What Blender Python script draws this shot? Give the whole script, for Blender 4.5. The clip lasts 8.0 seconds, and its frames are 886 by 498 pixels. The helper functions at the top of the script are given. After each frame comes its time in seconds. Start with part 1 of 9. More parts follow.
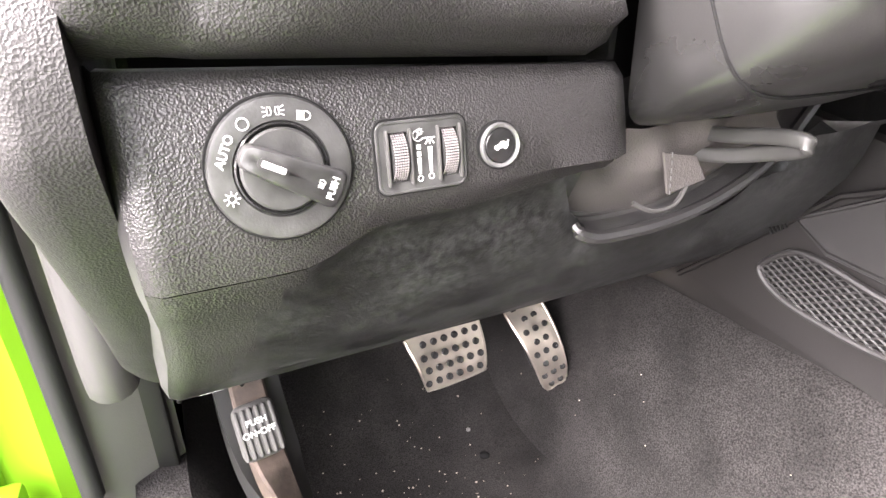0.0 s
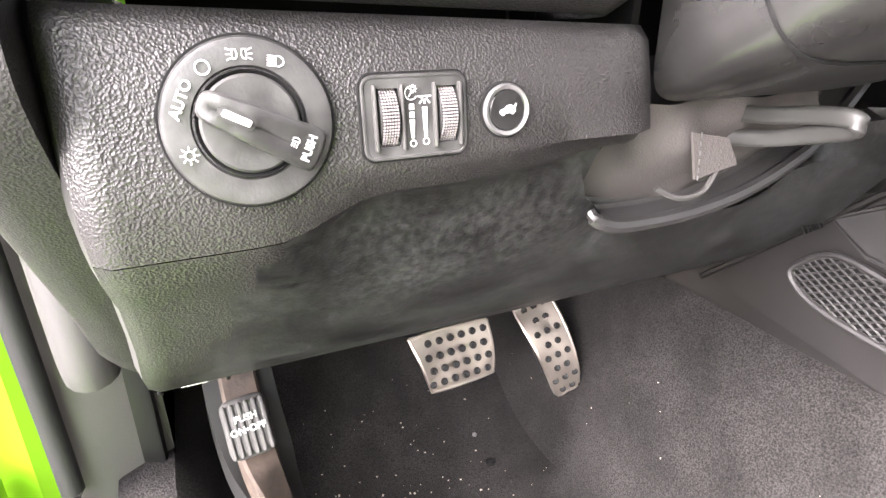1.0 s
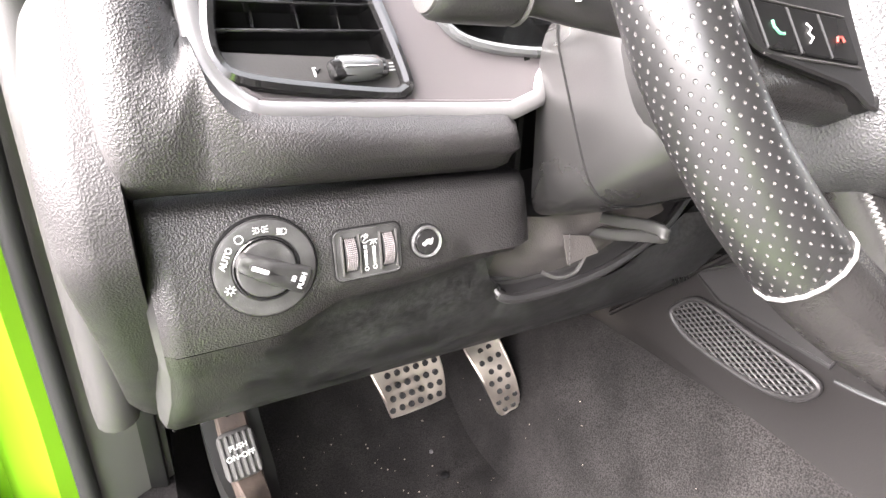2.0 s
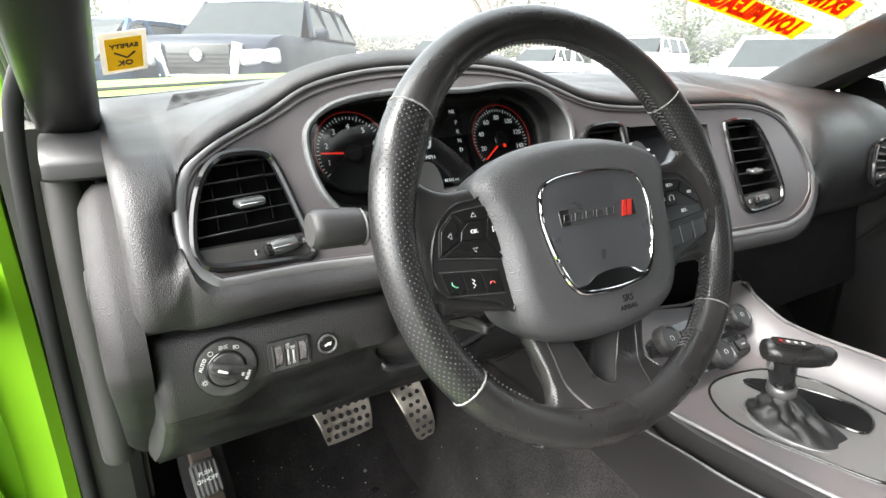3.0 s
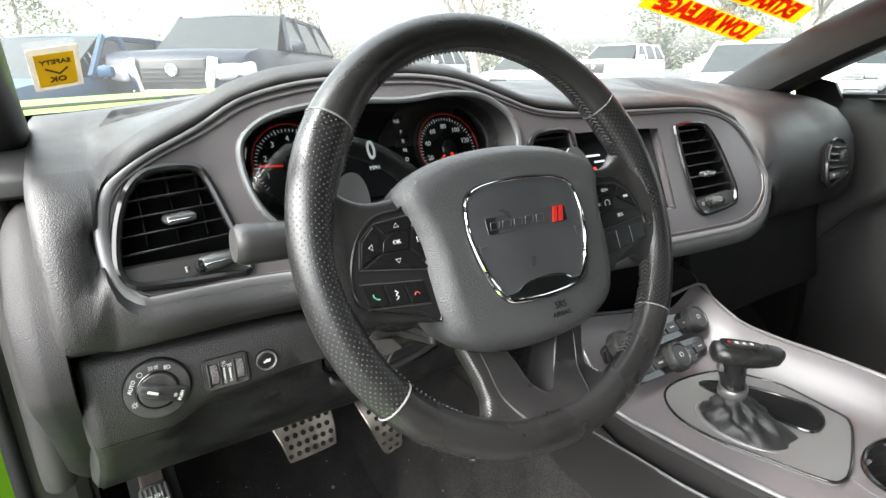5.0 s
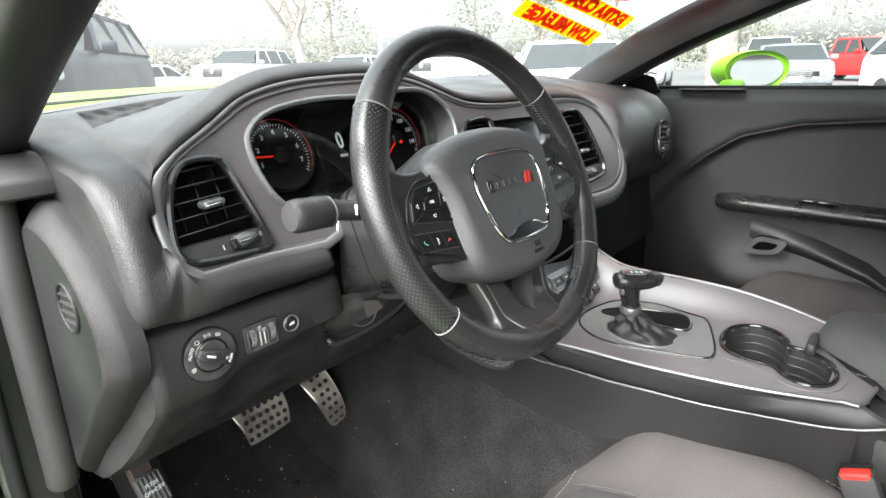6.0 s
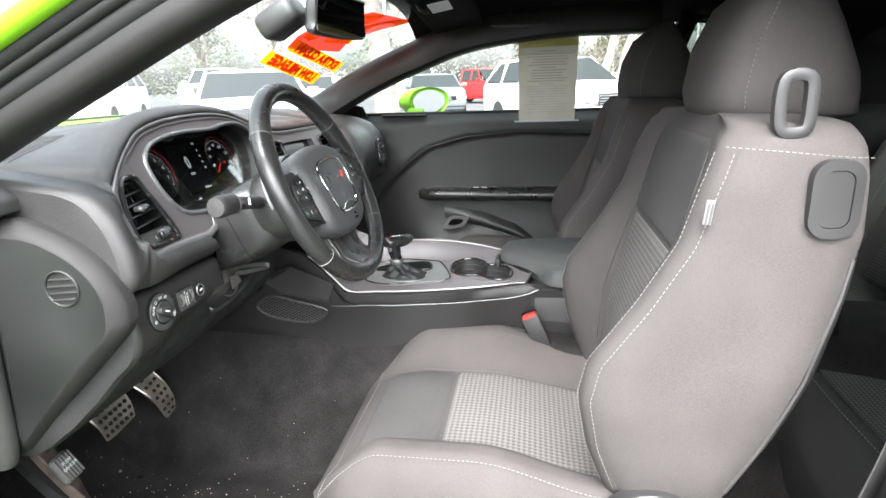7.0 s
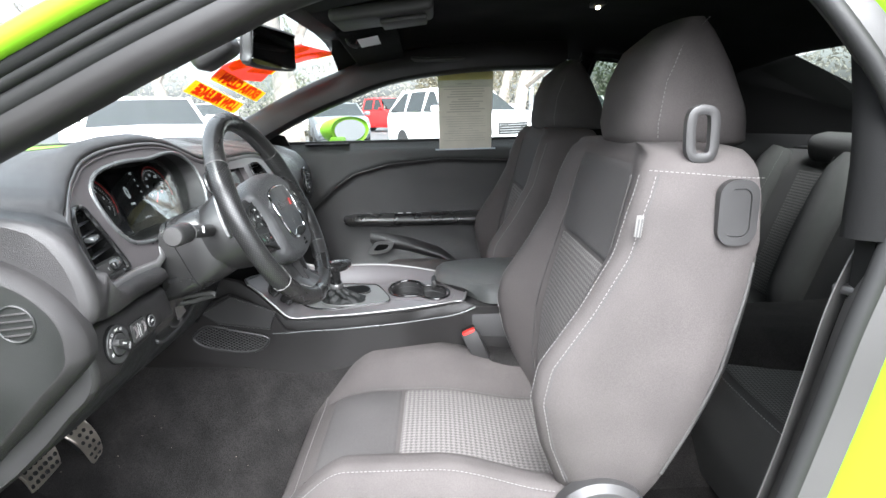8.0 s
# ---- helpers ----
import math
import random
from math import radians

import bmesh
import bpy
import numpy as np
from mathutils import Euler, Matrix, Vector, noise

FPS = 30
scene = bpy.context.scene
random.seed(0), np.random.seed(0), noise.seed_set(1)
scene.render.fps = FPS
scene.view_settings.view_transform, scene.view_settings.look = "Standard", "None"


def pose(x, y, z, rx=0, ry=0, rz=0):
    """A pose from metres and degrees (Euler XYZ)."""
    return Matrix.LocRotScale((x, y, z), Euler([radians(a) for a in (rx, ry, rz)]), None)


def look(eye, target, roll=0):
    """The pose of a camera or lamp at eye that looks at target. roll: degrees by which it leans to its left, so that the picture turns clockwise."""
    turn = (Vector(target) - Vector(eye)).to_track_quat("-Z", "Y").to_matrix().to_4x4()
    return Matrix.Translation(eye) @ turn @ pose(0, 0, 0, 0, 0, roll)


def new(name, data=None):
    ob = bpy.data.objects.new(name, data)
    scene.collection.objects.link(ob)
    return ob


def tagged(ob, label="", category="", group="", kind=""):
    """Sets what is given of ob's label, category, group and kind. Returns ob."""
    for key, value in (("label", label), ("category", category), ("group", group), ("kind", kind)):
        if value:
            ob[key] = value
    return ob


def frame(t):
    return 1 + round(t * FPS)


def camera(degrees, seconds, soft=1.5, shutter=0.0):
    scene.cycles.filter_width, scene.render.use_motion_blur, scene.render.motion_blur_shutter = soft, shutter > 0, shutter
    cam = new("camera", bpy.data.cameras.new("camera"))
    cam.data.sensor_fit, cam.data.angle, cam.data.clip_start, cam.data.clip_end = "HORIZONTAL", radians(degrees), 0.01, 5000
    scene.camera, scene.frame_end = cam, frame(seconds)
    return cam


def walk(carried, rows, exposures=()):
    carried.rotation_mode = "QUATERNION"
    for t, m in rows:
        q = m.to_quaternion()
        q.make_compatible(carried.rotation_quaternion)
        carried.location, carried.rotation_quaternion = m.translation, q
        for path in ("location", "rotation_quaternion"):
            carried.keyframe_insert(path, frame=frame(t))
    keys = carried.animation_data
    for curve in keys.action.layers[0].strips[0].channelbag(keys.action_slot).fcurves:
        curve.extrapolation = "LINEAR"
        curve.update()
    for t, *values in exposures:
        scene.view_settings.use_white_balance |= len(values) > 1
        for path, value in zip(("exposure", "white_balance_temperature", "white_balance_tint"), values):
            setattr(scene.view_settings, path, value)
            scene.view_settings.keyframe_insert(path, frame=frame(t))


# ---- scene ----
cam = camera(76.2, 8.0)
PATH = [
    (0, (-0.661, -0.053, 0.855), (0.137, 1.626, 0.117), -1.8),
    (0.5, (-0.644, -0.039, 0.835), (0.102, 1.665, 0.1), -0.7),
    (1, (-0.644, -0.035, 0.835), (0.106, 1.672, 0.111), -0.9),
    (1.5, (-0.645, -0.043, 0.842), (0.153, 1.647, 0.132), -1.0),
    (2, (-0.671, -0.127, 0.913), (0.203, 1.54, 0.239), -0.8),
    (2.2, (-0.681, -0.179, 0.955), (0.215, 1.479, 0.285), -0.7),
    (3.3, (-0.691, -0.324, 1.068), (0.315, 1.296, 0.465), 0.2),
    (3.5, (-0.667, -0.321, 1.068), (0.341, 1.303, 0.479), 0.2),
    (4, (-0.652, -0.325, 1.063), (0.348, 1.299, 0.46), -0.0),
    (4.2, (-0.652, -0.327, 1.056), (0.342, 1.305, 0.466), -0.3),
    (5.3, (-0.651, -0.334, 1.061), (0.428, 1.235, 0.453), -1.4),
    (5.5, (-0.665, -0.339, 1.064), (0.476, 1.187, 0.455), -1.4),
    (5.8, (-0.744, -0.339, 1.063), (0.569, 1.042, 0.454), -2.0),
    (6, (-0.846, -0.331, 1.062), (0.598, 0.909, 0.449), -1.6),
    (6.2, (-0.967, -0.316, 1.059), (0.617, 0.754, 0.47), -2.1),
    (6.5, (-1.116, -0.304, 1.076), (0.633, 0.462, 0.481), -1.5),
    (7, (-1.267, -0.341, 1.092), (0.627, -0.029, 0.531), -1.9),
    (7.5, (-1.322, -0.31, 1.106), (0.613, -0.247, 0.605), -2.2),
    (8, (-1.327, -0.275, 1.098), (0.615, -0.292, 0.62), -1.5),
]
walk(cam, [(t, look(eye, target, roll)) for t, eye, target, roll in PATH], [(0.0, 5.06, 6650, 20), (0.5, 5.24, 6650, 20), (1.6, 5.26, 6650, 20), (2.2, 4.42, 6600, 16), (3.3, 3.18, 6400, 8), (5.3, 3.15, 6350, 8), (6.5, 3.12, 6280, 8), (7.0, 3.14, 6200, 8), (8.0, 3.08, 6020, 9)])

# ---- world, sun, exposure ----
sky_world = bpy.data.worlds.new("overcast_sky")
scene.world = sky_world
sky_world.use_nodes = True
wn, wl = sky_world.node_tree.nodes, sky_world.node_tree.links
wn.clear()
sky = wn.new("ShaderNodeTexSky")
sky.sky_type = "NISHITA"
sky.sun_disc = False
sky.sun_elevation, sky.sun_rotation = radians(52), radians(276)
sky.air_density, sky.dust_density, sky.ozone_density = 1.0, 6.0, 0.3
pale = wn.new("ShaderNodeHueSaturation")
pale.inputs["Saturation"].default_value = 0.22
back = wn.new("ShaderNodeBackground")
back.inputs["Strength"].default_value = 0.15
wout = wn.new("ShaderNodeOutputWorld")
wl.new(sky.outputs[0], pale.inputs["Color"])
wl.new(pale.outputs[0], back.inputs["Color"])
wl.new(back.outputs[0], wout.inputs["Surface"])
sun_data = bpy.data.lights.new("sun", "SUN")
sun_data.energy, sun_data.angle, sun_data.color = 0.9, radians(60), (1.0, 0.97, 0.93)
sun = new("sun", sun_data)
sun.matrix_world = look((-8.0, -2.4, 7.0), (0, 0, 0))

# ---- materials ----


def material(name, color, rough=0.5, metal=0.0, bump=0.0, size=400.0, vary=0.15, coarse=6.0, coat=0.0, kind="noise", spec=0.5, rvary=0.12, fleck=0.0, amount=0.6):
    """A surface with fine relief, uneven colour at a coarse scale and uneven gloss."""
    m = bpy.data.materials.new(name)
    m.use_nodes = True
    n, l = m.node_tree.nodes, m.node_tree.links
    b = n["Principled BSDF"]
    b.inputs["Metallic"].default_value = metal
    b.inputs["Specular IOR Level"].default_value = spec
    if coat:
        b.inputs["Coat Weight"].default_value = coat
        b.inputs["Coat Roughness"].default_value = 0.04
    co = n.new("ShaderNodeTexCoord")
    big = n.new("ShaderNodeTexNoise")
    big.inputs["Scale"].default_value, big.inputs["Detail"].default_value = coarse, 5.0
    l.new(co.outputs["Object"], big.inputs["Vector"])
    mix = n.new("ShaderNodeMix")
    mix.data_type = "RGBA"
    mix.inputs["A"].default_value = (*[c * (1 - vary) for c in color], 1)
    mix.inputs["B"].default_value = (*[min(1, c * (1 + vary)) for c in color], 1)
    wide = n.new("ShaderNodeMapRange")
    wide.inputs["From Min"].default_value, wide.inputs["From Max"].default_value = 0.32, 0.68
    l.new(big.outputs["Fac"], wide.inputs["Value"])
    l.new(wide.outputs["Result"], mix.inputs["Factor"])
    shade = mix.outputs["Result"]
    if fleck:
        dots = n.new("ShaderNodeTexNoise")
        dots.inputs["Scale"].default_value, dots.inputs["Detail"].default_value = fleck, 2.0
        l.new(co.outputs["Object"], dots.inputs["Vector"])
        rmp = n.new("ShaderNodeMapRange")
        rmp.inputs["From Min"].default_value, rmp.inputs["From Max"].default_value = 0.35, 0.68
        rmp.inputs["To Min"].default_value, rmp.inputs["To Max"].default_value = 1 - amount, 1 + amount
        l.new(dots.outputs["Fac"], rmp.inputs["Value"])
        mul = n.new("ShaderNodeVectorMath")
        mul.operation = "SCALE"
        l.new(shade, mul.inputs[0])
        l.new(rmp.outputs["Result"], mul.inputs["Scale"])
        shade = mul.outputs[0]
    l.new(shade, b.inputs["Base Color"])
    rr = n.new("ShaderNodeMapRange")
    rr.inputs["To Min"].default_value, rr.inputs["To Max"].default_value = max(0.02, rough - rvary), min(1, rough + rvary)
    l.new(wide.outputs["Result"], rr.inputs["Value"])
    l.new(rr.outputs["Result"], b.inputs["Roughness"])
    if bump:
        if kind == "grain":
            fine = n.new("ShaderNodeTexVoronoi")
            fine.feature = "F1"
            fine.inputs["Scale"].default_value = size
            fine.inputs["Randomness"].default_value = 1.0
            out = fine.outputs["Distance"]
        elif kind == "weave":
            fine = n.new("ShaderNodeTexWave")
            fine.inputs["Scale"].default_value = size
            fine.inputs["Distortion"].default_value = 4.0
            fine.inputs["Detail Scale"].default_value = 3.0
            out = fine.outputs["Fac"]
        else:
            fine = n.new("ShaderNodeTexNoise")
            fine.inputs["Scale"].default_value, fine.inputs["Detail"].default_value = size, 3.0
            out = fine.outputs["Fac"]
        if kind == "grain":
            wob = n.new("ShaderNodeTexNoise")
            wob.inputs["Scale"].default_value, wob.inputs["Detail"].default_value = size * 0.45, 2.0
            sc = n.new("ShaderNodeVectorMath")
            sc.operation = "MULTIPLY_ADD"
            sc.inputs[1].default_value = (1.6 / size, 1.6 / size, 1.6 / size)
            l.new(co.outputs["Object"], wob.inputs["Vector"])
            l.new(wob.outputs["Color"], sc.inputs[0])
            l.new(co.outputs["Object"], sc.inputs[2])
            l.new(sc.outputs[0], fine.inputs["Vector"])
        else:
            l.new(co.outputs["Object"], fine.inputs["Vector"])
        bp = n.new("ShaderNodeBump")
        bp.inputs["Strength"].default_value, bp.inputs["Distance"].default_value = bump, 0.001
        l.new(out, bp.inputs["Height"])
        l.new(bp.outputs["Normal"], b.inputs["Normal"])
    return m


def glow(name, color, strength):
    m = material(name, color, 0.4)
    b = m.node_tree.nodes["Principled BSDF"]
    b.inputs["Emission Color"].default_value = (*color, 1)
    b.inputs["Emission Strength"].default_value = strength
    return m


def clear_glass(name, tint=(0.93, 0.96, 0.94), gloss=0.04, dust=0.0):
    """A thin pane: clear, with a faint mirror on it and, where asked, a white translucent share that puts a haze over
    the view.
    """
    m = bpy.data.materials.new(name)
    m.use_nodes = True
    n, l = m.node_tree.nodes, m.node_tree.links
    n.clear()
    tr, gl, mx, out = n.new("ShaderNodeBsdfTransparent"), n.new("ShaderNodeBsdfGlossy"), n.new("ShaderNodeMixShader"), n.new("ShaderNodeOutputMaterial")
    lw, pw, ml = n.new("ShaderNodeLayerWeight"), n.new("ShaderNodeMath"), n.new("ShaderNodeMath")
    tr.inputs["Color"].default_value = (*tint, 1)
    gl.inputs["Roughness"].default_value = 0.02
    pw.operation, ml.operation = "POWER", "MULTIPLY_ADD"
    pw.inputs[1].default_value, ml.inputs[1].default_value, ml.inputs[2].default_value = 4.0, 0.55, gloss
    l.new(lw.outputs["Facing"], pw.inputs[0])
    l.new(pw.outputs[0], ml.inputs[0])
    l.new(ml.outputs[0], mx.inputs[0])
    l.new(tr.outputs[0], mx.inputs[1])
    l.new(gl.outputs[0], mx.inputs[2])
    last = mx.outputs[0]
    # haze built into the pane: scattered white lifts the darks behind it
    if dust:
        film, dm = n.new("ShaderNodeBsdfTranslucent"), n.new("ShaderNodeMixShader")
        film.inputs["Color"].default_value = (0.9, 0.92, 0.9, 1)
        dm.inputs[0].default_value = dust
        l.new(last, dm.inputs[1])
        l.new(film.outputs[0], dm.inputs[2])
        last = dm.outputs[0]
    l.new(last, out.inputs["Surface"])
    return m


M_LEATHER = material("black_grained_vinyl", (0.0196, 0.0184, 0.0184), 0.43, bump=0.45, size=950, kind="grain", coarse=9, vary=0.22, spec=0.5)
M_DOORTOP = material("upper_door_vinyl", (0.0263, 0.0273, 0.0263), 0.5, bump=0.5, size=1000, kind="grain", coarse=7)
M_LEATHER_TOP = material("matt_grained_vinyl", (0.0540, 0.0558, 0.0540), 0.50, bump=0.7, size=900, kind="grain", coarse=7)
M_PLASTIC = material("black_matt_plastic", (0.0233, 0.0226, 0.0226), 0.42, bump=0.15, size=900, vary=0.2, spec=0.5)
M_PLASTIC_SCUFF = material("scuffed_black_plastic", (0.0169, 0.0175, 0.0173), 0.42, bump=0.22, size=700, vary=0.35, coarse=26, rvary=0.14, fleck=240, amount=0.6, spec=0.5)
M_CAP = material("fine_grained_cover", (0.0133, 0.0139, 0.0133), 0.42, bump=0.3, size=1100, kind="grain", coarse=8, vary=0.2, spec=0.4)
M_GREYTRIM = material("grey_matt_trim", (0.0381, 0.0369, 0.0357), 0.5, bump=0.12, size=800, spec=0.45)
# near-black: shade put into the colour of gaps and hollows, also plain dark parts
M_DARK = material("near_black_shade_and_parts", (0.0040, 0.0040, 0.0040), 0.9, spec=0.2)
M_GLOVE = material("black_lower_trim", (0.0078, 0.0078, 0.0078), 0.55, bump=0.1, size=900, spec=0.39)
M_FADED = material("faded_print", (0.2800, 0.2940, 0.2800), 0.7, vary=0.3, coarse=200)
M_MARK = material("grey_white_print", (0.5600, 0.5600, 0.5488), 0.5, vary=0.03)
M_DARKSATIN = material("dark_satin_cover", (0.1088, 0.1120, 0.1120), 0.27, metal=0.4, bump=0.05, size=900, vary=0.1)
M_GRAPHITE = material("satin_graphite_plastic", (0.1275, 0.1165, 0.1190), 0.38, metal=0.55, bump=0.05, size=1500, vary=0.06)
M_CONSOLE = material("satin_titanium_plastic", (0.1600, 0.1470, 0.1500), 0.42, metal=0.3, bump=0.04, size=1500, vary=0.05)
M_SIDE = material("dark_grey_side_trim", (0.0118, 0.0109, 0.0107), 0.46, bump=0.12, size=800, spec=0.34)
M_GATE = material("grey_gate_plastic", (0.1495, 0.1495, 0.1469), 0.42, metal=0.2, bump=0.06, size=1200, vary=0.08)
M_SILVER = material("satin_silver_trim", (0.2298, 0.2251, 0.2251), 0.42, metal=0.75, vary=0.05)
M_CHROME = material("chrome", (0.80, 0.80, 0.80), 0.10, metal=1.0, vary=0.03, rvary=0.04)
M_GLOSS = material("gloss_black", (0.012, 0.012, 0.012), 0.12, vary=0.1, rvary=0.06)
M_WHEEL = material("smooth_black_leather", (0.0174, 0.0167, 0.0163), 0.3, spec=0.6, bump=0.14, size=900, kind="grain", vary=0.25, coarse=14, rvary=0.08)
M_HUB = material("grained_airbag_cover", (0.0478, 0.0478, 0.0492), 0.42, bump=0.42, size=1000, kind="grain")
M_THREAD = material("grey_thread", (0.1488, 0.1448, 0.1409), 0.8)
M_THREAD_DARK = material("dark_thread", (0.0571, 0.0558, 0.0551), 0.7)
M_FABRIC = material("grey_seat_fabric", (0.0586, 0.0528, 0.0513), 0.92, bump=0.5, size=1400, vary=0.14, coarse=9, spec=0.20, fleck=700, amount=0.12)
M_FABRIC_DARK = material("charcoal_seat_fabric", (0.0552, 0.0522, 0.0515), 0.92, bump=0.5, size=1400, vary=0.14, coarse=9, spec=0.20, fleck=700, amount=0.14)
# seat cloth with the rear cabin's shade put into its colour
M_FABRIC_REAR = material("shaded_rear_seat_fabric", (0.0389, 0.0389, 0.0378), 0.92, bump=0.5, size=1400, vary=0.14, coarse=9, spec=0.20)
M_CARPET = material("black_carpet", (0.0166, 0.0154, 0.0150), 0.97, bump=0.9, size=700, vary=0.35, coarse=18, spec=0.13, fleck=620, amount=0.6)
M_HEADLINER = material("black_headliner", (0.0065, 0.0065, 0.0065), 0.95, bump=0.3, size=900, spec=0.13)
M_ALU = material("brushed_aluminium", (0.4860, 0.4410, 0.3825), 0.4, metal=0.9, bump=0.1, size=700, vary=0.13, coarse=40)
M_RUBBER = material("black_rubber", (0.0128, 0.0128, 0.0128), 0.6, bump=0.1, size=500, spec=0.26)
M_GREEN = material("lime_green_paint", (0.150, 0.330, 0.012), 0.45, coat=0.06, vary=0.03, coarse=3, rvary=0.05, spec=0.12)
M_WHITE = material("white_print", (0.80, 0.80, 0.80), 0.5, vary=0.03)


def let_light_through(m, share=0.6):
    """Makes a thin sheet glow with the light behind it."""
    n, l = m.node_tree.nodes, m.node_tree.links
    b = n["Principled BSDF"]
    tr, mx = n.new("ShaderNodeBsdfTranslucent"), n.new("ShaderNodeMixShader")
    mx.inputs[0].default_value = share
    l.new(b.inputs["Base Color"].links[0].from_socket, tr.inputs["Color"])
    l.new(b.outputs[0], mx.inputs[1])
    l.new(tr.outputs[0], mx.inputs[2])
    l.new(mx.outputs[0], n["Material Output"].inputs["Surface"])
    return m


M_RED = material("red_print", (0.42, 0.018, 0.012), 0.4, vary=0.08)
M_REDGLOW = glow("red_tell_tale", (0.8, 0.03, 0.015), 0.12)
M_REDRING = glow("dim_red_ring", (0.5, 0.02, 0.015), 0.038)
M_WHITEGLOW = glow("white_dial_light", (0.55, 0.57, 0.60), 0.076)
M_SCREEN = material("dark_display", (0.006, 0.006, 0.007), 0.14, vary=0.2, spec=0.2)
M_DIAL = material("dial_face", (0.007, 0.007, 0.008), 0.45, spec=0.2)
# dust sets how much haze is put into each pane
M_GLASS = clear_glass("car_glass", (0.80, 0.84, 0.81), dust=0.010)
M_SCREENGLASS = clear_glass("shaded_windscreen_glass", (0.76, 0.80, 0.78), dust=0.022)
M_LENS = clear_glass("instrument_lens", (0.86, 0.88, 0.86), 0.15)
M_REARGLASS = clear_glass("tinted_rear_glass", (0.50, 0.54, 0.50), 0.04)
M_GREYSHADE = material("grey_boot_cloth", (0.0534, 0.0476, 0.0452), 0.85, bump=0.4, size=900)
M_LEVER = material("pale_grey_lever_plastic", (0.0348, 0.0348, 0.0334), 0.4, vary=0.2, coarse=30)
M_KNURL = material("pale_knurled_rubber", (0.2080, 0.1888, 0.1888), 0.6, vary=0.2, coarse=300)
M_RINGSATIN = material("satin_dark_ring", (0.2080, 0.2080, 0.2080), 0.3, metal=0.7, vary=0.1)
M_CAPRIM = material("grey_grained_rim", (0.0185, 0.0175, 0.0175), 0.55, bump=0.35, size=900, kind="grain", vary=0.15, coarse=10, spec=0.25)
M_PEDALRUBBER = material("worn_grey_rubber", (0.0374, 0.0365, 0.0352), 0.7, bump=0.3, size=500, vary=0.3, coarse=60)
M_PRINT = material("switch_print", (0.5040, 0.5040, 0.4920), 0.5, vary=0.05)
M_SATINBLACK = material("satin_black_vane", (0.0196, 0.0196, 0.0206), 0.3, vary=0.1, spec=0.65)
M_SWITCH = material("dark_grey_switch_plastic", (0.0332, 0.0330, 0.0325), 0.44, bump=0.10, size=900, vary=0.32, coarse=110, spec=0.47)

# ---- mesh tools ----
from mathutils import geometry


def world_of(ob):
    return (world_of(ob.parent) @ ob.matrix_parent_inverse if ob.parent else Matrix()) @ ob.matrix_basis


def part(name, bm, mat, parent=None, label="", smooth=38):
    """Links a bmesh, in world places, as one mesh object under a thing or a part."""
    me = bpy.data.meshes.new(name)
    bmesh.ops.recalc_face_normals(bm, faces=bm.faces)
    bm.to_mesh(me)
    bm.free()
    me.materials.append(mat)
    if smooth:
        me.polygons.foreach_set("use_smooth", [True] * len(me.polygons))
        me.set_sharp_from_angle(angle=radians(smooth))
    ob = new(name, me)
    if parent:
        ob.parent = parent
        ob.matrix_parent_inverse = world_of(parent).inverted()
    if label:
        ob["label"] = label
    return ob


def thing(name, at, label, category, group="", kind=""):
    """An Empty at the base of a thing, to hold its parts."""
    ob = new(name)
    ob.empty_display_size = 0.05
    ob.location = at
    ob.matrix_basis = Matrix.Translation(at)
    return tagged(ob, label, category, group, kind)


def spline(pts, n=6, closed=False):
    """A smooth curve through points (Catmull-Rom)."""
    p = [Vector(q) for q in pts]
    m = len(p)
    out = []
    for i in range(m if closed else m - 1):
        a, b, c, d = (p[(i + k) % m] if closed else p[min(max(i + k, 0), m - 1)] for k in (-1, 0, 1, 2))
        for j in range(n):
            t = j / n
            out.append(0.5 * ((2 * b) + (c - a) * t + (2 * a - 5 * b + 4 * c - d) * t * t + (3 * b - a - 3 * c + d) * t ** 3))
    if not closed:
        out.append(p[-1])
    return out


def loft(rings, ring_closed=True, cap=True, bm=None):
    bm = bm or bmesh.new()
    rows = [[bm.verts.new(v) for v in r] for r in rings]
    n = len(rows[0])
    for a, b in zip(rows, rows[1:]):
        for i in range(n if ring_closed else n - 1):
            j = (i + 1) % n
            bm.faces.new((a[i], a[j], b[j], b[i]))
    if cap and ring_closed:
        bm.faces.new(rows[0][::-1])
        bm.faces.new(rows[-1])
    return bm


def sweep(path, radius=0.01, closed=False, sides=10, profile=None, bm=None, up=(0, 0, 1), caps=True):
    """A tube, or a given cross-section, along a path. radius: a number or one for each point."""
    bm = bm or bmesh.new()
    p = [Vector(v) for v in path]
    m = len(p)
    rows = []
    ref = Vector(up)
    for i in range(m):
        a, b = (p[i - 1], p[(i + 1) % m]) if closed else (p[max(i - 1, 0)], p[min(i + 1, m - 1)])
        d = (b - a).normalized()
        s = d.cross(ref)
        s = s.normalized() if s.length > 1e-5 else d.orthogonal().normalized()
        u = s.cross(d)
        r = radius[i] if isinstance(radius, (list, tuple)) else radius
        shape = profile or [(math.cos(2 * math.pi * k / sides), math.sin(2 * math.pi * k / sides)) for k in range(sides)]
        rows.append([bm.verts.new(p[i] + s * (x * r) + u * (y * r)) for x, y in shape])
    n = len(rows[0])
    for i in range(m if closed else m - 1):
        a, b = rows[i], rows[(i + 1) % m]
        for k in range(n):
            bm.faces.new((a[k], a[(k + 1) % n], b[(k + 1) % n], b[k]))
    if caps and not closed:
        bm.faces.new(rows[0][::-1])
        bm.faces.new(rows[-1])
    return bm


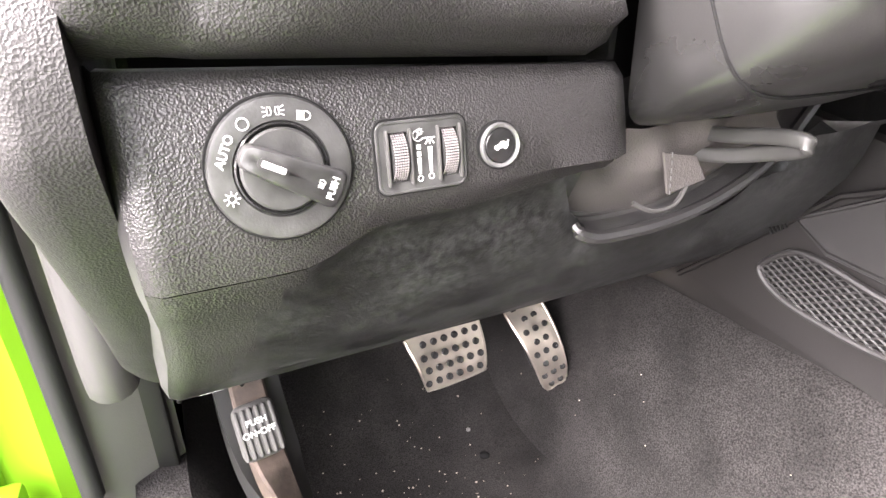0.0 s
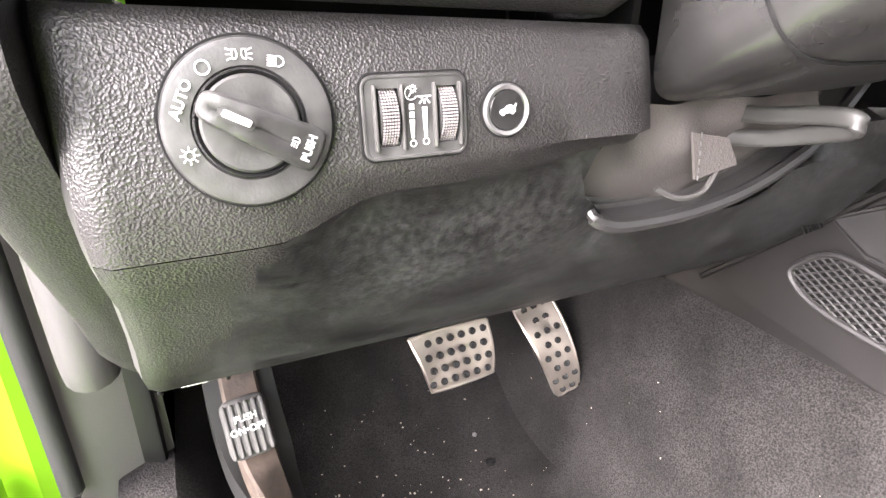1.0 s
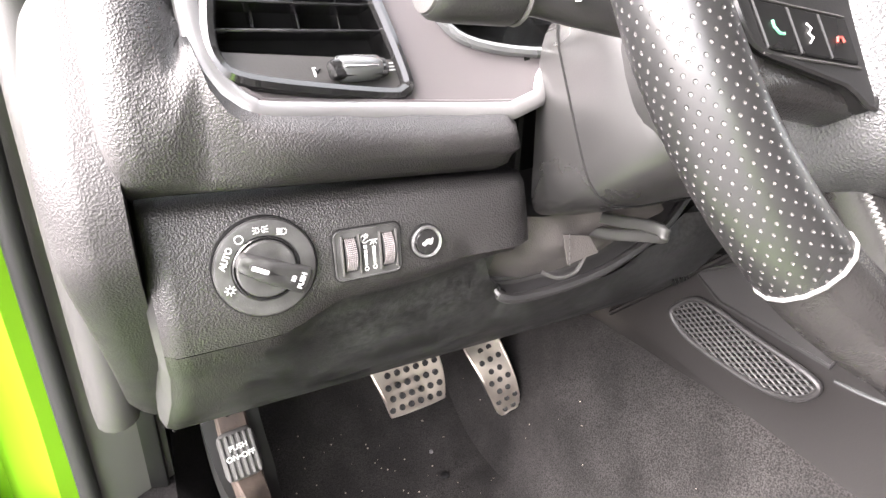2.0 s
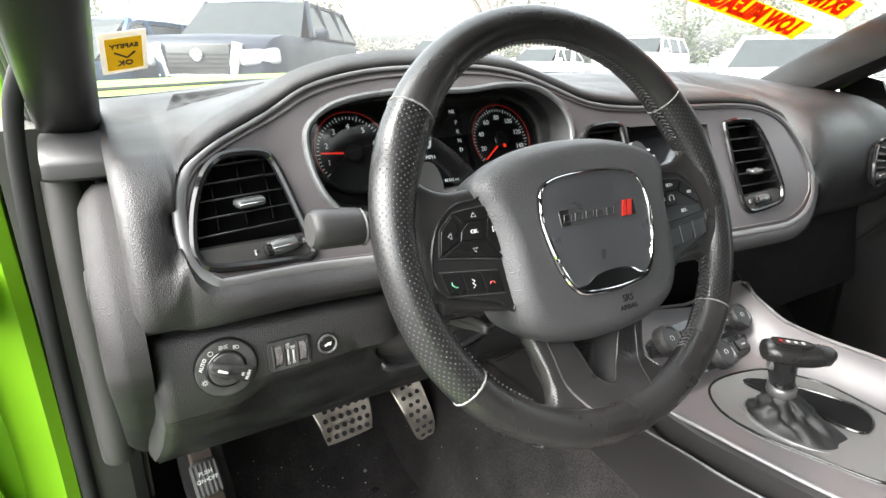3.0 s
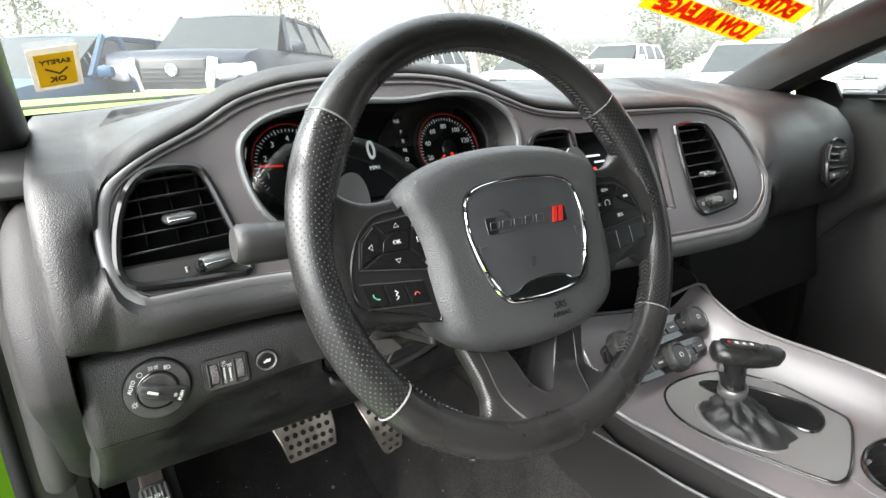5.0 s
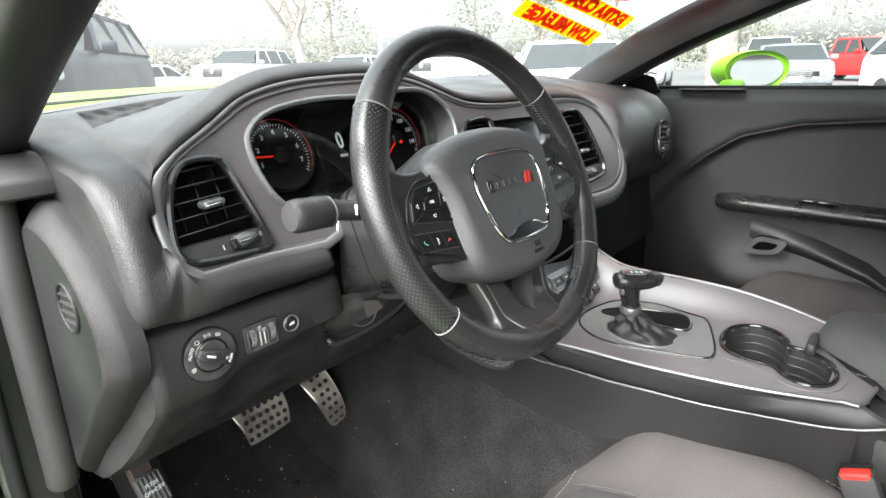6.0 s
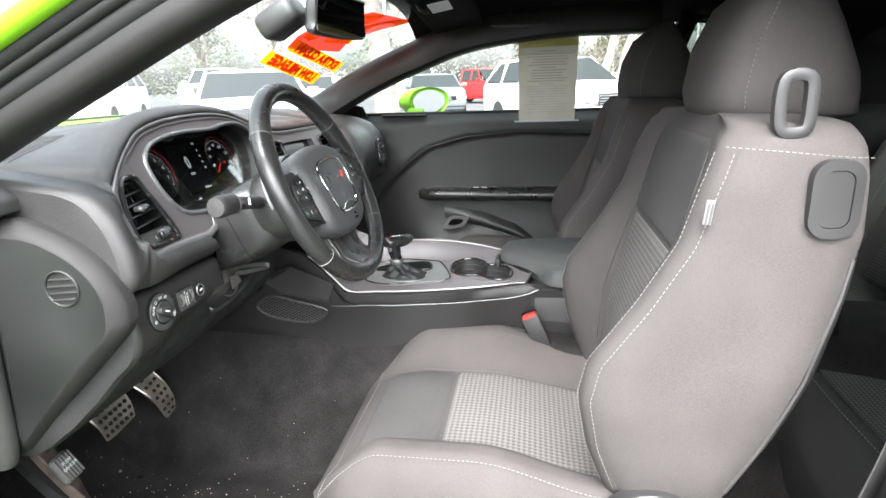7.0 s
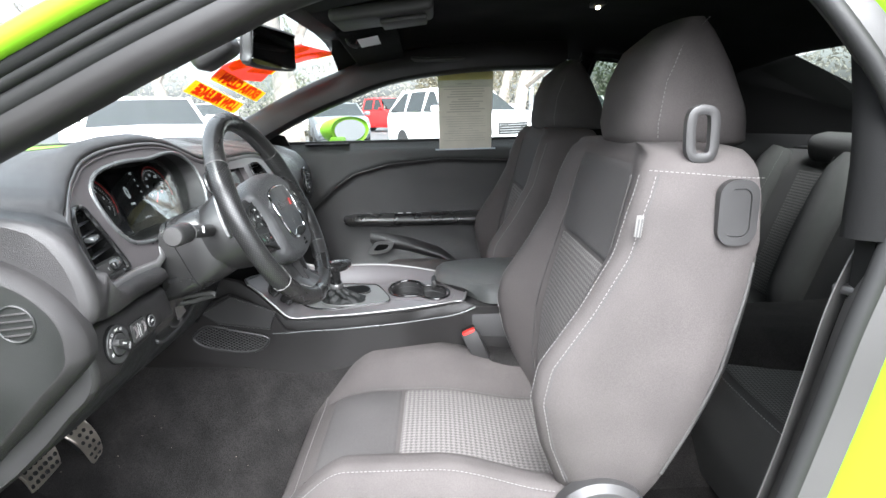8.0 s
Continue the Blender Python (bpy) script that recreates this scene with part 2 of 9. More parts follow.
def box(size, m=None, bevel=0.0, segs=2, bm=None):
    """A box, rounded at its edges, at a pose."""
    own = bmesh.new()
    bmesh.ops.create_cube(own, size=1.0)
    bmesh.ops.scale(own, vec=size, verts=own.verts)
    if bevel:
        bmesh.ops.bevel(own, geom=list(own.edges), offset=bevel, segments=segs, profile=0.5, affect="EDGES")
    own.transform(m or Matrix())
    return merge(own, bm)


def merge(own, bm):
    if bm is None:
        return own
    me = bpy.data.meshes.new("tmp")
    own.to_mesh(me)
    own.free()
    bm.from_mesh(me)
    bpy.data.meshes.remove(me)
    return bm


def lathe(profile, m=None, sides=32, bm=None):
    """A turned body about z from (radius, height) pairs."""
    own = bmesh.new()
    rows = [[own.verts.new((max(r, 1e-5) * math.cos(2 * math.pi * k / sides), max(r, 1e-5) * math.sin(2 * math.pi * k / sides), h)) for k in range(sides)] for r, h in profile]
    for a, b in zip(rows, rows[1:]):
        for k in range(sides):
            own.faces.new((a[k], a[(k + 1) % sides], b[(k + 1) % sides], b[k]))
    own.faces.new(rows[0][::-1])
    own.faces.new(rows[-1])
    own.transform(m or Matrix())
    return merge(own, bm)


def inside(p, poly, grow=0.0):
    x, y = p
    hit = False
    for (a, b), (c, d) in zip(poly, poly[1:] + poly[:1]):
        if (b > y) != (d > y) and x < (c - a) * (y - b) / (d - b) + a:
            hit = not hit
    return hit


def plate(outline, holes=(), to=None, depth=0.004, bm=None):
    """A flat piece with holes, drawn in two numbers (u, v), w towards the viewer; to(u, v, w) gives its place."""
    own = bmesh.new()
    pts, edges = [], []
    for line in (outline, *holes):
        a = len(pts)
        pts += [Vector(q) for q in line]
        edges += [(a + i, a + (i + 1) % len(line)) for i in range(len(line))]
    vs, _, tris, _, _, _ = geometry.delaunay_2d_cdt(pts, edges, [], 0, 1e-7)
    made = [own.verts.new((q.x, q.y, 0)) for q in vs]
    for f in tris:
        c = sum((vs[i] for i in f), Vector((0, 0))) / len(f)
        if inside(c, outline) and not any(inside(c, h) for h in holes):
            own.faces.new([made[i] for i in f])
    bmesh.ops.delete(own, geom=[q for q in own.verts if not q.link_faces], context="VERTS")
    made = bmesh.ops.extrude_face_region(own, geom=list(own.faces))
    for v in made["geom"]:
        if isinstance(v, bmesh.types.BMVert):
            v.co.z = -depth
    if to:
        for v in own.verts:
            v.co = Vector(to(*v.co))
    return merge(own, bm)


def rounded(w, h, r, n=5, cx=0.0, cy=0.0):
    """A rounded rectangle's outline."""
    out = []
    for sx, sy, a0 in ((1, 1, 0), (-1, 1, 90), (-1, -1, 180), (1, -1, 270)):
        for k in range(n + 1):
            a = radians(a0 + 90 * k / n)
            out.append((cx + sx * (w / 2 - r) + r * math.cos(a), cy + sy * (h / 2 - r) + r * math.sin(a)))
    return out


def circle(r, n=32, cx=0.0, cy=0.0):
    return [(cx + r * math.cos(2 * math.pi * k / n), cy + r * math.sin(2 * math.pi * k / n)) for k in range(n)]


def smooth2(pts, n=5):
    return [(v.x, v.y) for v in spline([(x, y, 0) for x, y in pts], n, True)]


def lettering(text, size, m, mat, parent, name="lettering", mirrored=False, bold=0.0, depth=0.0003, shear=0.0):
    """Words in the built-in font as a mesh; m takes x right, y up, z out of the surface."""
    cu = bpy.data.curves.new(name, "FONT")
    cu.body, cu.size, cu.align_x, cu.align_y, cu.extrude, cu.offset, cu.shear = text, size, "CENTER", "CENTER", depth, bold, shear
    cu.resolution_u = 3
    tmp = bpy.data.objects.new(name, cu)
    me = bpy.data.meshes.new_from_object(tmp)
    bpy.data.objects.remove(tmp)
    bm = bmesh.new()
    bm.from_mesh(me)
    bpy.data.meshes.remove(me)
    bm.transform(m @ (Matrix.Diagonal((-1, 1, 1, 1)) if mirrored else Matrix()))
    return part(name, bm, mat, parent, smooth=0)


def stitches(path, length=0.0042, gap=0.0025, r=0.0007, bm=None):
    """A row of short thread stitches along a path."""
    bm = bm or bmesh.new()
    p = [Vector(v) for v in path]
    acc, cur, on = 0.0, [p[0]], True
    for a, b in zip(p, p[1:]):
        seg = (b - a).length
        d = (b - a) / max(seg, 1e-9)
        pos = 0.0
        while seg - pos > 1e-7:
            need = (length if on else gap) - acc
            if seg - pos >= need:
                pos += need
                q = a + d * pos
                if on:
                    sweep([cur[0], q], r, sides=5, bm=bm, up=(0.3, 0.5, 0.8))
                cur, acc, on = [q], 0.0, not on
            else:
                acc += seg - pos
                pos = seg
    return bm


def interp(x, table):
    return float(np.interp(x, [a for a, b in table], [b for a, b in table]))


def blend(a, b, x):
    t = min(1, max(0, (x - a) / (b - a)))
    return t * t * (3 - 2 * t)

# ---- setting: ground, car floor, roof lining, glass, painted body ----


def ground_sheet():
    bm = bmesh.new()
    bmesh.ops.create_grid(bm, x_segments=60, y_segments=60, size=400)
    m = material("wet_asphalt", (0.07, 0.07, 0.071), 0.75, bump=0.6, size=60, vary=0.35, coarse=0.6)
    return tagged(part("ground", bm, m), "grey asphalt car park around the car", "ground", kind="structure")


ground_sheet()


def carpet_floor():
    """Foot wells, toe board and tunnel of the cabin as one moulded carpet."""
    def height(x, y):
        z = 0.300 + 0.008 * math.sin(9 * x) * math.sin(7 * y)
        z += 0.44 * blend(0.50, 1.0, y)
        d = abs(x)
        tunnel = 0.275 * (1 - blend(0.165, 0.285 + 0.03 * blend(0.0, 0.15, y) * (1 - blend(0.36, 0.46, y)), d)) * (1 - 0.2 * blend(-0.2, -0.9, y))
        z += tunnel * (1 - 0.75 * blend(0.50, 0.9, y))
        z += 0.05 * blend(0.60, 0.72, d) + 0.06 * blend(-0.62, -0.75, y) * (1 - blend(0.1, 0.2, d))
        z += 0.16 * blend(0.60, 0.71, d) * blend(0.2, 0.4, y)
        return z
    xs = [i * 0.02 - 0.74 for i in range(75)]
    ys = [i * 0.025 - 1.5 for i in range(96)]
    rows = [[Vector((x, y, height(x, y) + 0.002 * noise.noise((x * 22, y * 22, 0)))) for x in xs] for y in ys]
    return tagged(part("floor", loft(rows, False, False), M_CARPET), "worn black carpet with crumbs and dust in the foot wells", "carpet", kind="structure"), height


floor, floor_z = carpet_floor()


def crumbs():
    """Dust, grit and leaf scraps lying on the driver's carpet."""
    rng = random.Random(5)
    bm = bmesh.new()
    for k in range(420):
        x, y = rng.uniform(-0.66, -0.22), rng.uniform(-0.05, 0.62)
        if rng.random() < 0.45:
            x, y = rng.gauss(-0.47, 0.07), rng.gauss(0.36, 0.09)
        r = rng.choice((0.0003, 0.0004, 0.0005, 0.0006, 0.0008, 0.0010))
        z = floor_z(x, y) + 0.002
        box((r * 2, r * rng.uniform(1, 3), r), pose(x, y, z - 0.0005 + r / 2, 0, 0, rng.uniform(0, 180)), bm=bm)
    return tagged(part("crumbs", bm, material("pale_grit", (0.35, 0.31, 0.26), 0.9, vary=0.5, coarse=300), smooth=0), "pale grit and crumbs scattered on the carpet", "dirt", kind="stuff")


crumbs()


def carpet_clip(x, y, r, mat, label):
    ob = part("carpet_clip", lathe([(r, 0), (r, 0.002), (r * 0.6, 0.004), (0.0005, 0.0042)], pose(x, y, floor_z(x, y) + 0.001), 20), mat)
    tagged(ob, label, "clip", "clips in the floor carpet")


carpet_clip(-0.352, 0.485, 0.007, M_DARK, "small round black hole cover in the carpet")
carpet_clip(-0.350, 0.535, 0.003, M_GATE, "small grey plastic clip in the carpet")


def wind_y(x, z):
    """Where the windscreen stands."""
    return 0.600 - 0.25 * x * x - 1.2 * (z - 1.0) - 14.0 * max(0.0, z - 1.23) ** 1.5


def headliner():
    rings = []
    for i in range(31):
        y = -1.30 + i * (0.04 + 1.30) / 30
        drop = 0.11 * blend(-0.70, -1.35, y) ** 1.3 + 0.03 * blend(-0.25, 0.04, y)
        row = []
        for k in range(25):
            x = -0.66 + 1.32 * k / 24
            edge = (abs(x) / 0.66) ** 5
            row.append(Vector((x, y, 1.335 - drop - 0.085 * edge)))
        rings.append(row)
    bm = loft(rings, False, False)
    up = bmesh.ops.extrude_face_region(bm, geom=list(bm.faces))
    for v in up["geom"]:
        if isinstance(v, bmesh.types.BMVert):
            v.co.z += 0.02
    return tagged(part("ceiling", bm, M_HEADLINER), "black cloth roof lining", "roof lining", kind="structure")


headliner()

car = thing("car_body", (0, 0, 0.0), "lime green painted coupe body with its driver's door open", "car")


def glass_sheet(name, rings, parent, label, glass=M_GLASS):
    ob = part(name, loft(rings, False, False), glass, parent, label)
    ob.visible_shadow = False
    return ob


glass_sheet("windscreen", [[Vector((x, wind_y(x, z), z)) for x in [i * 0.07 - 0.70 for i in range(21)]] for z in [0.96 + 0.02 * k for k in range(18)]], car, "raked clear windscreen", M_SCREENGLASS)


def dark_band():
    """Black printed band along the foot of the windscreen."""
    rows = []
    for dz in (-0.012, -0.006, -0.002, 0.0):
        rows.append([Vector((x, wind_y(x, z + dz) - 0.004, z + dz)) for x, z in [(-0.69 + 0.046 * k, 1.020 + 0.020 * blend(-0.69, -0.40, -0.69 + 0.046 * k) - 0.020 * blend(0.40, 0.69, -0.69 + 0.046 * k)) for k in range(31)]])
    part("printed_band", loft(rows, False, False), M_DARK, car, "black printed band at the foot of the windscreen")


dark_band()


def bonnet():
    """Green bonnet and scuttle seen low through the windscreen."""
    rings = []
    for i in range(15):
        y = 0.60 + 1.75 * i / 14
        rings.append([Vector((x, y, 1.036 - 0.02 * (x / 0.8) ** 2 - 0.05 * (1 - blend(0.58, 0.76, y)) - 0.018 * max(0, y - 0.8) - 0.20 * max(0, y - 1.5) ** 2 + 0.004 * math.exp(-((x) / 0.3) ** 2))) for x in [k * 0.08 - 0.8 for k in range(21)]])
    b = part("bonnet", loft(rings, False, False), M_GREEN, car, "lime green bonnet")
    part("bonnet_seam", sweep([(x, 0.74 - 0.12 * x * x, 1.034 - 0.02 * (x / 0.8) ** 2 + 0.004 * math.exp(-(x / 0.3) ** 2)) for x in [k * 0.1 - 0.75 for k in range(16)]], 0.003, sides=6), M_RUBBER, b)
    part("front_nose", box((1.7, 0.12, 0.5), pose(0, 2.37, 0.60), 0.05), M_GREEN, car)


bonnet()
part("scuttle", box((1.36, 0.12, 0.03), pose(0, 0.60, 0.985, 6, 0, 0), 0.008), M_RUBBER, car, "black plastic scuttle below the windscreen")
for sx in (-1, 1):
    part("outer_panel", box((0.05, 1.9, 0.50), pose(sx * 0.845, 1.38, 0.68), 0.02), M_GREEN, car)


def pillar(sx):
    """Windscreen pillar: inner trim, seal and painted outer skin, from the dashboard's corner up into the roof rail."""
    line = spline([(sx * 0.655, 0.485, 0.955), (sx * 0.645, 0.38, 1.020), (sx * 0.632, 0.20, 1.112), (sx * 0.612, 0.03, 1.178), (sx * 0.598, -0.14, 1.232), (sx * 0.590, -0.40, 1.262), (sx * 0.588, -0.70, 1.262)], 6)
    prof = [(1.0, -0.75), (0.9, 0.55), (0.3, 1.0), (-0.6, 0.9), (-1.0, 0.1), (-0.8, -0.8), (0.0, -1.0)]
    prof = [(v.x, v.y) for v in spline([(a, b, 0) for a, b in prof], 3, True)]
    part("pillar_trim", sweep(line, 0.048, profile=prof), M_SIDE, car, "matt charcoal windscreen pillar trim")
    out = [v + Vector((sx * 0.050, 0.015, 0.012)) for v in line]
    part("pillar_seal", sweep(out, 0.020, sides=12), M_RUBBER, car, "black rubber door seal")
    out = [v + Vector((sx * 0.078, 0.02, 0.028)) for v in line]
    part("pillar_skin", sweep(out, 0.022, sides=12), M_RUBBER, car)
    out = [v + (Vector((sx * 0.105, 0.045, 0.052)) if sx < 0 else Vector((0.085, 0.0, 0.012))) for v in line]
    part("roof_rail", sweep(out, 0.034 if sx < 0 else 0.028, sides=12), M_GREEN, car, "lime green roof rail")


pillar(1)


def driver_pillar():
    """Slim windscreen pillar seen from both sides, with its seals and painted skin."""
    line = spline([(-0.711, 0.47, 0.955), (-0.710, 0.366, 1.0045), (-0.709, 0.281, 1.045), (-0.7075, 0.208, 1.080), (-0.7045, 0.115, 1.124), (-0.699, 0.03, 1.165), (-0.690, -0.055, 1.204), (-0.681, -0.12, 1.233), (-0.665, -0.25, 1.268), (-0.650, -0.45, 1.282), (-0.645, -0.70, 1.272)], 5)
    prof = [(v.x, v.y) for v in spline([(1.0, -0.6, 0), (0.9, 0.6, 0), (0.2, 1.0, 0), (-0.8, 0.8, 0), (-1.0, -0.2, 0), (-0.6, -0.95, 0), (0.3, -1.0, 0)], 3, True)]
    part("pillar_trim", sweep(line, 0.027, profile=prof), M_SIDE, car, "matt charcoal windscreen pillar trim")
    for name, d, r, mat, label in (("pillar_seal", (-0.020, 0.004, 0.012), 0.013, M_RUBBER, "black rubber door seal"), ("pillar_lip", (-0.031, 0.010, 0.024), 0.008, M_GLOVE, ""), ("pillar_skin", (-0.036, 0.016, 0.034), 0.010, M_RUBBER, ""), ("roof_rail", (-0.046, 0.022, 0.046), 0.013, M_GREEN, "lime green roof rail")):
        part(name, sweep([v + Vector(d) for v in line], r, sides=10), mat, car, label)
    base = [[Vector((-0.690 + 0.03 * math.cos(a), 0.43 + 0.05 * math.sin(a), z)) for a in [2 * math.pi * k / 16 for k in range(16)]] for z in (0.955, 0.985, 1.0)]
    part("pillar_foot", loft(base), M_GREYTRIM, car)


driver_pillar()


def roof_skin():
    rings = []
    for i in range(20):
        y = -1.32 + i * (0.04 + 1.32) / 19
        drop = 0.13 * blend(-0.7, -1.35, y) ** 1.3 + 0.05 * blend(-0.25, 0.25, y)
        rings.append([Vector((x, y, 1.405 - drop - 0.10 * (abs(x) / 0.7) ** 4)) for x in [k * 0.07 - 0.70 for k in range(21)]])
    part("roof", loft(rings, False, False), M_GREEN, car)


roof_skin()
glass_sheet("rear_window", [[Vector((x, -1.30 - 0.60 * t, 1.235 - 0.26 * t - 0.05 * (x / 0.6) ** 2)) for x in [k * 0.12 - 0.60 for k in range(11)]] for t in (0, 0.25, 0.5, 0.75, 1.0)], car, "raked rear window", M_REARGLASS)


M_POST = material("grey_post_cover", (0.0946, 0.0933, 0.0862), 0.45, bump=0.2, size=900, vary=0.2)


def front_jamb():
    """Hinge post beside the dashboard's end: grey trim, seals and the painted edge."""
    edge = spline([(-0.727, 0.265, 1.064), (-0.738, 0.283, 1.045), (-0.748, 0.300, 1.015), (-0.756, 0.322, 0.94), (-0.762, 0.342, 0.80), (-0.764, 0.36, 0.66), (-0.764, 0.37, 0.50), (-0.764, 0.36, 0.36)], 6)
    part("door_seal", sweep(edge, 0.008, sides=10), M_RUBBER, car, "black rubber door seal")
    post = [[Vector((x, y, z)) for x, y in ((-0.700, 0.385), (-0.722, 0.372), (-0.745, 0.352), (-0.772, 0.345), (-0.776, 0.50), (-0.700, 0.50))] for z in (0.34, 0.5, 0.65, 0.8, 0.95, 1.0)]
    for ring, dy in zip(post, (0.02, 0.035, 0.025, 0.01, -0.01, -0.02)):
        for v in ring[:4]:
            v.y += dy
    part("hinge_post", loft(post), M_POST, car, "grey plastic hinge post cover")
    roll = spline([(-0.722, 0.318, 0.955), (-0.7235, 0.322, 0.88), (-0.724, 0.328, 0.78), (-0.724, 0.337, 0.66), (-0.724, 0.345, 0.63)], 5)
    part("seal_cover", sweep([v + Vector((-0.003, 0.002, 0)) for v in roll], 0.0165, sides=14), M_GREYTRIM, car, "rolled brown-grey edge trim", smooth=60)
    part("sill_kick", loft([[Vector((x, y, z)) for x, y in ((-0.700, 0.420), (-0.716, 0.402), (-0.770, 0.380), (-0.772, 0.60), (-0.700, 0.60))] for z in (0.33, 0.45, 0.56, 0.640)]), M_POST, car, "grey lower kick trim")
    rings = [[Vector((x, y + dy, z)) for x, y in ((-0.778, 0.372), (-0.79, 0.362), (-0.82, 0.38), (-0.85, 0.43), (-0.85, 0.62), (-0.778, 0.62))] for z, dy in ((0.30, 0.0), (0.45, 0.03), (0.62, 0.03), (0.80, 0.01), (0.94, -0.02), (0.99, -0.02))]
    part("painted_jamb", loft(rings), M_GREEN, car, "lime green painted door jamb")
    part("hinge", box((0.03, 0.05, 0.06), pose(-0.82, 0.36, 0.52), 0.006), M_GREEN, car)
    part("hinge", box((0.03, 0.05, 0.06), pose(-0.82, 0.35, 0.84), 0.006), M_GREEN, car)


front_jamb()


def driver_door():
    """The driver's door, swung wide open out of view and added to shade the car's left side: painted shell, dark inner
    panel, glass wound down.
    """
    d = thing("driver_door", (-0.83, 0.40, 0.36), "unseen lime green driver's door standing wide open", "door")
    m = Matrix.Translation((-0.835, 0.405, 0.0)) @ pose(0, 0, 0, 0, 0, -76)
    side = smooth2([(-0.02, 0.34), (-0.02, 0.62), (-0.03, 0.96), (-0.08, 1.0), (-0.60, 1.0), (-1.10, 1.0), (-1.17, 0.94), (-1.15, 0.62), (-1.08, 0.36), (-0.55, 0.33)], 4)
    part("outer_skin", loft([[m @ Vector((x, y, z)) for y, z in side] for x in (-0.06, -0.04, 0.0)]), M_GREEN, d, "lime green door skin", smooth=40)
    part("door_panel", loft([[m @ Vector((x, -0.58 + (y + 0.58) * k, 0.67 + (z - 0.67) * k)) for y, z in side] for x, k in ((0.002, 0.97), (0.03, 0.96), (0.05, 0.90))]), M_LEATHER, d, "black grained door panel", smooth=40)
    part("armrest", box((0.06, 0.62, 0.06), m @ pose(0.06, -0.62, 0.70), 0.02, 3), M_WHEEL, d, "padded black armrest")
    part("door_handle", box((0.02, 0.11, 0.03), m @ pose(0.058, -0.26, 0.80), 0.008, 3), M_CHROME, d, "chrome inner door handle")


# unseen door, added to keep low sky off the dashboard's left end
driver_door()


def side_sill(sx):
    part("sill_cover", box((0.10, 1.30, 0.05), pose(sx * 0.715, -0.15, 0.375), 0.012), M_GREYTRIM, car, "grey plastic sill cover")
    part("sill", box((0.09, 2.6, 0.20), pose(sx * 0.80, -0.2, 0.27), 0.03), M_GREEN, car)


side_sill(-1)
side_sill(1)


def rear_jamb():
    """Door opening's rear edge with seal, painted jamb and latch striker."""
    e = [(-0.63, -0.615, 1.275), (-0.68, -0.660, 1.235), (-0.72, -0.700, 1.17), (-0.745, -0.742, 1.09), (-0.757, -0.760, 1.01), (-0.760, -0.742, 0.93), (-0.760, -0.722, 0.855), (-0.758, -0.703, 0.76), (-0.757, -0.680, 0.66), (-0.757, -0.650, 0.54), (-0.757, -0.62, 0.40)]
    path = spline(e, 5)
    part("rear_door_seal", sweep(path, 0.0105, sides=12), M_RUBBER, car, "black rubber door seal")
    a = [v + Vector((0.020, -0.006, 0)) for v in path]
    part("quarter_trim", loft([a, [v + Vector((0.05, -0.02, 0.0)) for v in path], [v + Vector((0.065, -0.11, 0.01)) for v in path], [v + Vector((0.07, -0.40, 0.02)) for v in path]], False, False), M_GREYTRIM, car, "dark grey quarter trim")
    rows = [[v + Vector(d) for d in ((-0.008, -0.004, 0), (-0.014, -0.016, 0), (-0.018, -0.024, 0), (-0.022, -0.030, 0))] for v in path]
    part("jamb_liner", loft(rows, False, False), M_GREYTRIM, car, "grey jamb seal strip")
    rows = [[v + Vector(d) for d in ((-0.020, -0.028, 0), (-0.034, -0.036, 0), (-0.055, -0.060, 0), (-0.085, -0.085, 0), (-0.12, -0.09, 0), (-0.13, -0.40, 0))] for v in path[4:]]
    part("rear_painted_jamb", loft(rows, False, False), M_GREEN, car, "lime green painted rear door jamb")
    rows = [[v + Vector(d) for d in ((-0.020, -0.028, 0), (-0.034, -0.036, 0), (-0.055, -0.07, 0.01), (-0.08, -0.14, 0.02))] for v in path[:5]]
    part("rear_post_skin", loft(rows, False, False), M_RUBBER, car)
    s = part("striker_plate", box((0.006, 0.05, 0.075), pose(-0.838, -0.800, 0.70, 0, 0, 35), 0.002), M_CHROME, car, "zinc latch striker")
    part("striker_bar", sweep(spline([(-0.83, -0.79, 0.725), (-0.862, -0.765, 0.725), (-0.862, -0.765, 0.68), (-0.83, -0.79, 0.68)], 4), 0.006, sides=8), M_CHROME, s)


rear_jamb()

# ---- dashboard ----
dash = thing("dashboard", (0, 0.30, 0.60), "black grained dashboard with satin graphite instrument surround", "dashboard")
Z_TOP = [(-0.6465, 0.942), (-0.643, 0.959), (-0.638, 0.970), (-0.628, 0.981), (-0.60, 0.996), (-0.555, 1.014), (-0.515, 1.035), (-0.47, 1.047), (-0.42, 1.053), (-0.33, 1.055), (-0.27, 1.047), (-0.22, 1.030), (-0.17, 1.012), (-0.10, 1.004), (0.0, 1.002), (0.12, 1.000), (0.19, 0.992), (0.24, 0.972), (0.275, 0.93), (0.287, 0.890)]
Z_BOT = [(-0.6463, 0.920), (-0.643, 0.906), (-0.637, 0.896), (-0.627, 0.888), (-0.612, 0.885), (-0.50, 0.877), (-0.42, 0.876), (-0.33, 0.872), (-0.25, 0.855), (-0.12, 0.836), (0.0, 0.830), (0.10, 0.826), (0.19, 0.824), (0.24, 0.835), (0.275, 0.858), (0.287, 0.886)]


BEZ_TURN = [(-0.65, -0.003), (-0.625, -0.003), (-0.555, 0.019), (-0.50, 0.020), (-0.26, 0.0)]  # the surround turns towards the driver round the end vent


def bez_y(z, x=0.0):
    return 0.150 + 0.42 * (z - 0.885) + interp(x, BEZ_TURN)


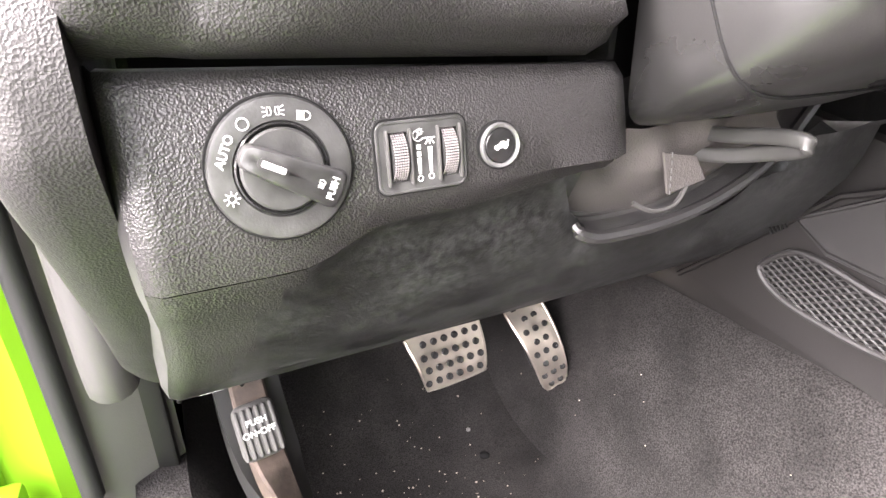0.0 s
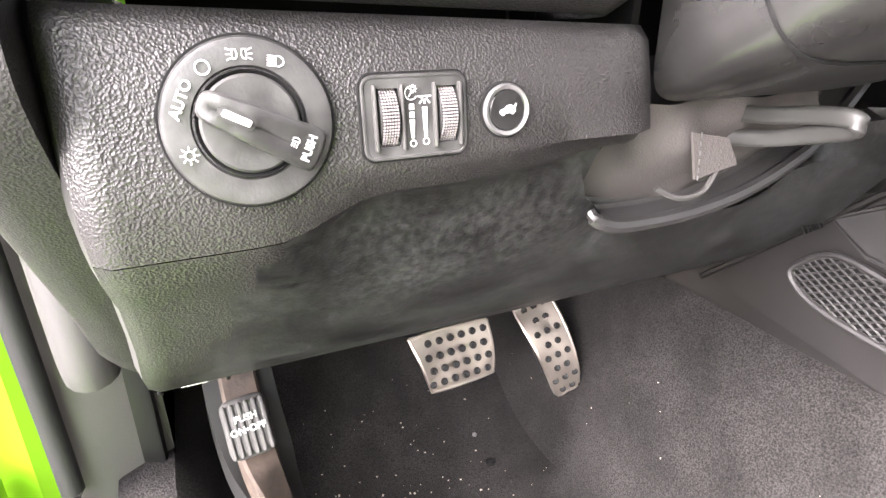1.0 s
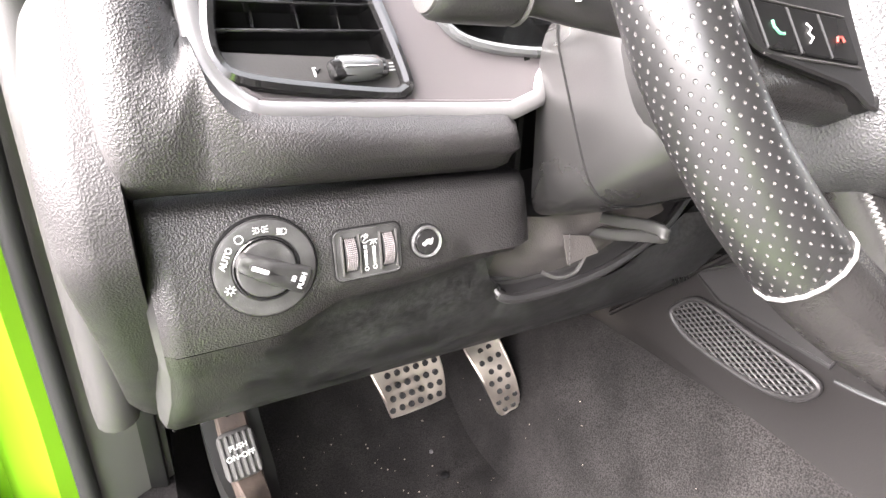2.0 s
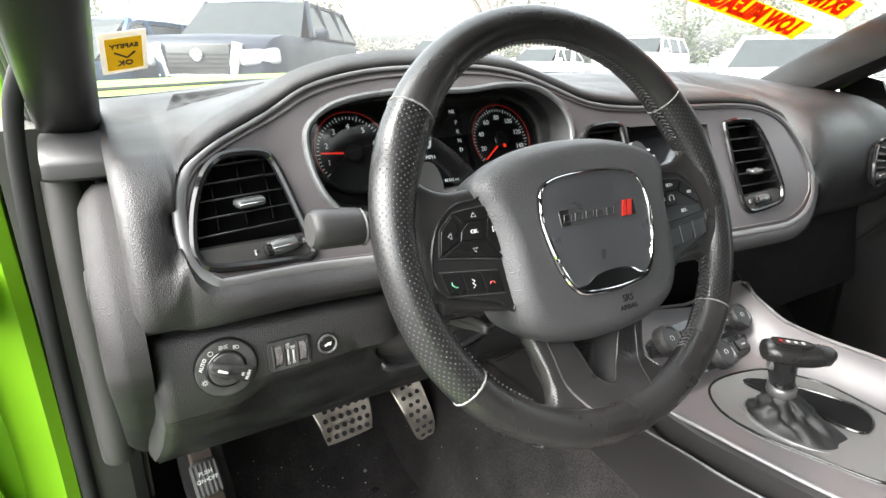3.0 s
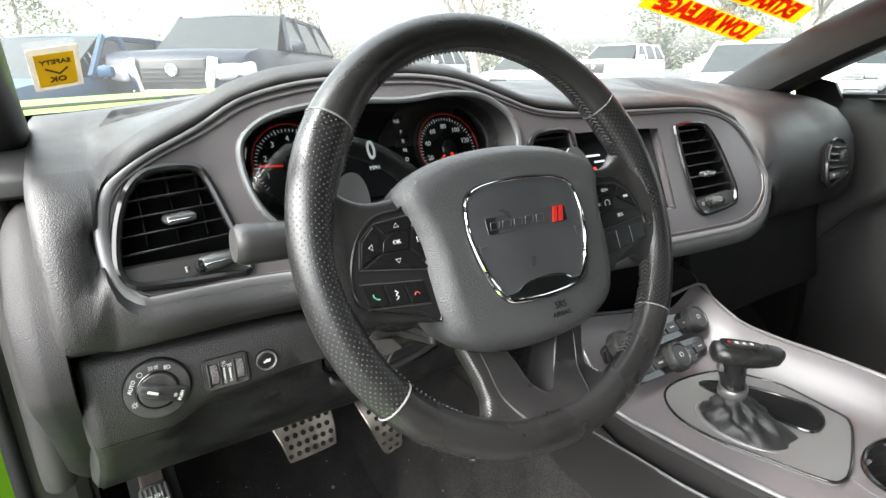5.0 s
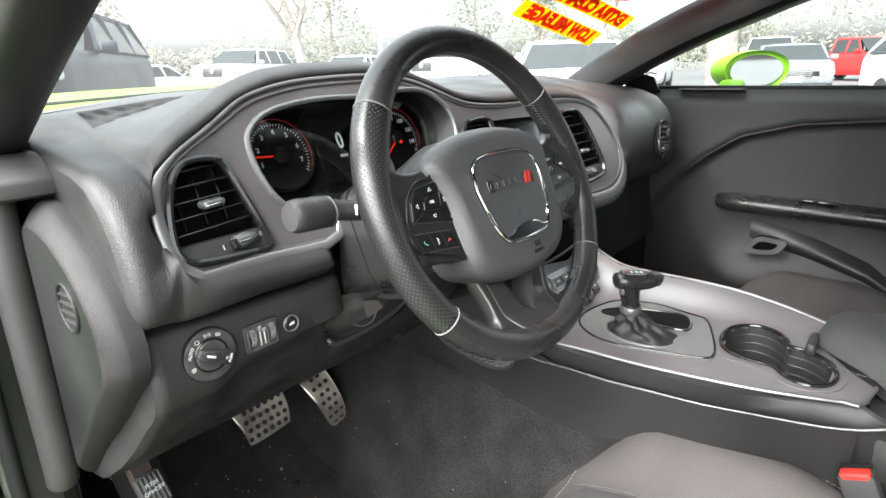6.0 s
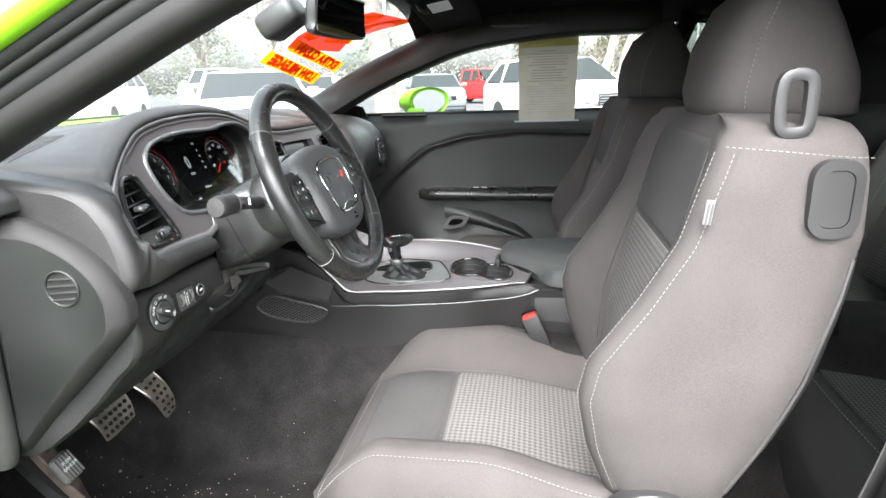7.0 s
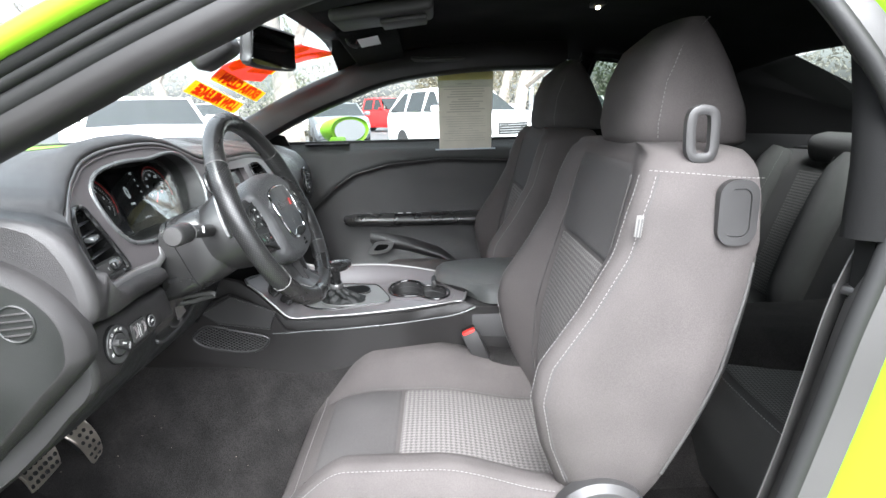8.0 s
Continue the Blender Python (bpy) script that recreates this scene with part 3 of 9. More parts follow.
def pad_foot(x):
    """Height of the seam between the pad and the panel below it."""
    return interp(x, [(-0.69, 0.848), (-0.46, 0.839)])


def dash_profile(x):
    zt, zb = interp(x, Z_TOP), interp(x, Z_BOT)
    right = blend(-0.46, -0.20, x)
    edge = blend(0.285, 0.42, x)
    bottom = pad_foot(x) * (1 - right) + (zb - 0.045) * right
    bottom = bottom * (1 - edge) + 0.790 * edge
    turn = 0.55 * interp(x, [(-0.65, -0.014), (-0.625, -0.012), (-0.555, 0.018), (-0.50, 0.020), (-0.26, 0.0)])
    yb, yt = bez_y(zb, x), bez_y(zt, x)
    pts = [(0.170 + 0.05 * right, bottom), (0.150 + 0.01 * right + 0.6 * turn, bottom + 0.006 + 0.006 * right), (0.1415 + 0.0125 * right + turn, bottom + 0.012 + 0.010 * right), (bez_y(zb) + turn - 0.013 - 0.25 * max(0.0, zb - 0.884), zb - 0.020), (bez_y(zb) + 1.4 * turn - 0.012 - 0.2 * max(0.0, zb - 0.884), zb - 0.008), (yb - 0.002, zb), (yb + 0.110, zb), (yt + 0.110, zt), (yt + 0.002, zt + 0.001), (yt - 0.002, zt + 0.004), (yt + 0.002, zt + 0.011), (yt + 0.022, zt + 0.018)]
    nose = [(0.165, 0.848), (0.150, 0.854), (0.1405, 0.861), (0.1360, 0.872), (0.1350, 0.884), (0.1365, 0.900), (0.1405, 0.916), (0.1455, 0.931), (0.1530, 0.947), (0.1650, 0.964), (0.184, 0.979), (0.208, 0.987)]
    def on_nose(z):
        return interp(z, [(b, a) for a, b in nose])
    if x < -0.60:
        k = blend(-0.60, -0.645, x)
        for i in (2, 3, 4, 9, 10, 11):
            z = max(pts[i][1], {10: 0.968, 11: 0.987}.get(i, 0.0)) + (0.004 * k if i == 9 else 0.0)
            q = k * {4: 0.55, 9: 0.35}.get(i, 1.0)  # the roll eases down to the bright edge
            pts[i] = (pts[i][0] * (1 - q) + on_nose(z) * q, z)
    if x > 0.287:
        k = blend(0.287, 0.34, x)
        pts[6], pts[7] = (pts[5][0] + 0.002, pts[5][1] + 0.001), (pts[8][0] + 0.002, pts[8][1] - 0.001)
        flat = [(0.220, 0.790), (0.172, 0.800), (0.158, 0.815), (0.150, 0.830), (0.147, 0.855), (0.147, 0.870), (0.148, 0.885), (0.150, 0.900), (0.156, 0.925), (0.170, 0.950), (0.195, 0.975), (0.235, 0.992)]
        pts = [(a * (1 - k) + c * k, b * (1 - k) + d * k) for (a, b), (c, d) in zip(pts, flat)]
    if x < -0.646:
        k = blend(-0.6464, -0.6640, x)
        pts[6], pts[7] = (pts[5][0] + 0.001, pts[5][1] + 0.004), (pts[8][0] + 0.001, pts[8][1] - 0.004)
        zs = [b * (1 - k) + d * k for (a, b), (c, d) in zip(pts, nose)]
        pts = [(pts[i][0] * (1 - k) + on_nose(z) * k if 3 < i < 10 or i < 2 else on_nose(z), z) for i, z in enumerate(zs)]
    crest = pts[-1][1]
    far = 1.020 + 0.020 * blend(-0.69, -0.40, x) - 0.020 * blend(0.40, 0.69, x)
    pts += [(0.30, 0.60 * crest + 0.40 * far), (0.36, 0.32 * crest + 0.68 * (far - 0.003)), (0.44, far - 0.002), (0.52, far), (0.60, far - 0.004)]
    return pts


def dash_pad():
    xs = [-0.688, -0.686, -0.681, -0.672, -0.660, -0.654, -0.6505, -0.6488, -0.6465, -0.6455, -0.643, -0.640, -0.637, -0.634, -0.63, -0.622, -0.615]
    xs += [-0.60 + 0.02 * k for k in range(45)] + [-0.482, -0.476, -0.468, -0.462, -0.458, -0.455, -0.275, -0.272, 0.287, 0.292, 0.30, 0.315, 0.33, 0.345, 0.38, 0.44, 0.52, 0.60, 0.66, 0.70]
    rings = []
    for x in sorted(xs):
        p = dash_profile(x)
        if -0.482 < x < -0.272:
            k = ((x + 0.482) / 0.027) ** 2.2 if x < -0.4551 else 1.0
            p = [(y + (0.06 * k if k < 1 else max(0.0, 0.262 - y)), z) if i < 6 else (y, z) for i, (y, z) in enumerate(p)]
        if x < -0.680:
            k = 1 - 0.10 * ((-0.680 - x) / 0.008) ** 2
            p = [(0.30 + (y - 0.30) * k, 0.915 + (z - 0.915) * k) for y, z in p]
        if x > 0.60:
            k = (x - 0.60) / 0.10
            p = [(y + 0.07 * k * k * (1 - blend(0.25, 0.45, y)), z) for y, z in p]
        rings.append([Vector((x, y - (0.10 * x * x if y > 0.45 else 0), z)) for y, z in p])
    part("dash_pad", loft(rings, False, False), M_LEATHER, dash, "black grained soft dashboard pad", smooth=85)
    part("dash_end", loft([rings[0], [Vector((-0.687, 0.42, 0.90))] * len(rings[0])], False, False), M_LEATHER, dash)
    return rings


dash_pad()


def on_bezel(u, v, w):
    """Places on the instrument surround: u across, v height, w towards the driver."""
    return (u, bez_y(v, u) - w, v)


BEZEL = [(x, z) for x, z in Z_TOP] + [(x, z) for x, z in reversed(Z_BOT)]
BEZEL = [(v.x, v.y) for v in spline([(x, z, 0) for x, z in BEZEL], 3, True)]
NOTCH = [(-0.288, 0.862), (-0.292, 0.885), (-0.300, 0.898), (-0.31, 0.902), (-0.43, 0.903), (-0.440, 0.900), (-0.446, 0.893), (-0.449, 0.886), (-0.451, 0.8828)]  # room for the steering column
LOWER = [k for k, (x, z) in enumerate(BEZEL) if z < 0.896 and -0.450 < x < -0.289]
BEZEL = BEZEL[:LOWER[0]] + NOTCH + BEZEL[LOWER[-1] + 1:]
CLUSTER = smooth2([(-0.523, 0.985), (-0.515, 1.004), (-0.488, 1.020), (-0.448, 1.028), (-0.40, 1.031), (-0.342, 1.030), (-0.29, 1.035), (-0.25, 1.032), (-0.222, 1.018), (-0.208, 1.000), (-0.207, 0.975), (-0.222, 0.948), (-0.25, 0.925), (-0.30, 0.912), (-0.42, 0.908), (-0.485, 0.914), (-0.508, 0.930), (-0.520, 0.955)])
VENT_L = smooth2([(-0.6375, 0.921), (-0.632, 0.947), (-0.621, 0.970), (-0.606, 0.982), (-0.587, 0.9845), (-0.566, 0.982), (-0.557, 0.974), (-0.548, 0.947), (-0.536, 0.899), (-0.539, 0.890), (-0.552, 0.889), (-0.600, 0.895), (-0.628, 0.9005), (-0.636, 0.908)])
VENT_C = smooth2([(-0.196, 0.950), (-0.194, 0.968), (-0.180, 0.982), (-0.150, 0.986), (-0.127, 0.984), (-0.122, 0.975), (-0.122, 0.930), (-0.127, 0.924), (-0.160, 0.926), (-0.188, 0.932)])
SCREEN = smooth2([(-0.112, 0.975), (-0.112, 0.880), (-0.106, 0.872), (0.040, 0.868), (0.048, 0.876), (0.050, 0.968), (0.044, 0.976), (-0.03, 0.979), (-0.104, 0.980)])
VENT_R = smooth2([(0.088, 0.965), (0.096, 0.976), (0.130, 0.978), (0.160, 0.972), (0.180, 0.945), (0.196, 0.890), (0.194, 0.868), (0.180, 0.858), (0.120, 0.853), (0.098, 0.858), (0.090, 0.880)])
part("instrument_surround", plate(BEZEL, (CLUSTER, VENT_L, VENT_C, SCREEN, VENT_R), on_bezel, 0.004), M_GRAPHITE, dash, "satin graphite instrument surround", smooth=30)
rim_line = [Vector(on_bezel(u + 0.0025 * blend(-0.60, -0.64, u), v, 0.0025)) for u, v in BEZEL]
part("bright_edge", sweep(rim_line, [0.0052 - 0.0031 * blend(0.958, 0.99, v) for u, v in BEZEL], True, up=(0, -1, 0.4), profile=[(1.05 * math.cos(k * math.pi / 6), 0.42 * math.sin(k * math.pi / 6)) for k in range(12)]), M_SILVER, dash, "satin silver edge trim")
inner = [Vector(on_bezel(-0.18 + (u + 0.18) * 0.985, 0.945 + (v - 0.945) * 0.93, 0.0005)) for u, v in BEZEL]
part("inner_edge", sweep(inner, 0.0016, True, 6, up=(0, -1, 0.4)), M_GRAPHITE, dash)


def vent(name, outline, rows, cols, tab, wheel, cut, slant=0.0):
    """Air vent: gloss rim, dark box, slats, uprights, a bright tab and a thumb wheel in its lower lip."""
    rim = part(name, sweep([Vector(on_bezel(u, v, 0.001)) for u, v in outline], 0.0040, True, 8, up=(0, -1, 0.4)), M_GLOSS, dash, "gloss black air vent")
    us, vs = [u for u, v in outline], [v for u, v in outline]
    u0, u1, v0, v1 = min(us), max(us), min(vs), max(vs)

    def deep(u, v, w):
        return (u, bez_y(v, u) + 0.035 - w, v)
    # near-black back plate stands in for the vent's shaded depth
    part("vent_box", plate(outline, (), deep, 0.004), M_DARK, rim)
    rows_of = [[Vector(on_bezel(u, v, 0.0)) for u, v in outline], [Vector(on_bezel(u, v, -0.036)) for u, v in outline]]
    part("vent_wall", loft(rows_of, True, False), M_GLOSS, rim)

    def span(v):
        cuts = []
        for (a, b), (c, d) in zip(outline, outline[1:] + outline[:1]):
            if (b - v) * (d - v) <= 0 and b != d:
                cuts.append(a + (c - a) * (v - b) / (d - b))
        return (min(cuts), max(cuts)) if len(cuts) > 1 else (u0, u1)
    for k in range(rows):
        v = cut + (v1 - 0.004 - cut) * (k + 0.5) / rows
        a, b = span(v)
        swing = math.degrees(math.atan2(bez_y(v, b) - bez_y(v, a), b - a))
        part("slat", box((b - a - 0.004, 0.016, 0.0016), pose((a + b) / 2, (bez_y(v, a) + bez_y(v, b)) / 2 + 0.013, v, -15, -slant, swing), 0.0006, 1), M_SATINBLACK, rim)
    for k in range(cols):
        u = u0 + (u1 - u0) * (k + 1) / (cols + 1)
        part("upright", box((0.0014, 0.010, v1 - cut - 0.006), pose(u, bez_y((v1 + cut) / 2, u) + 0.027, (v1 + cut) / 2, -23, 0, 0), 0.0004, 1), M_SATINBLACK, rim)
    tu, tv = tab
    turn = math.degrees(math.atan2(bez_y(tv, tu + 0.02) - bez_y(tv, tu - 0.02), 0.04))
    part("tab", box((0.027, 0.014, 0.0080), pose(tu, bez_y(tv, tu) + 0.002, tv, 0, -slant, turn), 0.0036, 3), M_DARKSATIN, rim, "satin vent tab")
    part("tab_line", box((0.021, 0.0012, 0.0012), pose(tu, bez_y(tv, tu) - 0.0052, tv, 0, -slant, turn), 0.0005, 1), M_CHROME, rim)
    if cut - v0 > 0.008:
        a, b = span((v0 + cut) / 2)
        lip = [(u, v) for u, v in outline if v < cut]
        lip = sorted(lip)
        low = [q for q in outline if q[1] <= cut + 0.001]
        c0, c1 = span(cut)
        shape = sorted([q for q in low], key=lambda q: math.atan2(q[1] - (v0 + cut) / 2, q[0] - (a + b) / 2))
        part("lower_lip", plate(shape, (), lambda u, v, w: (u, bez_y(v, u) + 0.004 - w, v), 0.01), M_GREYTRIM, rim)
        wu, wv = wheel
        part("wheel_slot", box((0.037, 0.008, 0.0105), pose(wu, bez_y(wv, wu) - 0.0015, wv, -23, 0, turn), 0.0028, 2), M_GLOSS, rim)
        part("thumb_wheel", lathe([(0.0050, -0.0145), (0.0070, -0.012), (0.0074, 0.0), (0.0070, 0.012), (0.0050, 0.0145)], pose(wu, bez_y(wv, wu) + 0.0005, wv, 0, 90, turn), 20), M_DARKSATIN, rim, "satin thumb wheel")
        part("wheel_line", box((0.022, 0.0010, 0.0010), pose(wu, bez_y(wv, wu) - 0.0068, wv + 0.0018, 0, 0, turn), 0.0004, 1), M_CHROME, rim)
        part("wheel_mark", box((0.0048, 0.0006, 0.0048), pose(wu - 0.0235, bez_y(wv, wu - 0.0235) + 0.003, wv - 0.001, -23, 0, turn)), M_MARK, rim)
        for k in range(2):
            part("mark_stroke", box((0.0046, 0.0005, 0.0006), pose(wu - 0.0235, bez_y(wv, wu - 0.0235) + 0.0025, wv - 0.001, -23, 45 + 90 * k, turn)), M_DARK, rim)
        for k in range(3):
            part("open_mark", box((0.0050, 0.0006, 0.0007), pose(wu + 0.0225, bez_y(wv, wu + 0.0225) + 0.003, wv + 0.0005 + 0.0018 * (k - 1), -23, 0, turn)), M_MARK, rim)
    return rim


vent("driver_vent", VENT_L, 5, 3, (-0.585, 0.943), (-0.563, 0.9025), 0.913)
vent("middle_vent", VENT_C, 4, 1, (-0.158, 0.955), (0, 0), 0.926)
vent("passenger_side_vent", VENT_R, 6, 0, (0.142, 0.905), (0.140, 0.866), 0.876, 0)


def instruments():
    """Deep binnacle with two dials, a middle display and a clear lens."""
    hood = part("binnacle", loft([[Vector(on_bezel(u, v, 0.0)) for u, v in CLUSTER], [Vector(on_bezel(-0.365 + (u + 0.365) * 0.95, 0.97 + (v - 0.97) * 0.94, -0.022)) for u, v in CLUSTER], [Vector(on_bezel(-0.365 + (u + 0.365) * 0.93, 0.97 + (v - 0.97) * 0.92, -0.070)) for u, v in CLUSTER]], True, False), M_GLOVE, dash, "black instrument binnacle")
    part("binnacle_edge", sweep([Vector(on_bezel(u, v, 0.001)) for u, v in CLUSTER], 0.0034, True, 8, up=(0, -1, 0.4)), M_DARKSATIN, hood)

    def deep(u, v, w):
        return (u, bez_y(v) + 0.066 - w, v)
    part("dial_plate", plate([(-0.365 + (u + 0.365) * 0.97, 0.97 + (v - 0.97) * 0.97) for u, v in CLUSTER], (), deep, 0.003), M_DIAL, hood)
    tilt = math.degrees(math.atan(0.42))

    def at(u, v, w=0.0, turn=0):
        x, y, z = deep(u, v, w)
        return pose(x, y, z) @ pose(0, 0, 0, 90 - tilt, 0, 0) @ pose(0, 0, 0, 0, 0, turn)
    for cu, marks, big in ((-0.462, ["1", "2", "3", "4", "5", "6", "7"], 0.0085), (-0.268, ["20", "40", "60", "80", "100", "120", "140"], 0.0080)):
        d = part("dial", lathe([(0.043, 0), (0.046, 0.002), (0.046, 0.008), (0.044, 0.009), (0.043, 0.006), (0.040, 0.004), (0.0005, 0.004)], at(cu, 0.968, 0.0), 48), M_DIAL, hood, "round instrument dial")
        part("red_ring", sweep([at(cu, 0.968) @ Vector((0.0415 * math.cos(a), 0.0415 * math.sin(a), 0.0072)) for a in [radians(-30 + 240 * k / 40) for k in range(41)]], 0.0004, sides=5), M_REDRING, d)
        ticks = bmesh.new()
        for k in range(43):
            a = radians(215 - 250 * k / 42)
            box((0.0050 if k % 6 == 0 else 0.0028, 0.0007, 0.0004), at(cu, 0.968, 0.0045) @ pose(0.0375 * math.cos(a), 0.0375 * math.sin(a), 0, 0, 0, math.degrees(a)), bm=ticks)
        part("ticks", ticks, M_WHITEGLOW, d, smooth=0)
        for k, word in enumerate(marks):
            a = radians(215 - 250 * (k + 0.5) / 7)
            lettering(word, big, at(cu, 0.968, 0.0046) @ pose(0.0285 * math.cos(a), 0.0285 * math.sin(a), 0), M_WHITEGLOW, d, "numeral")
        a = radians(176 if cu < -0.4 else 218)
        part("needle", box((0.026, 0.0016, 0.0012), at(cu, 0.968, 0.0065) @ pose(0.022 * math.cos(a), 0.022 * math.sin(a), 0, 0, 0, math.degrees(a))), M_REDGLOW, d)
        part("hub_cap", lathe([(0.011, 0), (0.011, 0.004), (0.009, 0.006), (0.0005, 0.0062)], at(cu, 0.968, 0.004), 24), M_GLOSS, d)
    s = part("display", box((0.090, 0.002, 0.090), pose(*deep(-0.365, 0.968, 0.006)) @ pose(0, 0, 0, -tilt, 0, 0), 0.0008, 1), M_SCREEN, hood, "dark driver display")
    lettering("0", 0.030, at(-0.372, 0.975, 0.0078) @ Matrix.Diagonal((0.72, 1, 1, 1)), M_WHITEGLOW, s, "digit", bold=0.0004)
    lettering("MPH", 0.0062, at(-0.372, 0.957, 0.0078), M_WHITEGLOW, s, "unit")
    lettering("NE", 0.0060, at(-0.332, 1.004, 0.0078), M_WHITEGLOW, s, "compass")
    lettering("61432 mi", 0.0050, at(-0.350, 0.931, 0.0078), M_WHITEGLOW, s, "odometer")
    for k, word in enumerate("PRND"):
        lettering(word, 0.0062, at(-0.329, 0.992 - 0.010 * k, 0.0078), M_WHITEGLOW, s, "gear_letter")
    part("warning_light", lathe([(0.0025, 0), (0.0025, 0.0004)], at(-0.268, 0.963, 0.0105), 12), M_REDGLOW, s)
    lens = part("lens", plate([(-0.365 + (u + 0.365) * 0.96, 0.97 + (v - 0.97) * 0.95) for u, v in CLUSTER], (), lambda u, v, w: (u, 0.2185 + 0.30 * (v - 0.985) - 1.6 * (v - 0.985) ** 2 * (v < 0.985) - w, v), 0.0015), M_LENS, hood, "clear instrument lens")
    lens.visible_shadow = False


instruments()


def head_unit():
    """Middle display, set back in the surround."""
    def deep(u, v, w):
        return (u, bez_y(v) + 0.014 - w, v)
    f = part("media_screen", plate(SCREEN, (), deep, 0.004), M_GLOSS, dash, "gloss black media display")
    part("screen_wall", loft([[Vector(on_bezel(u, v, 0)) for u, v in SCREEN], [Vector(on_bezel(u, v, -0.015)) for u, v in SCREEN]], True, False), M_GRAPHITE, f)
    part("screen_face", plate(rounded(0.112, 0.068, 0.003, 3, -0.043, 0.928), (), lambda u, v, w: deep(u, v, w + 0.002), 0.001), M_SCREEN, f)
    part("screen_line", plate(rounded(0.026, 0.0025, 0.001, 2, -0.078, 0.949), (), lambda u, v, w: deep(u, v, w + 0.003), 0.0005), M_WHITEGLOW, f)
    part("screen_line", plate(rounded(0.020, 0.0022, 0.001, 2, -0.068, 0.941), (), lambda u, v, w: deep(u, v, w + 0.003), 0.0005), M_WHITEGLOW, f)
    part("screen_mark", plate(circle(0.0032, 16, -0.080, 0.932), (), lambda u, v, w: deep(u, v, w + 0.003), 0.0005), M_REDGLOW, f)


head_unit()


def passenger_vent():
    c = Matrix.Translation((0.527, 0.1485, 0.889)) @ pose(0, 0, 0, -10, 0, 8)
    out = smooth2([(-0.050, -0.038), (-0.056, -0.004), (-0.044, 0.026), (-0.012, 0.038), (0.030, 0.032), (0.056, 0.012), (0.062, -0.014), (0.050, -0.030), (0.0, -0.036)])
    rim = part("end_vent", sweep([c @ Vector((u, -0.001, v)) for u, v in out], 0.0042, True, 8, up=(0, -1, 0)), M_GLOSS, dash, "black oval air vent at the dashboard's end")
    # shaded depth drawn as a near-black plate just behind the slats
    part("vent_box", plate(out, (), lambda u, v, w: c @ Vector((u, 0.004 - w, v)), 0.004), M_DARK, rim)
    for k in range(4):
        v = -0.010 + 0.0115 * k
        part("slat", box((0.092 - 0.016 * max(0, k - 1), 0.012, 0.0026), c @ pose(-0.002 + 0.002 * k, -0.002, v, 18, 4, 0), 0.0008, 1), M_DARKSATIN, rim)
    part("lower_lip", box((0.088, 0.006, 0.015), c @ pose(0.0, -0.001, -0.025, 0, 2, 0), 0.003), M_DARKSATIN, rim)
    part("thumb_wheel", box((0.030, 0.006, 0.007), c @ pose(-0.022, -0.005, -0.024, 0, 2, 0), 0.002), M_SILVER, rim)
    part("tab", box((0.022, 0.014, 0.013), c @ pose(0.004, -0.008, 0.010, 0, -14, 0), 0.003), M_PLASTIC, rim)


passenger_vent()


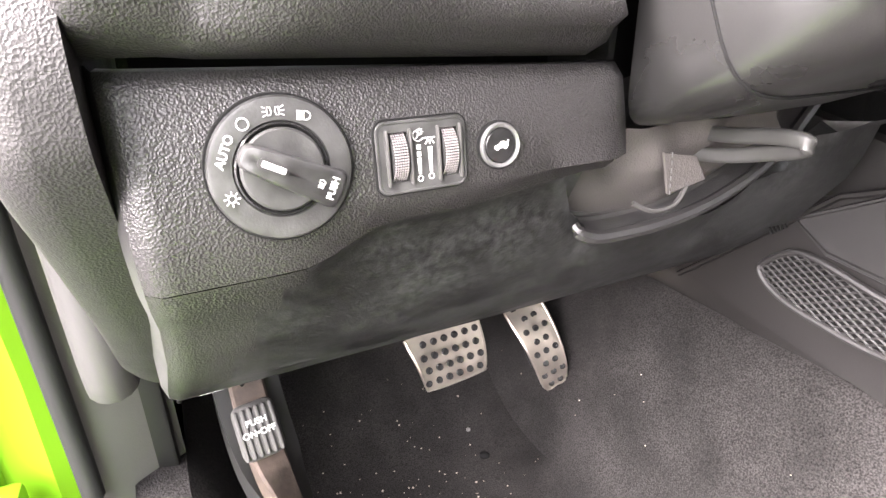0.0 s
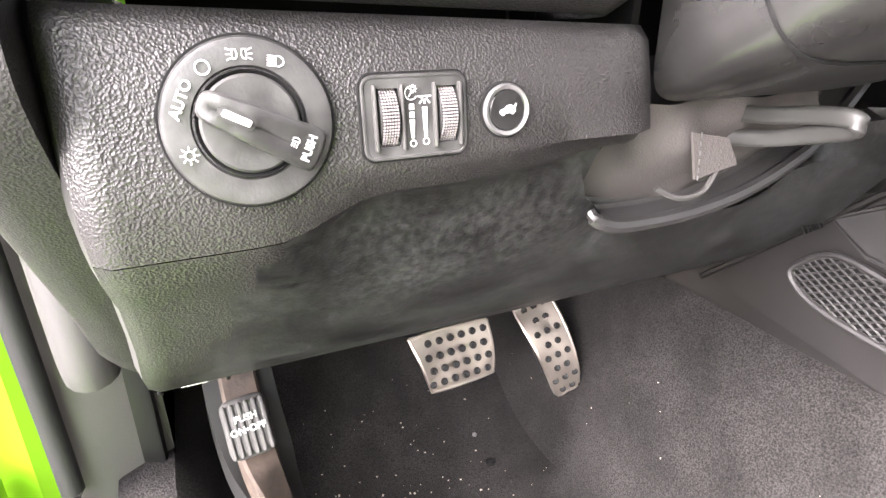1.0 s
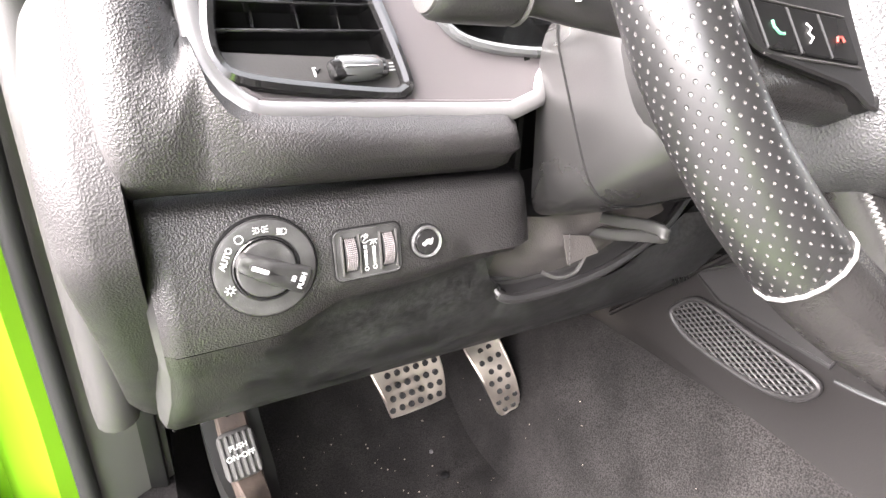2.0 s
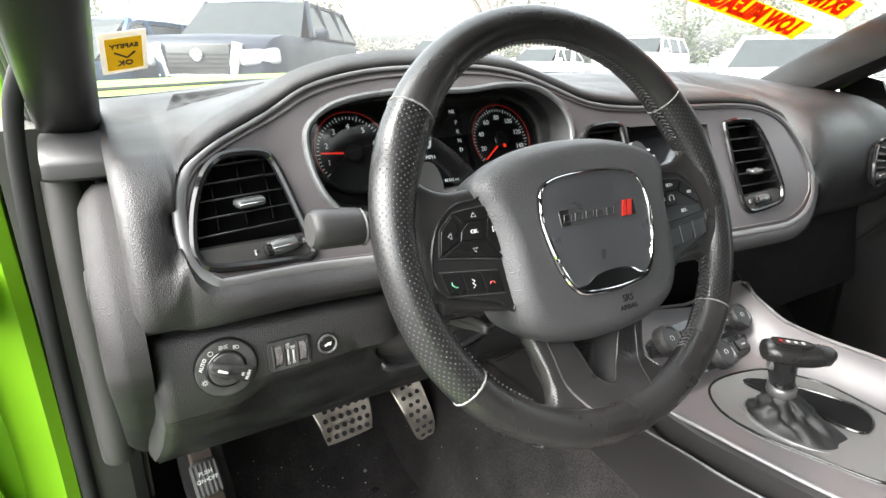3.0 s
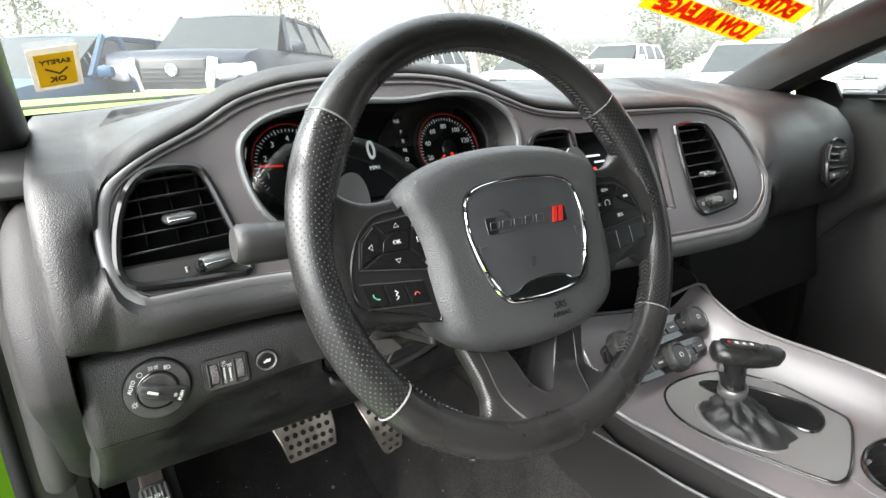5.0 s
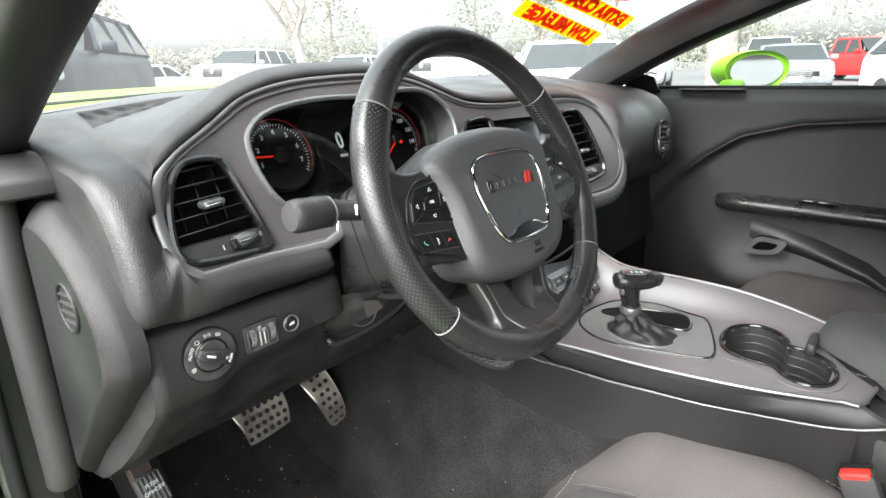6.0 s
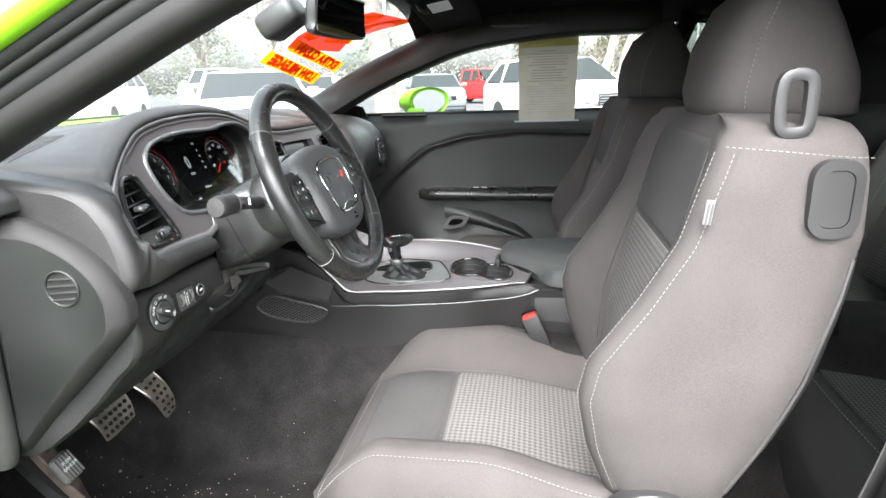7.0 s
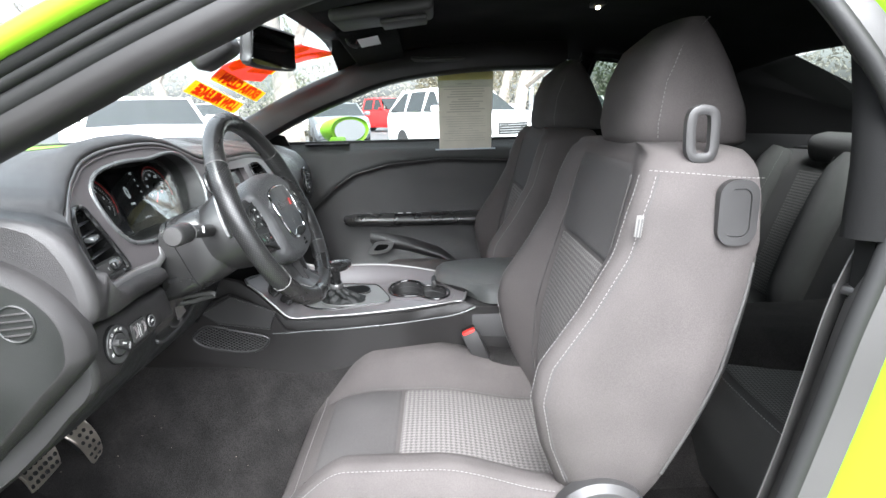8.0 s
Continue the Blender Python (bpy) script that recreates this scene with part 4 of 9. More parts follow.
def knee_panel():
    """Lower panel below the pad: grained upper face with the switches, then a scuffed plastic sweep under the column."""
    def prof(x):
        k = blend(-0.625, -0.580, x)
        low = 0.783 + 0.008 * blend(-0.56, -0.47, x)
        t = pad_foot(x) - 0.0035
        soft = [(0.185, t), (0.164, t), (0.158, t - 0.006), (0.1545, 0.812), (0.1525, 0.794), (0.1535, 0.779), (0.1595, 0.765)], [(0.1598, 0.7645), (0.1665, 0.755), (0.176, 0.746), (0.188, 0.736), (0.222, 0.699), (0.262, 0.661), (0.300, 0.632), (0.325, 0.617), (0.338, 0.614), (0.345, 0.622)]
        hard = [(0.185, t), (0.164, t), (0.158, t - 0.006), (0.154, 0.812), (0.151, 0.793), (0.153, low + 0.004), (0.160, low - 0.004)], [(0.163, low - 0.004), (0.178, low - 0.012), (0.184, 0.756), (0.192, 0.737), (0.222, 0.697), (0.262, 0.660), (0.300, 0.632), (0.325, 0.617), (0.338, 0.614), (0.345, 0.622)]
        return [[(a * (1 - k) + c * k, b * (1 - k) + d * k) for (a, b), (c, d) in zip(q, r)] for q, r in zip(soft, hard)]
    xs = [-0.680, -0.678, -0.674, -0.668] + [-0.66 + 0.01 * k for k in range(20)] + [-0.458, -0.455]
    rows = []
    for x in xs:
        p = prof(x)[0]
        d = 0.006 * (1 - blend(-0.680, -0.675, x)) + 0.012 * blend(-0.462, -0.455, x)
        rows.append([Vector((x, y + d, z)) for y, z in p])
    up = part("knee_upper", loft(rows, False, False), M_LEATHER, dash, "grained lower dash panel with switches", smooth=60)
    xs = [-0.680, -0.678, -0.674, -0.667] + [-0.66 + 0.01 * k for k in range(47)]
    rows = []
    for x in xs:
        p = prof(x)[1]
        d = 0.006 * (1 - blend(-0.680, -0.674, x))
        if x > -0.475:
            s = blend(-0.475, -0.44, x)
            lift = 0.760 - 0.026 * s + 0.058 * blend(-0.36, -0.22, x)
            p = [(0.19 if z > lift else y, min(z, lift)) for y, z in p]
        rows.append([Vector((x - 0.013 * blend(0.18, 0.31, y) * (1 - blend(-0.680, -0.62, x)), y + d, z)) for y, z in p])
    low = part("knee_lower", loft(rows, False, False), M_PLASTIC_SCUFF, dash, "scuffed black plastic panel under the steering column", smooth=60)
    low.data.materials.append(M_LEATHER)
    for f in low.data.polygons:
        f.material_index = 1 if f.center.z > 0.615 + 0.17 * blend(-0.690, -0.600, f.center.x) else 0
    side = [Vector((-0.680 - 0.013 * blend(0.18, 0.31, y), y + 0.006, z)) for y, z in prof(-0.680)[0][1:] + prof(-0.680)[1]]
    part("knee_end", loft([side, [v + Vector((-0.004, 0.012, 0.003)) for v in side], [Vector((v.x - 0.006, v.y * 0.3 + 0.24, v.z * 0.3 + 0.56)) for v in side]], False, False), M_PLASTIC, up, "smooth black end of the lower panel", smooth=60)
    lip = spline([(-0.462, 0.190, 0.7465), (-0.458, 0.186, 0.7405), (-0.440, 0.186, 0.7365), (-0.393, 0.187, 0.7370), (-0.345, 0.188, 0.7455), (-0.296, 0.189, 0.7660), (-0.268, 0.191, 0.790), (-0.235, 0.196, 0.815), (-0.19, 0.20, 0.83)], 6)
    part("opening_lip", sweep(lip, [0.0030] * 4 + [0.0042] * (len(lip) - 4), sides=8), M_PLASTIC, low, "rounded black lip of the column opening")
    inner = [v + Vector((-0.002, 0.012, 0.0065)) for v in lip]
    part("opening_ledge", loft([lip, [v + Vector((0, 0.006, 0.0045)) for v in lip], inner], False, False), M_PLASTIC, low, smooth=60)
    part("inner_rail", sweep([v + Vector((0.0, 0.004, 0.0035)) for v in inner], 0.0022, sides=6), M_GREYTRIM, low)
    part("gap_floor", loft([inner, [v + Vector((0, 0.035, 0.022)) for v in inner], [v + Vector((0, 0.06, 0.07)) for v in inner]], False, False), M_GREYTRIM, low, smooth=60)
    part("panel_gap", box((0.004, 0.05, 0.12), pose(-0.4525, 0.205, 0.85, 6, 0, 0)), M_DARK, low)
    for x, h in ((-0.688, 0.014), (-0.647, 0.022)):
        part("flap_slot", box((0.0026, h, 0.0050), pose(x, 0.324 - h / 2, 0.6175 + 0.34 * h, -34, 0, 0), 0.0008, 1), M_DARK, low)
    part("flap_mark", plate(smooth2([(-0.007, -0.0008), (0, -0.0018), (0.008, -0.0008), (0.007, 0.0012), (0, 0.0014), (-0.006, 0.0010)]), (), lambda u, v, w: (-0.668 + u, 0.3105 - 1.6 * v - 0.56 * (w + 0.002), 0.6275 + 1.1 * v - 0.83 * (w + 0.002)), 0.0010), M_WHITE, low)
    for k in range(5):
        part("louvre", box((0.0025, 0.0015, 0.016), pose(-0.222 + 0.006 * k, 0.232 + 0.001 * k, 0.690, -42, 12, 0)), M_DARK, low)


knee_panel()


def cloth_boot():
    """Folded grey cloth round the column inside the opening, with a stitched flap."""
    rings = []
    for i in range(44):
        t = i / 43
        x = -0.462 + 0.152 * t
        row = []
        for k in range(26):
            a = k / 25
            fold = 0.0050 * math.sin(9.0 * t + 4.0 * a - 0.6) + 0.0030 * math.sin(21 * t - 7 * a) + 0.004 * max(0.0, math.sin(5.2 * t + 1.4 - 1.2 * a)) ** 6
            foot = interp(x, [(-0.462, 0.7500), (-0.440, 0.7420), (-0.393, 0.7425), (-0.345, 0.7520), (-0.310, 0.7680)])
            row.append(Vector((x + 0.004 * math.sin(7 * a + 5 * t), 0.177 + 0.026 * a ** 1.3 + 0.8 * fold * math.sin(math.pi * min(1, a + 0.25)), 0.800 + (foot - 0.800) * a ** 0.9 + 0.0020 * noise.noise((7 * t, 5 * a, 0)))))
        rings.append(row)
    # near-black sheet painted as the shade round the column
    part("column_gap_shade", box((0.20, 0.004, 0.13), pose(-0.372, 0.262, 0.845)), M_DARK, dash, "near-black sheet standing in for the shaded gap round the steering column")
    boot = part("column_boot", loft(rings, False, False), M_GREYSHADE, dash, "folded grey cloth boot round the steering column", smooth=50)
    flap = [(-0.418, 0.171, 0.786), (-0.396, 0.168, 0.782), (-0.384, 0.170, 0.7665), (-0.398, 0.172, 0.7635), (-0.4095, 0.173, 0.7605)]
    bm = loft([[Vector(q) + Vector((0, d, 0)) for q in flap] for d in (0.0, 0.0016)])
    part("boot_flap", bm, M_GREYSHADE, boot, smooth=30)
    crease = [Vector(q) for q in ((-0.4095, 0.1715, 0.7605), (-0.412, 0.170, 0.774), (-0.4135, 0.1695, 0.787))]
    part("flap_stitching", stitches(crease, 0.0030, 0.0016, 0.0004), M_THREAD_DARK, boot)
    ear = spline([(-0.430, 0.179, 0.757), (-0.418, 0.175, 0.7515), (-0.402, 0.174, 0.7530), (-0.394, 0.174, 0.7640)], 5)
    part("boot_hem", sweep(ear, 0.0016, sides=6), M_GREYTRIM, boot)


cloth_boot()


def knob_switch():
    """Rotary headlamp switch: flat ring with symbols, sunk knob, wedge grip reaching the ring's edge."""
    base = Matrix.Translation((-0.6266, 0.1512, 0.8088)) @ pose(0, 0, 0, 90 - 4, 0, 0)
    sw = part("headlamp_switch", lathe([(0.0256, -0.006), (0.0256, 0.0010), (0.0250, 0.0020), (0.0238, 0.0024), (0.0172, 0.0024), (0.0166, 0.0012), (0.0005, 0.0012)], base, 72), M_SWITCH, dash, "round grey rotary headlamp switch")
    part("switch_gap", lathe([(0.0264, -0.006), (0.0264, 0.0002), (0.0254, 0.0002)], base, 64), M_DARK, sw)
    part("collar", lathe([(0.0166, 0.0008), (0.0166, 0.0024), (0.0160, 0.0030), (0.0149, 0.0016), (0.0149, 0.0005)], base, 56), M_GLOSS, sw)
    part("knob_face", lathe([(0.0148, 0.0), (0.0148, 0.0034), (0.0140, 0.0044), (0.0005, 0.0046)], base, 48), M_SWITCH, sw)
    turn = base @ pose(0, 0, 0, 0, 0, 62)
    grip = [(0.0048, 0.0100), (0.0042, 0.0140), (0.0022, 0.0160), (-0.0022, 0.0160), (-0.0042, 0.0140), (-0.0048, 0.0100), (-0.0056, 0.0), (-0.0064, -0.012), (-0.0068, -0.0210), (-0.0030, -0.0228), (0.0030, -0.0228), (0.0068, -0.0210), (0.0064, -0.012), (0.0056, 0.0)]
    grip = smooth2(grip, 3)

    def rise(v):
        return 0.0046 + 0.0074 * blend(-0.026, 0.004, v) - 0.0012 * blend(0.010, 0.017, v)
    bm = loft([[turn @ Vector((u * 1.06, v, 0.0022)) for u, v in grip], [turn @ Vector((u, v, rise(v) - 0.0016)) for u, v in grip], [turn @ Vector((u * 0.86, v * 0.975, rise(v) - 0.0003)) for u, v in grip], [turn @ Vector((u * 0.55, v * 0.93, rise(v))) for u, v in grip], [turn @ Vector((u * 0.1, v * 0.8, rise(v) - 0.0001)) for u, v in grip]])
    part("grip", bm, M_SWITCH, sw, "grey wedge grip", smooth=50)
    slot = rounded(0.0044, 0.0112, 0.0021, 5, 0, 0.0052)
    part("pointer_slot", plate(slot, (), lambda u, v, w: turn @ Vector((u, v, rise(v) + 0.0002 + w)), 0.0008), M_PLASTIC, sw)
    part("pointer", box((0.0022, 0.0085, 0.0014), turn @ pose(0, 0.0052, rise(0.005) + 0.0004), 0.0006), M_PRINT, sw)

    def on(a, r=0.0203, w=0.0026):
        return base @ pose(r * math.cos(radians(a)), r * math.sin(radians(a)), w)
    lettering("AUTO", 0.0043, on(156) @ pose(0, 0, 0, 0, 0, 64), M_PRINT, sw, "word", bold=0.00008)
    lettering("PUSH", 0.0036, turn @ pose(0.0, -0.0182, rise(-0.0182) + 0.0004) @ pose(0, 0, 0, 0, 0, 2), M_PRINT, sw, "word", bold=0.00008)
    part("off_ring", sweep([on(124) @ Vector((0.0020 * math.cos(a), 0.0020 * math.sin(a), 0)) for a in [k * math.pi / 10 for k in range(20)]], 0.00028, True, 5), M_PRINT, sw)
    sun_mark = sweep([on(203) @ Vector((0.0013 * math.cos(a), 0.0013 * math.sin(a), 0)) for a in [k * math.pi / 8 for k in range(16)]], 0.00024, True, 5)
    for k in range(8):
        box((0.0010, 0.00036, 0.0003), on(203) @ pose(0, 0, 0, 0, 0, k * 45) @ pose(0.0023, 0, 0), bm=sun_mark)
    part("lamp_symbol", sun_mark, M_PRINT, sw, smooth=0)
    bm = bmesh.new()
    for q in (-1, 1):
        m = on(92) @ Matrix.Diagonal((q, 1, 1, 1))
        sweep([m @ Vector((0.0006 + a, b, 0)) for a, b in ((0, 0), (0.0004, 0.0013), (0.0013, 0.0014), (0.0015, 0), (0.0013, -0.0014), (0.0004, -0.0013))], 0.00022, True, 5, bm=bm)
        for k in range(3):
            box((0.0013, 0.00032, 0.0003), m @ pose(0.0031, (k - 1) * 0.0014, 0, 0, 0, (k - 1) * 26), bm=bm)
    part("lamp_symbol", bm, M_PRINT, sw, smooth=0)
    bm = bmesh.new()
    m = on(62) @ pose(0, 0, 0, 0, 0, -8)
    sweep([m @ Vector((a, b, 0)) for a, b in ((0, 0.0015), (0.0011, 0.0015), (0.0022, 0.0008), (0.0024, 0), (0.0022, -0.0008), (0.0011, -0.0015), (0, -0.0015))], 0.00026, True, 5, bm=bm)
    for k in range(5):
        box((0.0020, 0.00030, 0.0003), m @ pose(-0.0015, (k - 2) * 0.00072, 0), bm=bm)
    part("lamp_symbol", bm, M_PRINT, sw, smooth=0)
    m = turn @ pose(0.0, -0.0132, rise(-0.0132) + 0.0004)
    bm = sweep([m @ Vector(q) for q in ((0.0004, 0.0012, 0), (0.0012, 0.0010, 0), (0.0016, 0, 0), (0.0012, -0.0010, 0), (0.0004, -0.0012, 0))], 0.0002, True, 5)
    for k in range(3):
        box((0.0014, 0.00028, 0.0003), m @ pose(-0.0008, (k - 1) * 0.0008, 0), bm=bm)
    part("fog_symbol", bm, M_PRINT, sw, smooth=0)


knob_switch()


def dimmer_switch():
    """Two knurled thumb wheels in a rounded grey plate, with printed scales between them."""
    base = Matrix.Translation((-0.5715, 0.1528, 0.8070)) @ pose(0, 0, 0, 90 - 4, 0, 0)
    out = rounded(0.0386, 0.0282, 0.0040, 5)
    slots = [rounded(0.0080, 0.0196, 0.0006, 2, u, 0) for u in (-0.0101, 0.0118)]

    def on(u, v, w):
        return base @ Vector((u, v, w + 0.0016))
    sw = part("dimmer_switch", plate(out, slots, on, 0.008), M_SWITCH, dash, "grey dimmer switch with two ribbed wheels", smooth=30)
    part("switch_gap", sweep([base @ Vector((u, v, 0.0004)) for u, v in rounded(0.0392, 0.0288, 0.0043, 5)], 0.0007, True, 6, up=(0, -1, 0)), M_DARK, sw)
    part("switch_rim", sweep([base @ Vector((u, v, 0.0014)) for u, v in rounded(0.0376, 0.0272, 0.0036, 5)], 0.0007, True, 6, up=(0, -1, 0)), M_SWITCH, sw)
    for u in (-0.0101, 0.0118):
        w = part("ribbed_wheel", lathe([(0.0112, -0.0034), (0.0116, -0.0028), (0.0116, 0.0028), (0.0112, 0.0034)], base @ pose(u, 0, -0.0072, 0, 90, 0), 40), M_RUBBER, sw, "knurled dimmer wheel")
        knurl = bmesh.new()
        for k in range(26):
            a = radians(-68 + k * 136 / 25)
            for c in range(6):
                box((0.00062, 0.00062, 0.0009), base @ pose(u - 0.0025 + 0.0010 * c, 0.0116 * math.sin(a), -0.0072 + 0.0116 * math.cos(a), -math.degrees(a), 0, 0), bm=knurl)
        part("knurl", knurl, M_KNURL, sw, "pale knurled grip", smooth=0)
        part("wheel_well", plate(rounded(0.0084, 0.0200, 0.0008, 2, u, 0), (), lambda a, b, q: base @ Vector((a, b, q - 0.0062)), 0.001), M_DARK, sw)
    for u in (-0.0150, -0.0052, 0.0069, 0.0166):
        part("side_rail", box((0.0013, 0.0222, 0.0026), base @ pose(u, 0, 0.0021), 0.0006, 2), M_GREYTRIM, sw)
    marks = bmesh.new()
    a, b = -0.0017, 0.0032
    for v in (0.0033, 0.0006):
        box((0.0017, 0.0019, 0.0003), base @ pose(a, v, 0.0019), bm=marks)
    plate([(a - 0.0009, -0.0010), (a + 0.0009, -0.0010), (a + 0.0005, -0.0074), (a - 0.0005, -0.0074)], (), lambda u, v, q: base @ Vector((u, v, 0.0020 + q)), 0.0003, bm=marks)
    plate([(b - 0.0009, 0.0030), (b + 0.0009, 0.0030), (b + 0.0005, -0.0072), (b - 0.0005, -0.0072)], (), lambda u, v, q: base @ Vector((u, v, 0.0020 + q)), 0.0003, bm=marks)
    for u, v in ((a, -0.0092), (b, -0.0088)):
        sweep([base @ Vector((u + 0.0011 * math.cos(t), v + 0.0011 * math.sin(t), 0.0019)) for t in [k * math.pi / 8 for k in range(16)]], 0.0002, True, 5, bm=marks)
    sweep([base @ Vector((a + 0.0022 * math.cos(t), 0.0078 + 0.0022 * math.sin(t), 0.0019)) for t in [radians(110 + 22 * k) for k in range(11)]], 0.0002, False, 5, bm=marks)
    for k in range(8):
        box((0.0009, 0.0003, 0.0003), base @ pose(a + 0.0008, 0.0092, 0.0019, 0, 0, 45 * k) @ pose(0.0010, 0, 0), bm=marks)
    sweep([base @ Vector((a - 0.0010, 0.0066, 0.0019)), base @ Vector((a + 0.0003, 0.0082, 0.0019))], 0.0002, False, 5, bm=marks)
    box((0.0048, 0.0004, 0.0003), base @ pose(b, 0.0066, 0.0019), bm=marks)
    sweep([base @ Vector((b + 0.0011 * math.cos(t), 0.0064 + 0.0011 * math.sin(t), 0.0019)) for t in [radians(180 + 22.5 * k) for k in range(9)]], 0.0002, False, 5, bm=marks)
    for k in range(3):
        box((0.0004, 0.0013, 0.0003), base @ pose(b + (k - 1) * 0.0015, 0.0047, 0.0019, 0, 0, (k - 1) * 35), bm=marks)
    part("symbol_print", marks, M_PRINT, sw, smooth=0)


dimmer_switch()


def boot_button():
    base = Matrix.Translation((-0.5355, 0.1525, 0.8067)) @ pose(0, 0, 0, 90 - 4, 0, 0)
    sw = part("boot_release_button", lathe([(0.0104, -0.004), (0.0104, 0.0003), (0.0098, 0.0006), (0.0005, 0.0006)], base, 48), M_DARK, dash, "round boot release button with a car symbol")
    part("bright_ring", lathe([(0.0096, -0.001), (0.0096, 0.0014), (0.0090, 0.0024), (0.0077, 0.0018), (0.0075, 0.0004)], base, 48), M_RINGSATIN, sw, "satin bezel ring")
    part("button_face", lathe([(0.0074, 0), (0.0074, 0.0014), (0.0070, 0.0019), (0.0005, 0.0021)], base, 40), M_GLOSS, sw)
    car_mark = smooth2([(-0.0036, -0.0008), (-0.0032, 0.0004), (-0.0014, 0.0008), (-0.0002, 0.0018), (0.0016, 0.0017), (0.0023, 0.0009), (0.0034, 0.0021), (0.0037, 0.0018), (0.0031, 0.0004), (0.0031, -0.0007), (0.0026, -0.0009), (0.0022, -0.0016), (0.0014, -0.0016), (0.0010, -0.0010), (-0.0014, -0.0010), (-0.0018, -0.0016), (-0.0026, -0.0016), (-0.0030, -0.0010)], 1)
    part("car_symbol", plate(car_mark, (), lambda u, v, w: base @ pose(0, 0, 0, 0, 0, 4) @ Vector((u, v, w + 0.0026)), 0.0003), M_PRINT, sw, smooth=0)


boot_button()


def end_cap():
    """Cover on the dashboard's outer end: grained bevelled rim, flat dark panel, round demister grille."""
    pairs = [((0.322, 0.927), (0.300, 0.918)), ((0.297, 0.948), (0.290, 0.929)), ((0.276, 0.955), (0.270, 0.933)), ((0.241, 0.946), (0.234, 0.927)), ((0.196, 0.923), (0.196, 0.907)), ((0.163, 0.893), (0.174, 0.886)), ((0.1445, 0.860), (0.162, 0.862)), ((0.141, 0.834), (0.161, 0.835)), ((0.150, 0.811), (0.169, 0.812)), ((0.200, 0.761), (0.216, 0.766)), ((0.270, 0.695), (0.276, 0.704)), ((0.346, 0.622), (0.322, 0.656)), ((0.345, 0.70), (0.318, 0.72)), ((0.335, 0.80), (0.310, 0.80)), ((0.327, 0.88), (0.304, 0.87))]
    outer = smooth2([a for a, b in pairs], 4)
    inner = smooth2([b for a, b in pairs], 4)

    def ring(x, k):
        return [Vector((x, a * (1 - k) + c * k, b * (1 - k) + d * k)) for (a, b), (c, d) in zip(outer, inner)]
    cap = part("end_cap", loft([ring(-0.6825, 0.0), ring(-0.6965, 0.0), ring(-0.7005, 0.06), ring(-0.7075, 0.35), ring(-0.7125, 0.70), ring(-0.7150, 0.93), ring(-0.7150, 1.0), ring(-0.7138, 1.02)], True, True), M_CAPRIM, dash, "grained grey rim of the dashboard's end cover", smooth=50)
    part("cap_panel", plate([(a, b) for a, b in inner], (), lambda u, v, w: (-0.7146 - w, u, v), 0.003), M_CAP, cap, "flat dark end panel", smooth=40)
    m = Matrix.Translation((-0.7150, 0.209, 0.873)) @ pose(0, 0, 0, 90, 0, -90)
    part("round_grille", lathe([(0.0232, -0.004), (0.0232, 0.0012), (0.0218, 0.0022), (0.0205, 0.0012), (0.0205, -0.003), (0.0005, -0.003)], m, 40), M_CAP, cap, "round black demister grille")
    part("grille_hole", lathe([(0.0203, -0.0028), (0.0203, -0.0022), (0.0005, -0.0022)], m, 30), M_DARK, cap)
    for k in range(4):
        v = -0.0135 + 0.0085 * k
        part("grille_bar", box((2 * math.sqrt(0.0205 ** 2 - v * v), 0.0022, 0.005), m @ pose(0, v, -0.0004, 25, 0, 6), 0.0008, 1), M_CAPRIM, cap)
    blk = smooth2([(0.40, 0.990), (0.310, 0.996), (0.272, 0.982), (0.267, 0.970), (0.275, 0.959), (0.34, 0.951), (0.40, 0.950)], 3)
    bm = loft([[Vector((x, 0.33 + (a - 0.33) * q, 0.973 + (b - 0.973) * q)) for a, b in blk] for x, q in ((-0.685, 1.0), (-0.728, 1.0), (-0.735, 0.94))])
    part("corner_block", bm, M_PLASTIC, dash, "black corner block below the pillar", smooth=40)


end_cap()


def lower_centre():
    """Near-black box in place of shade under the dashboard's middle, and the glove box."""
    part("under_dash_shade", box((0.34, 0.05, 0.16), pose(0.02, 0.24, 0.735), 0.01), M_DARK, dash)
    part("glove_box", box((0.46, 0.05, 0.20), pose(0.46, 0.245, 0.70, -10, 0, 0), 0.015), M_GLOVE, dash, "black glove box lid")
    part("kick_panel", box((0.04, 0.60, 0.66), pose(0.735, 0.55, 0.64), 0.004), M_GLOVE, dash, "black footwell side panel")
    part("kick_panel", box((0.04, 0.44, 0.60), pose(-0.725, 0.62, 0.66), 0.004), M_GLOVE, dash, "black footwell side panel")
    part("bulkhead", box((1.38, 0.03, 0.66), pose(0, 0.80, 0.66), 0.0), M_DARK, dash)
    lines = bmesh.new()
    for k in range(13):
        y = 0.335 + 0.0085 * k
        row = []
        for i in range(9):
            x = -0.625 + 0.0125 * i + 0.02 * (k / 12)
            top = [(p - (0.10 * x * x if p > 0.45 else 0.0), q) for p, q in dash_profile(x)[11:]]
            row.append(Vector((x, y, float(np.interp(y, [p for p, q in top], [q for p, q in top])) + 0.0001)))
        sweep(row, 0.0005, sides=4, bm=lines)
    part("speaker_grille", lines, M_PLASTIC, dash, "slotted black speaker grille")


lower_centre()

# ---- steering wheel and column ----
WHEEL = Matrix.Translation((-0.370, 0.002, 0.938)) @ pose(0, 0, 0, 90 - 24, 0, 0)  # x right, y up the wheel, z to the driver
wheel = thing("steering_wheel", (-0.370, 0.002, 0.938), "black leather steering wheel with perforated grips and a grey airbag cover", "steering wheel")


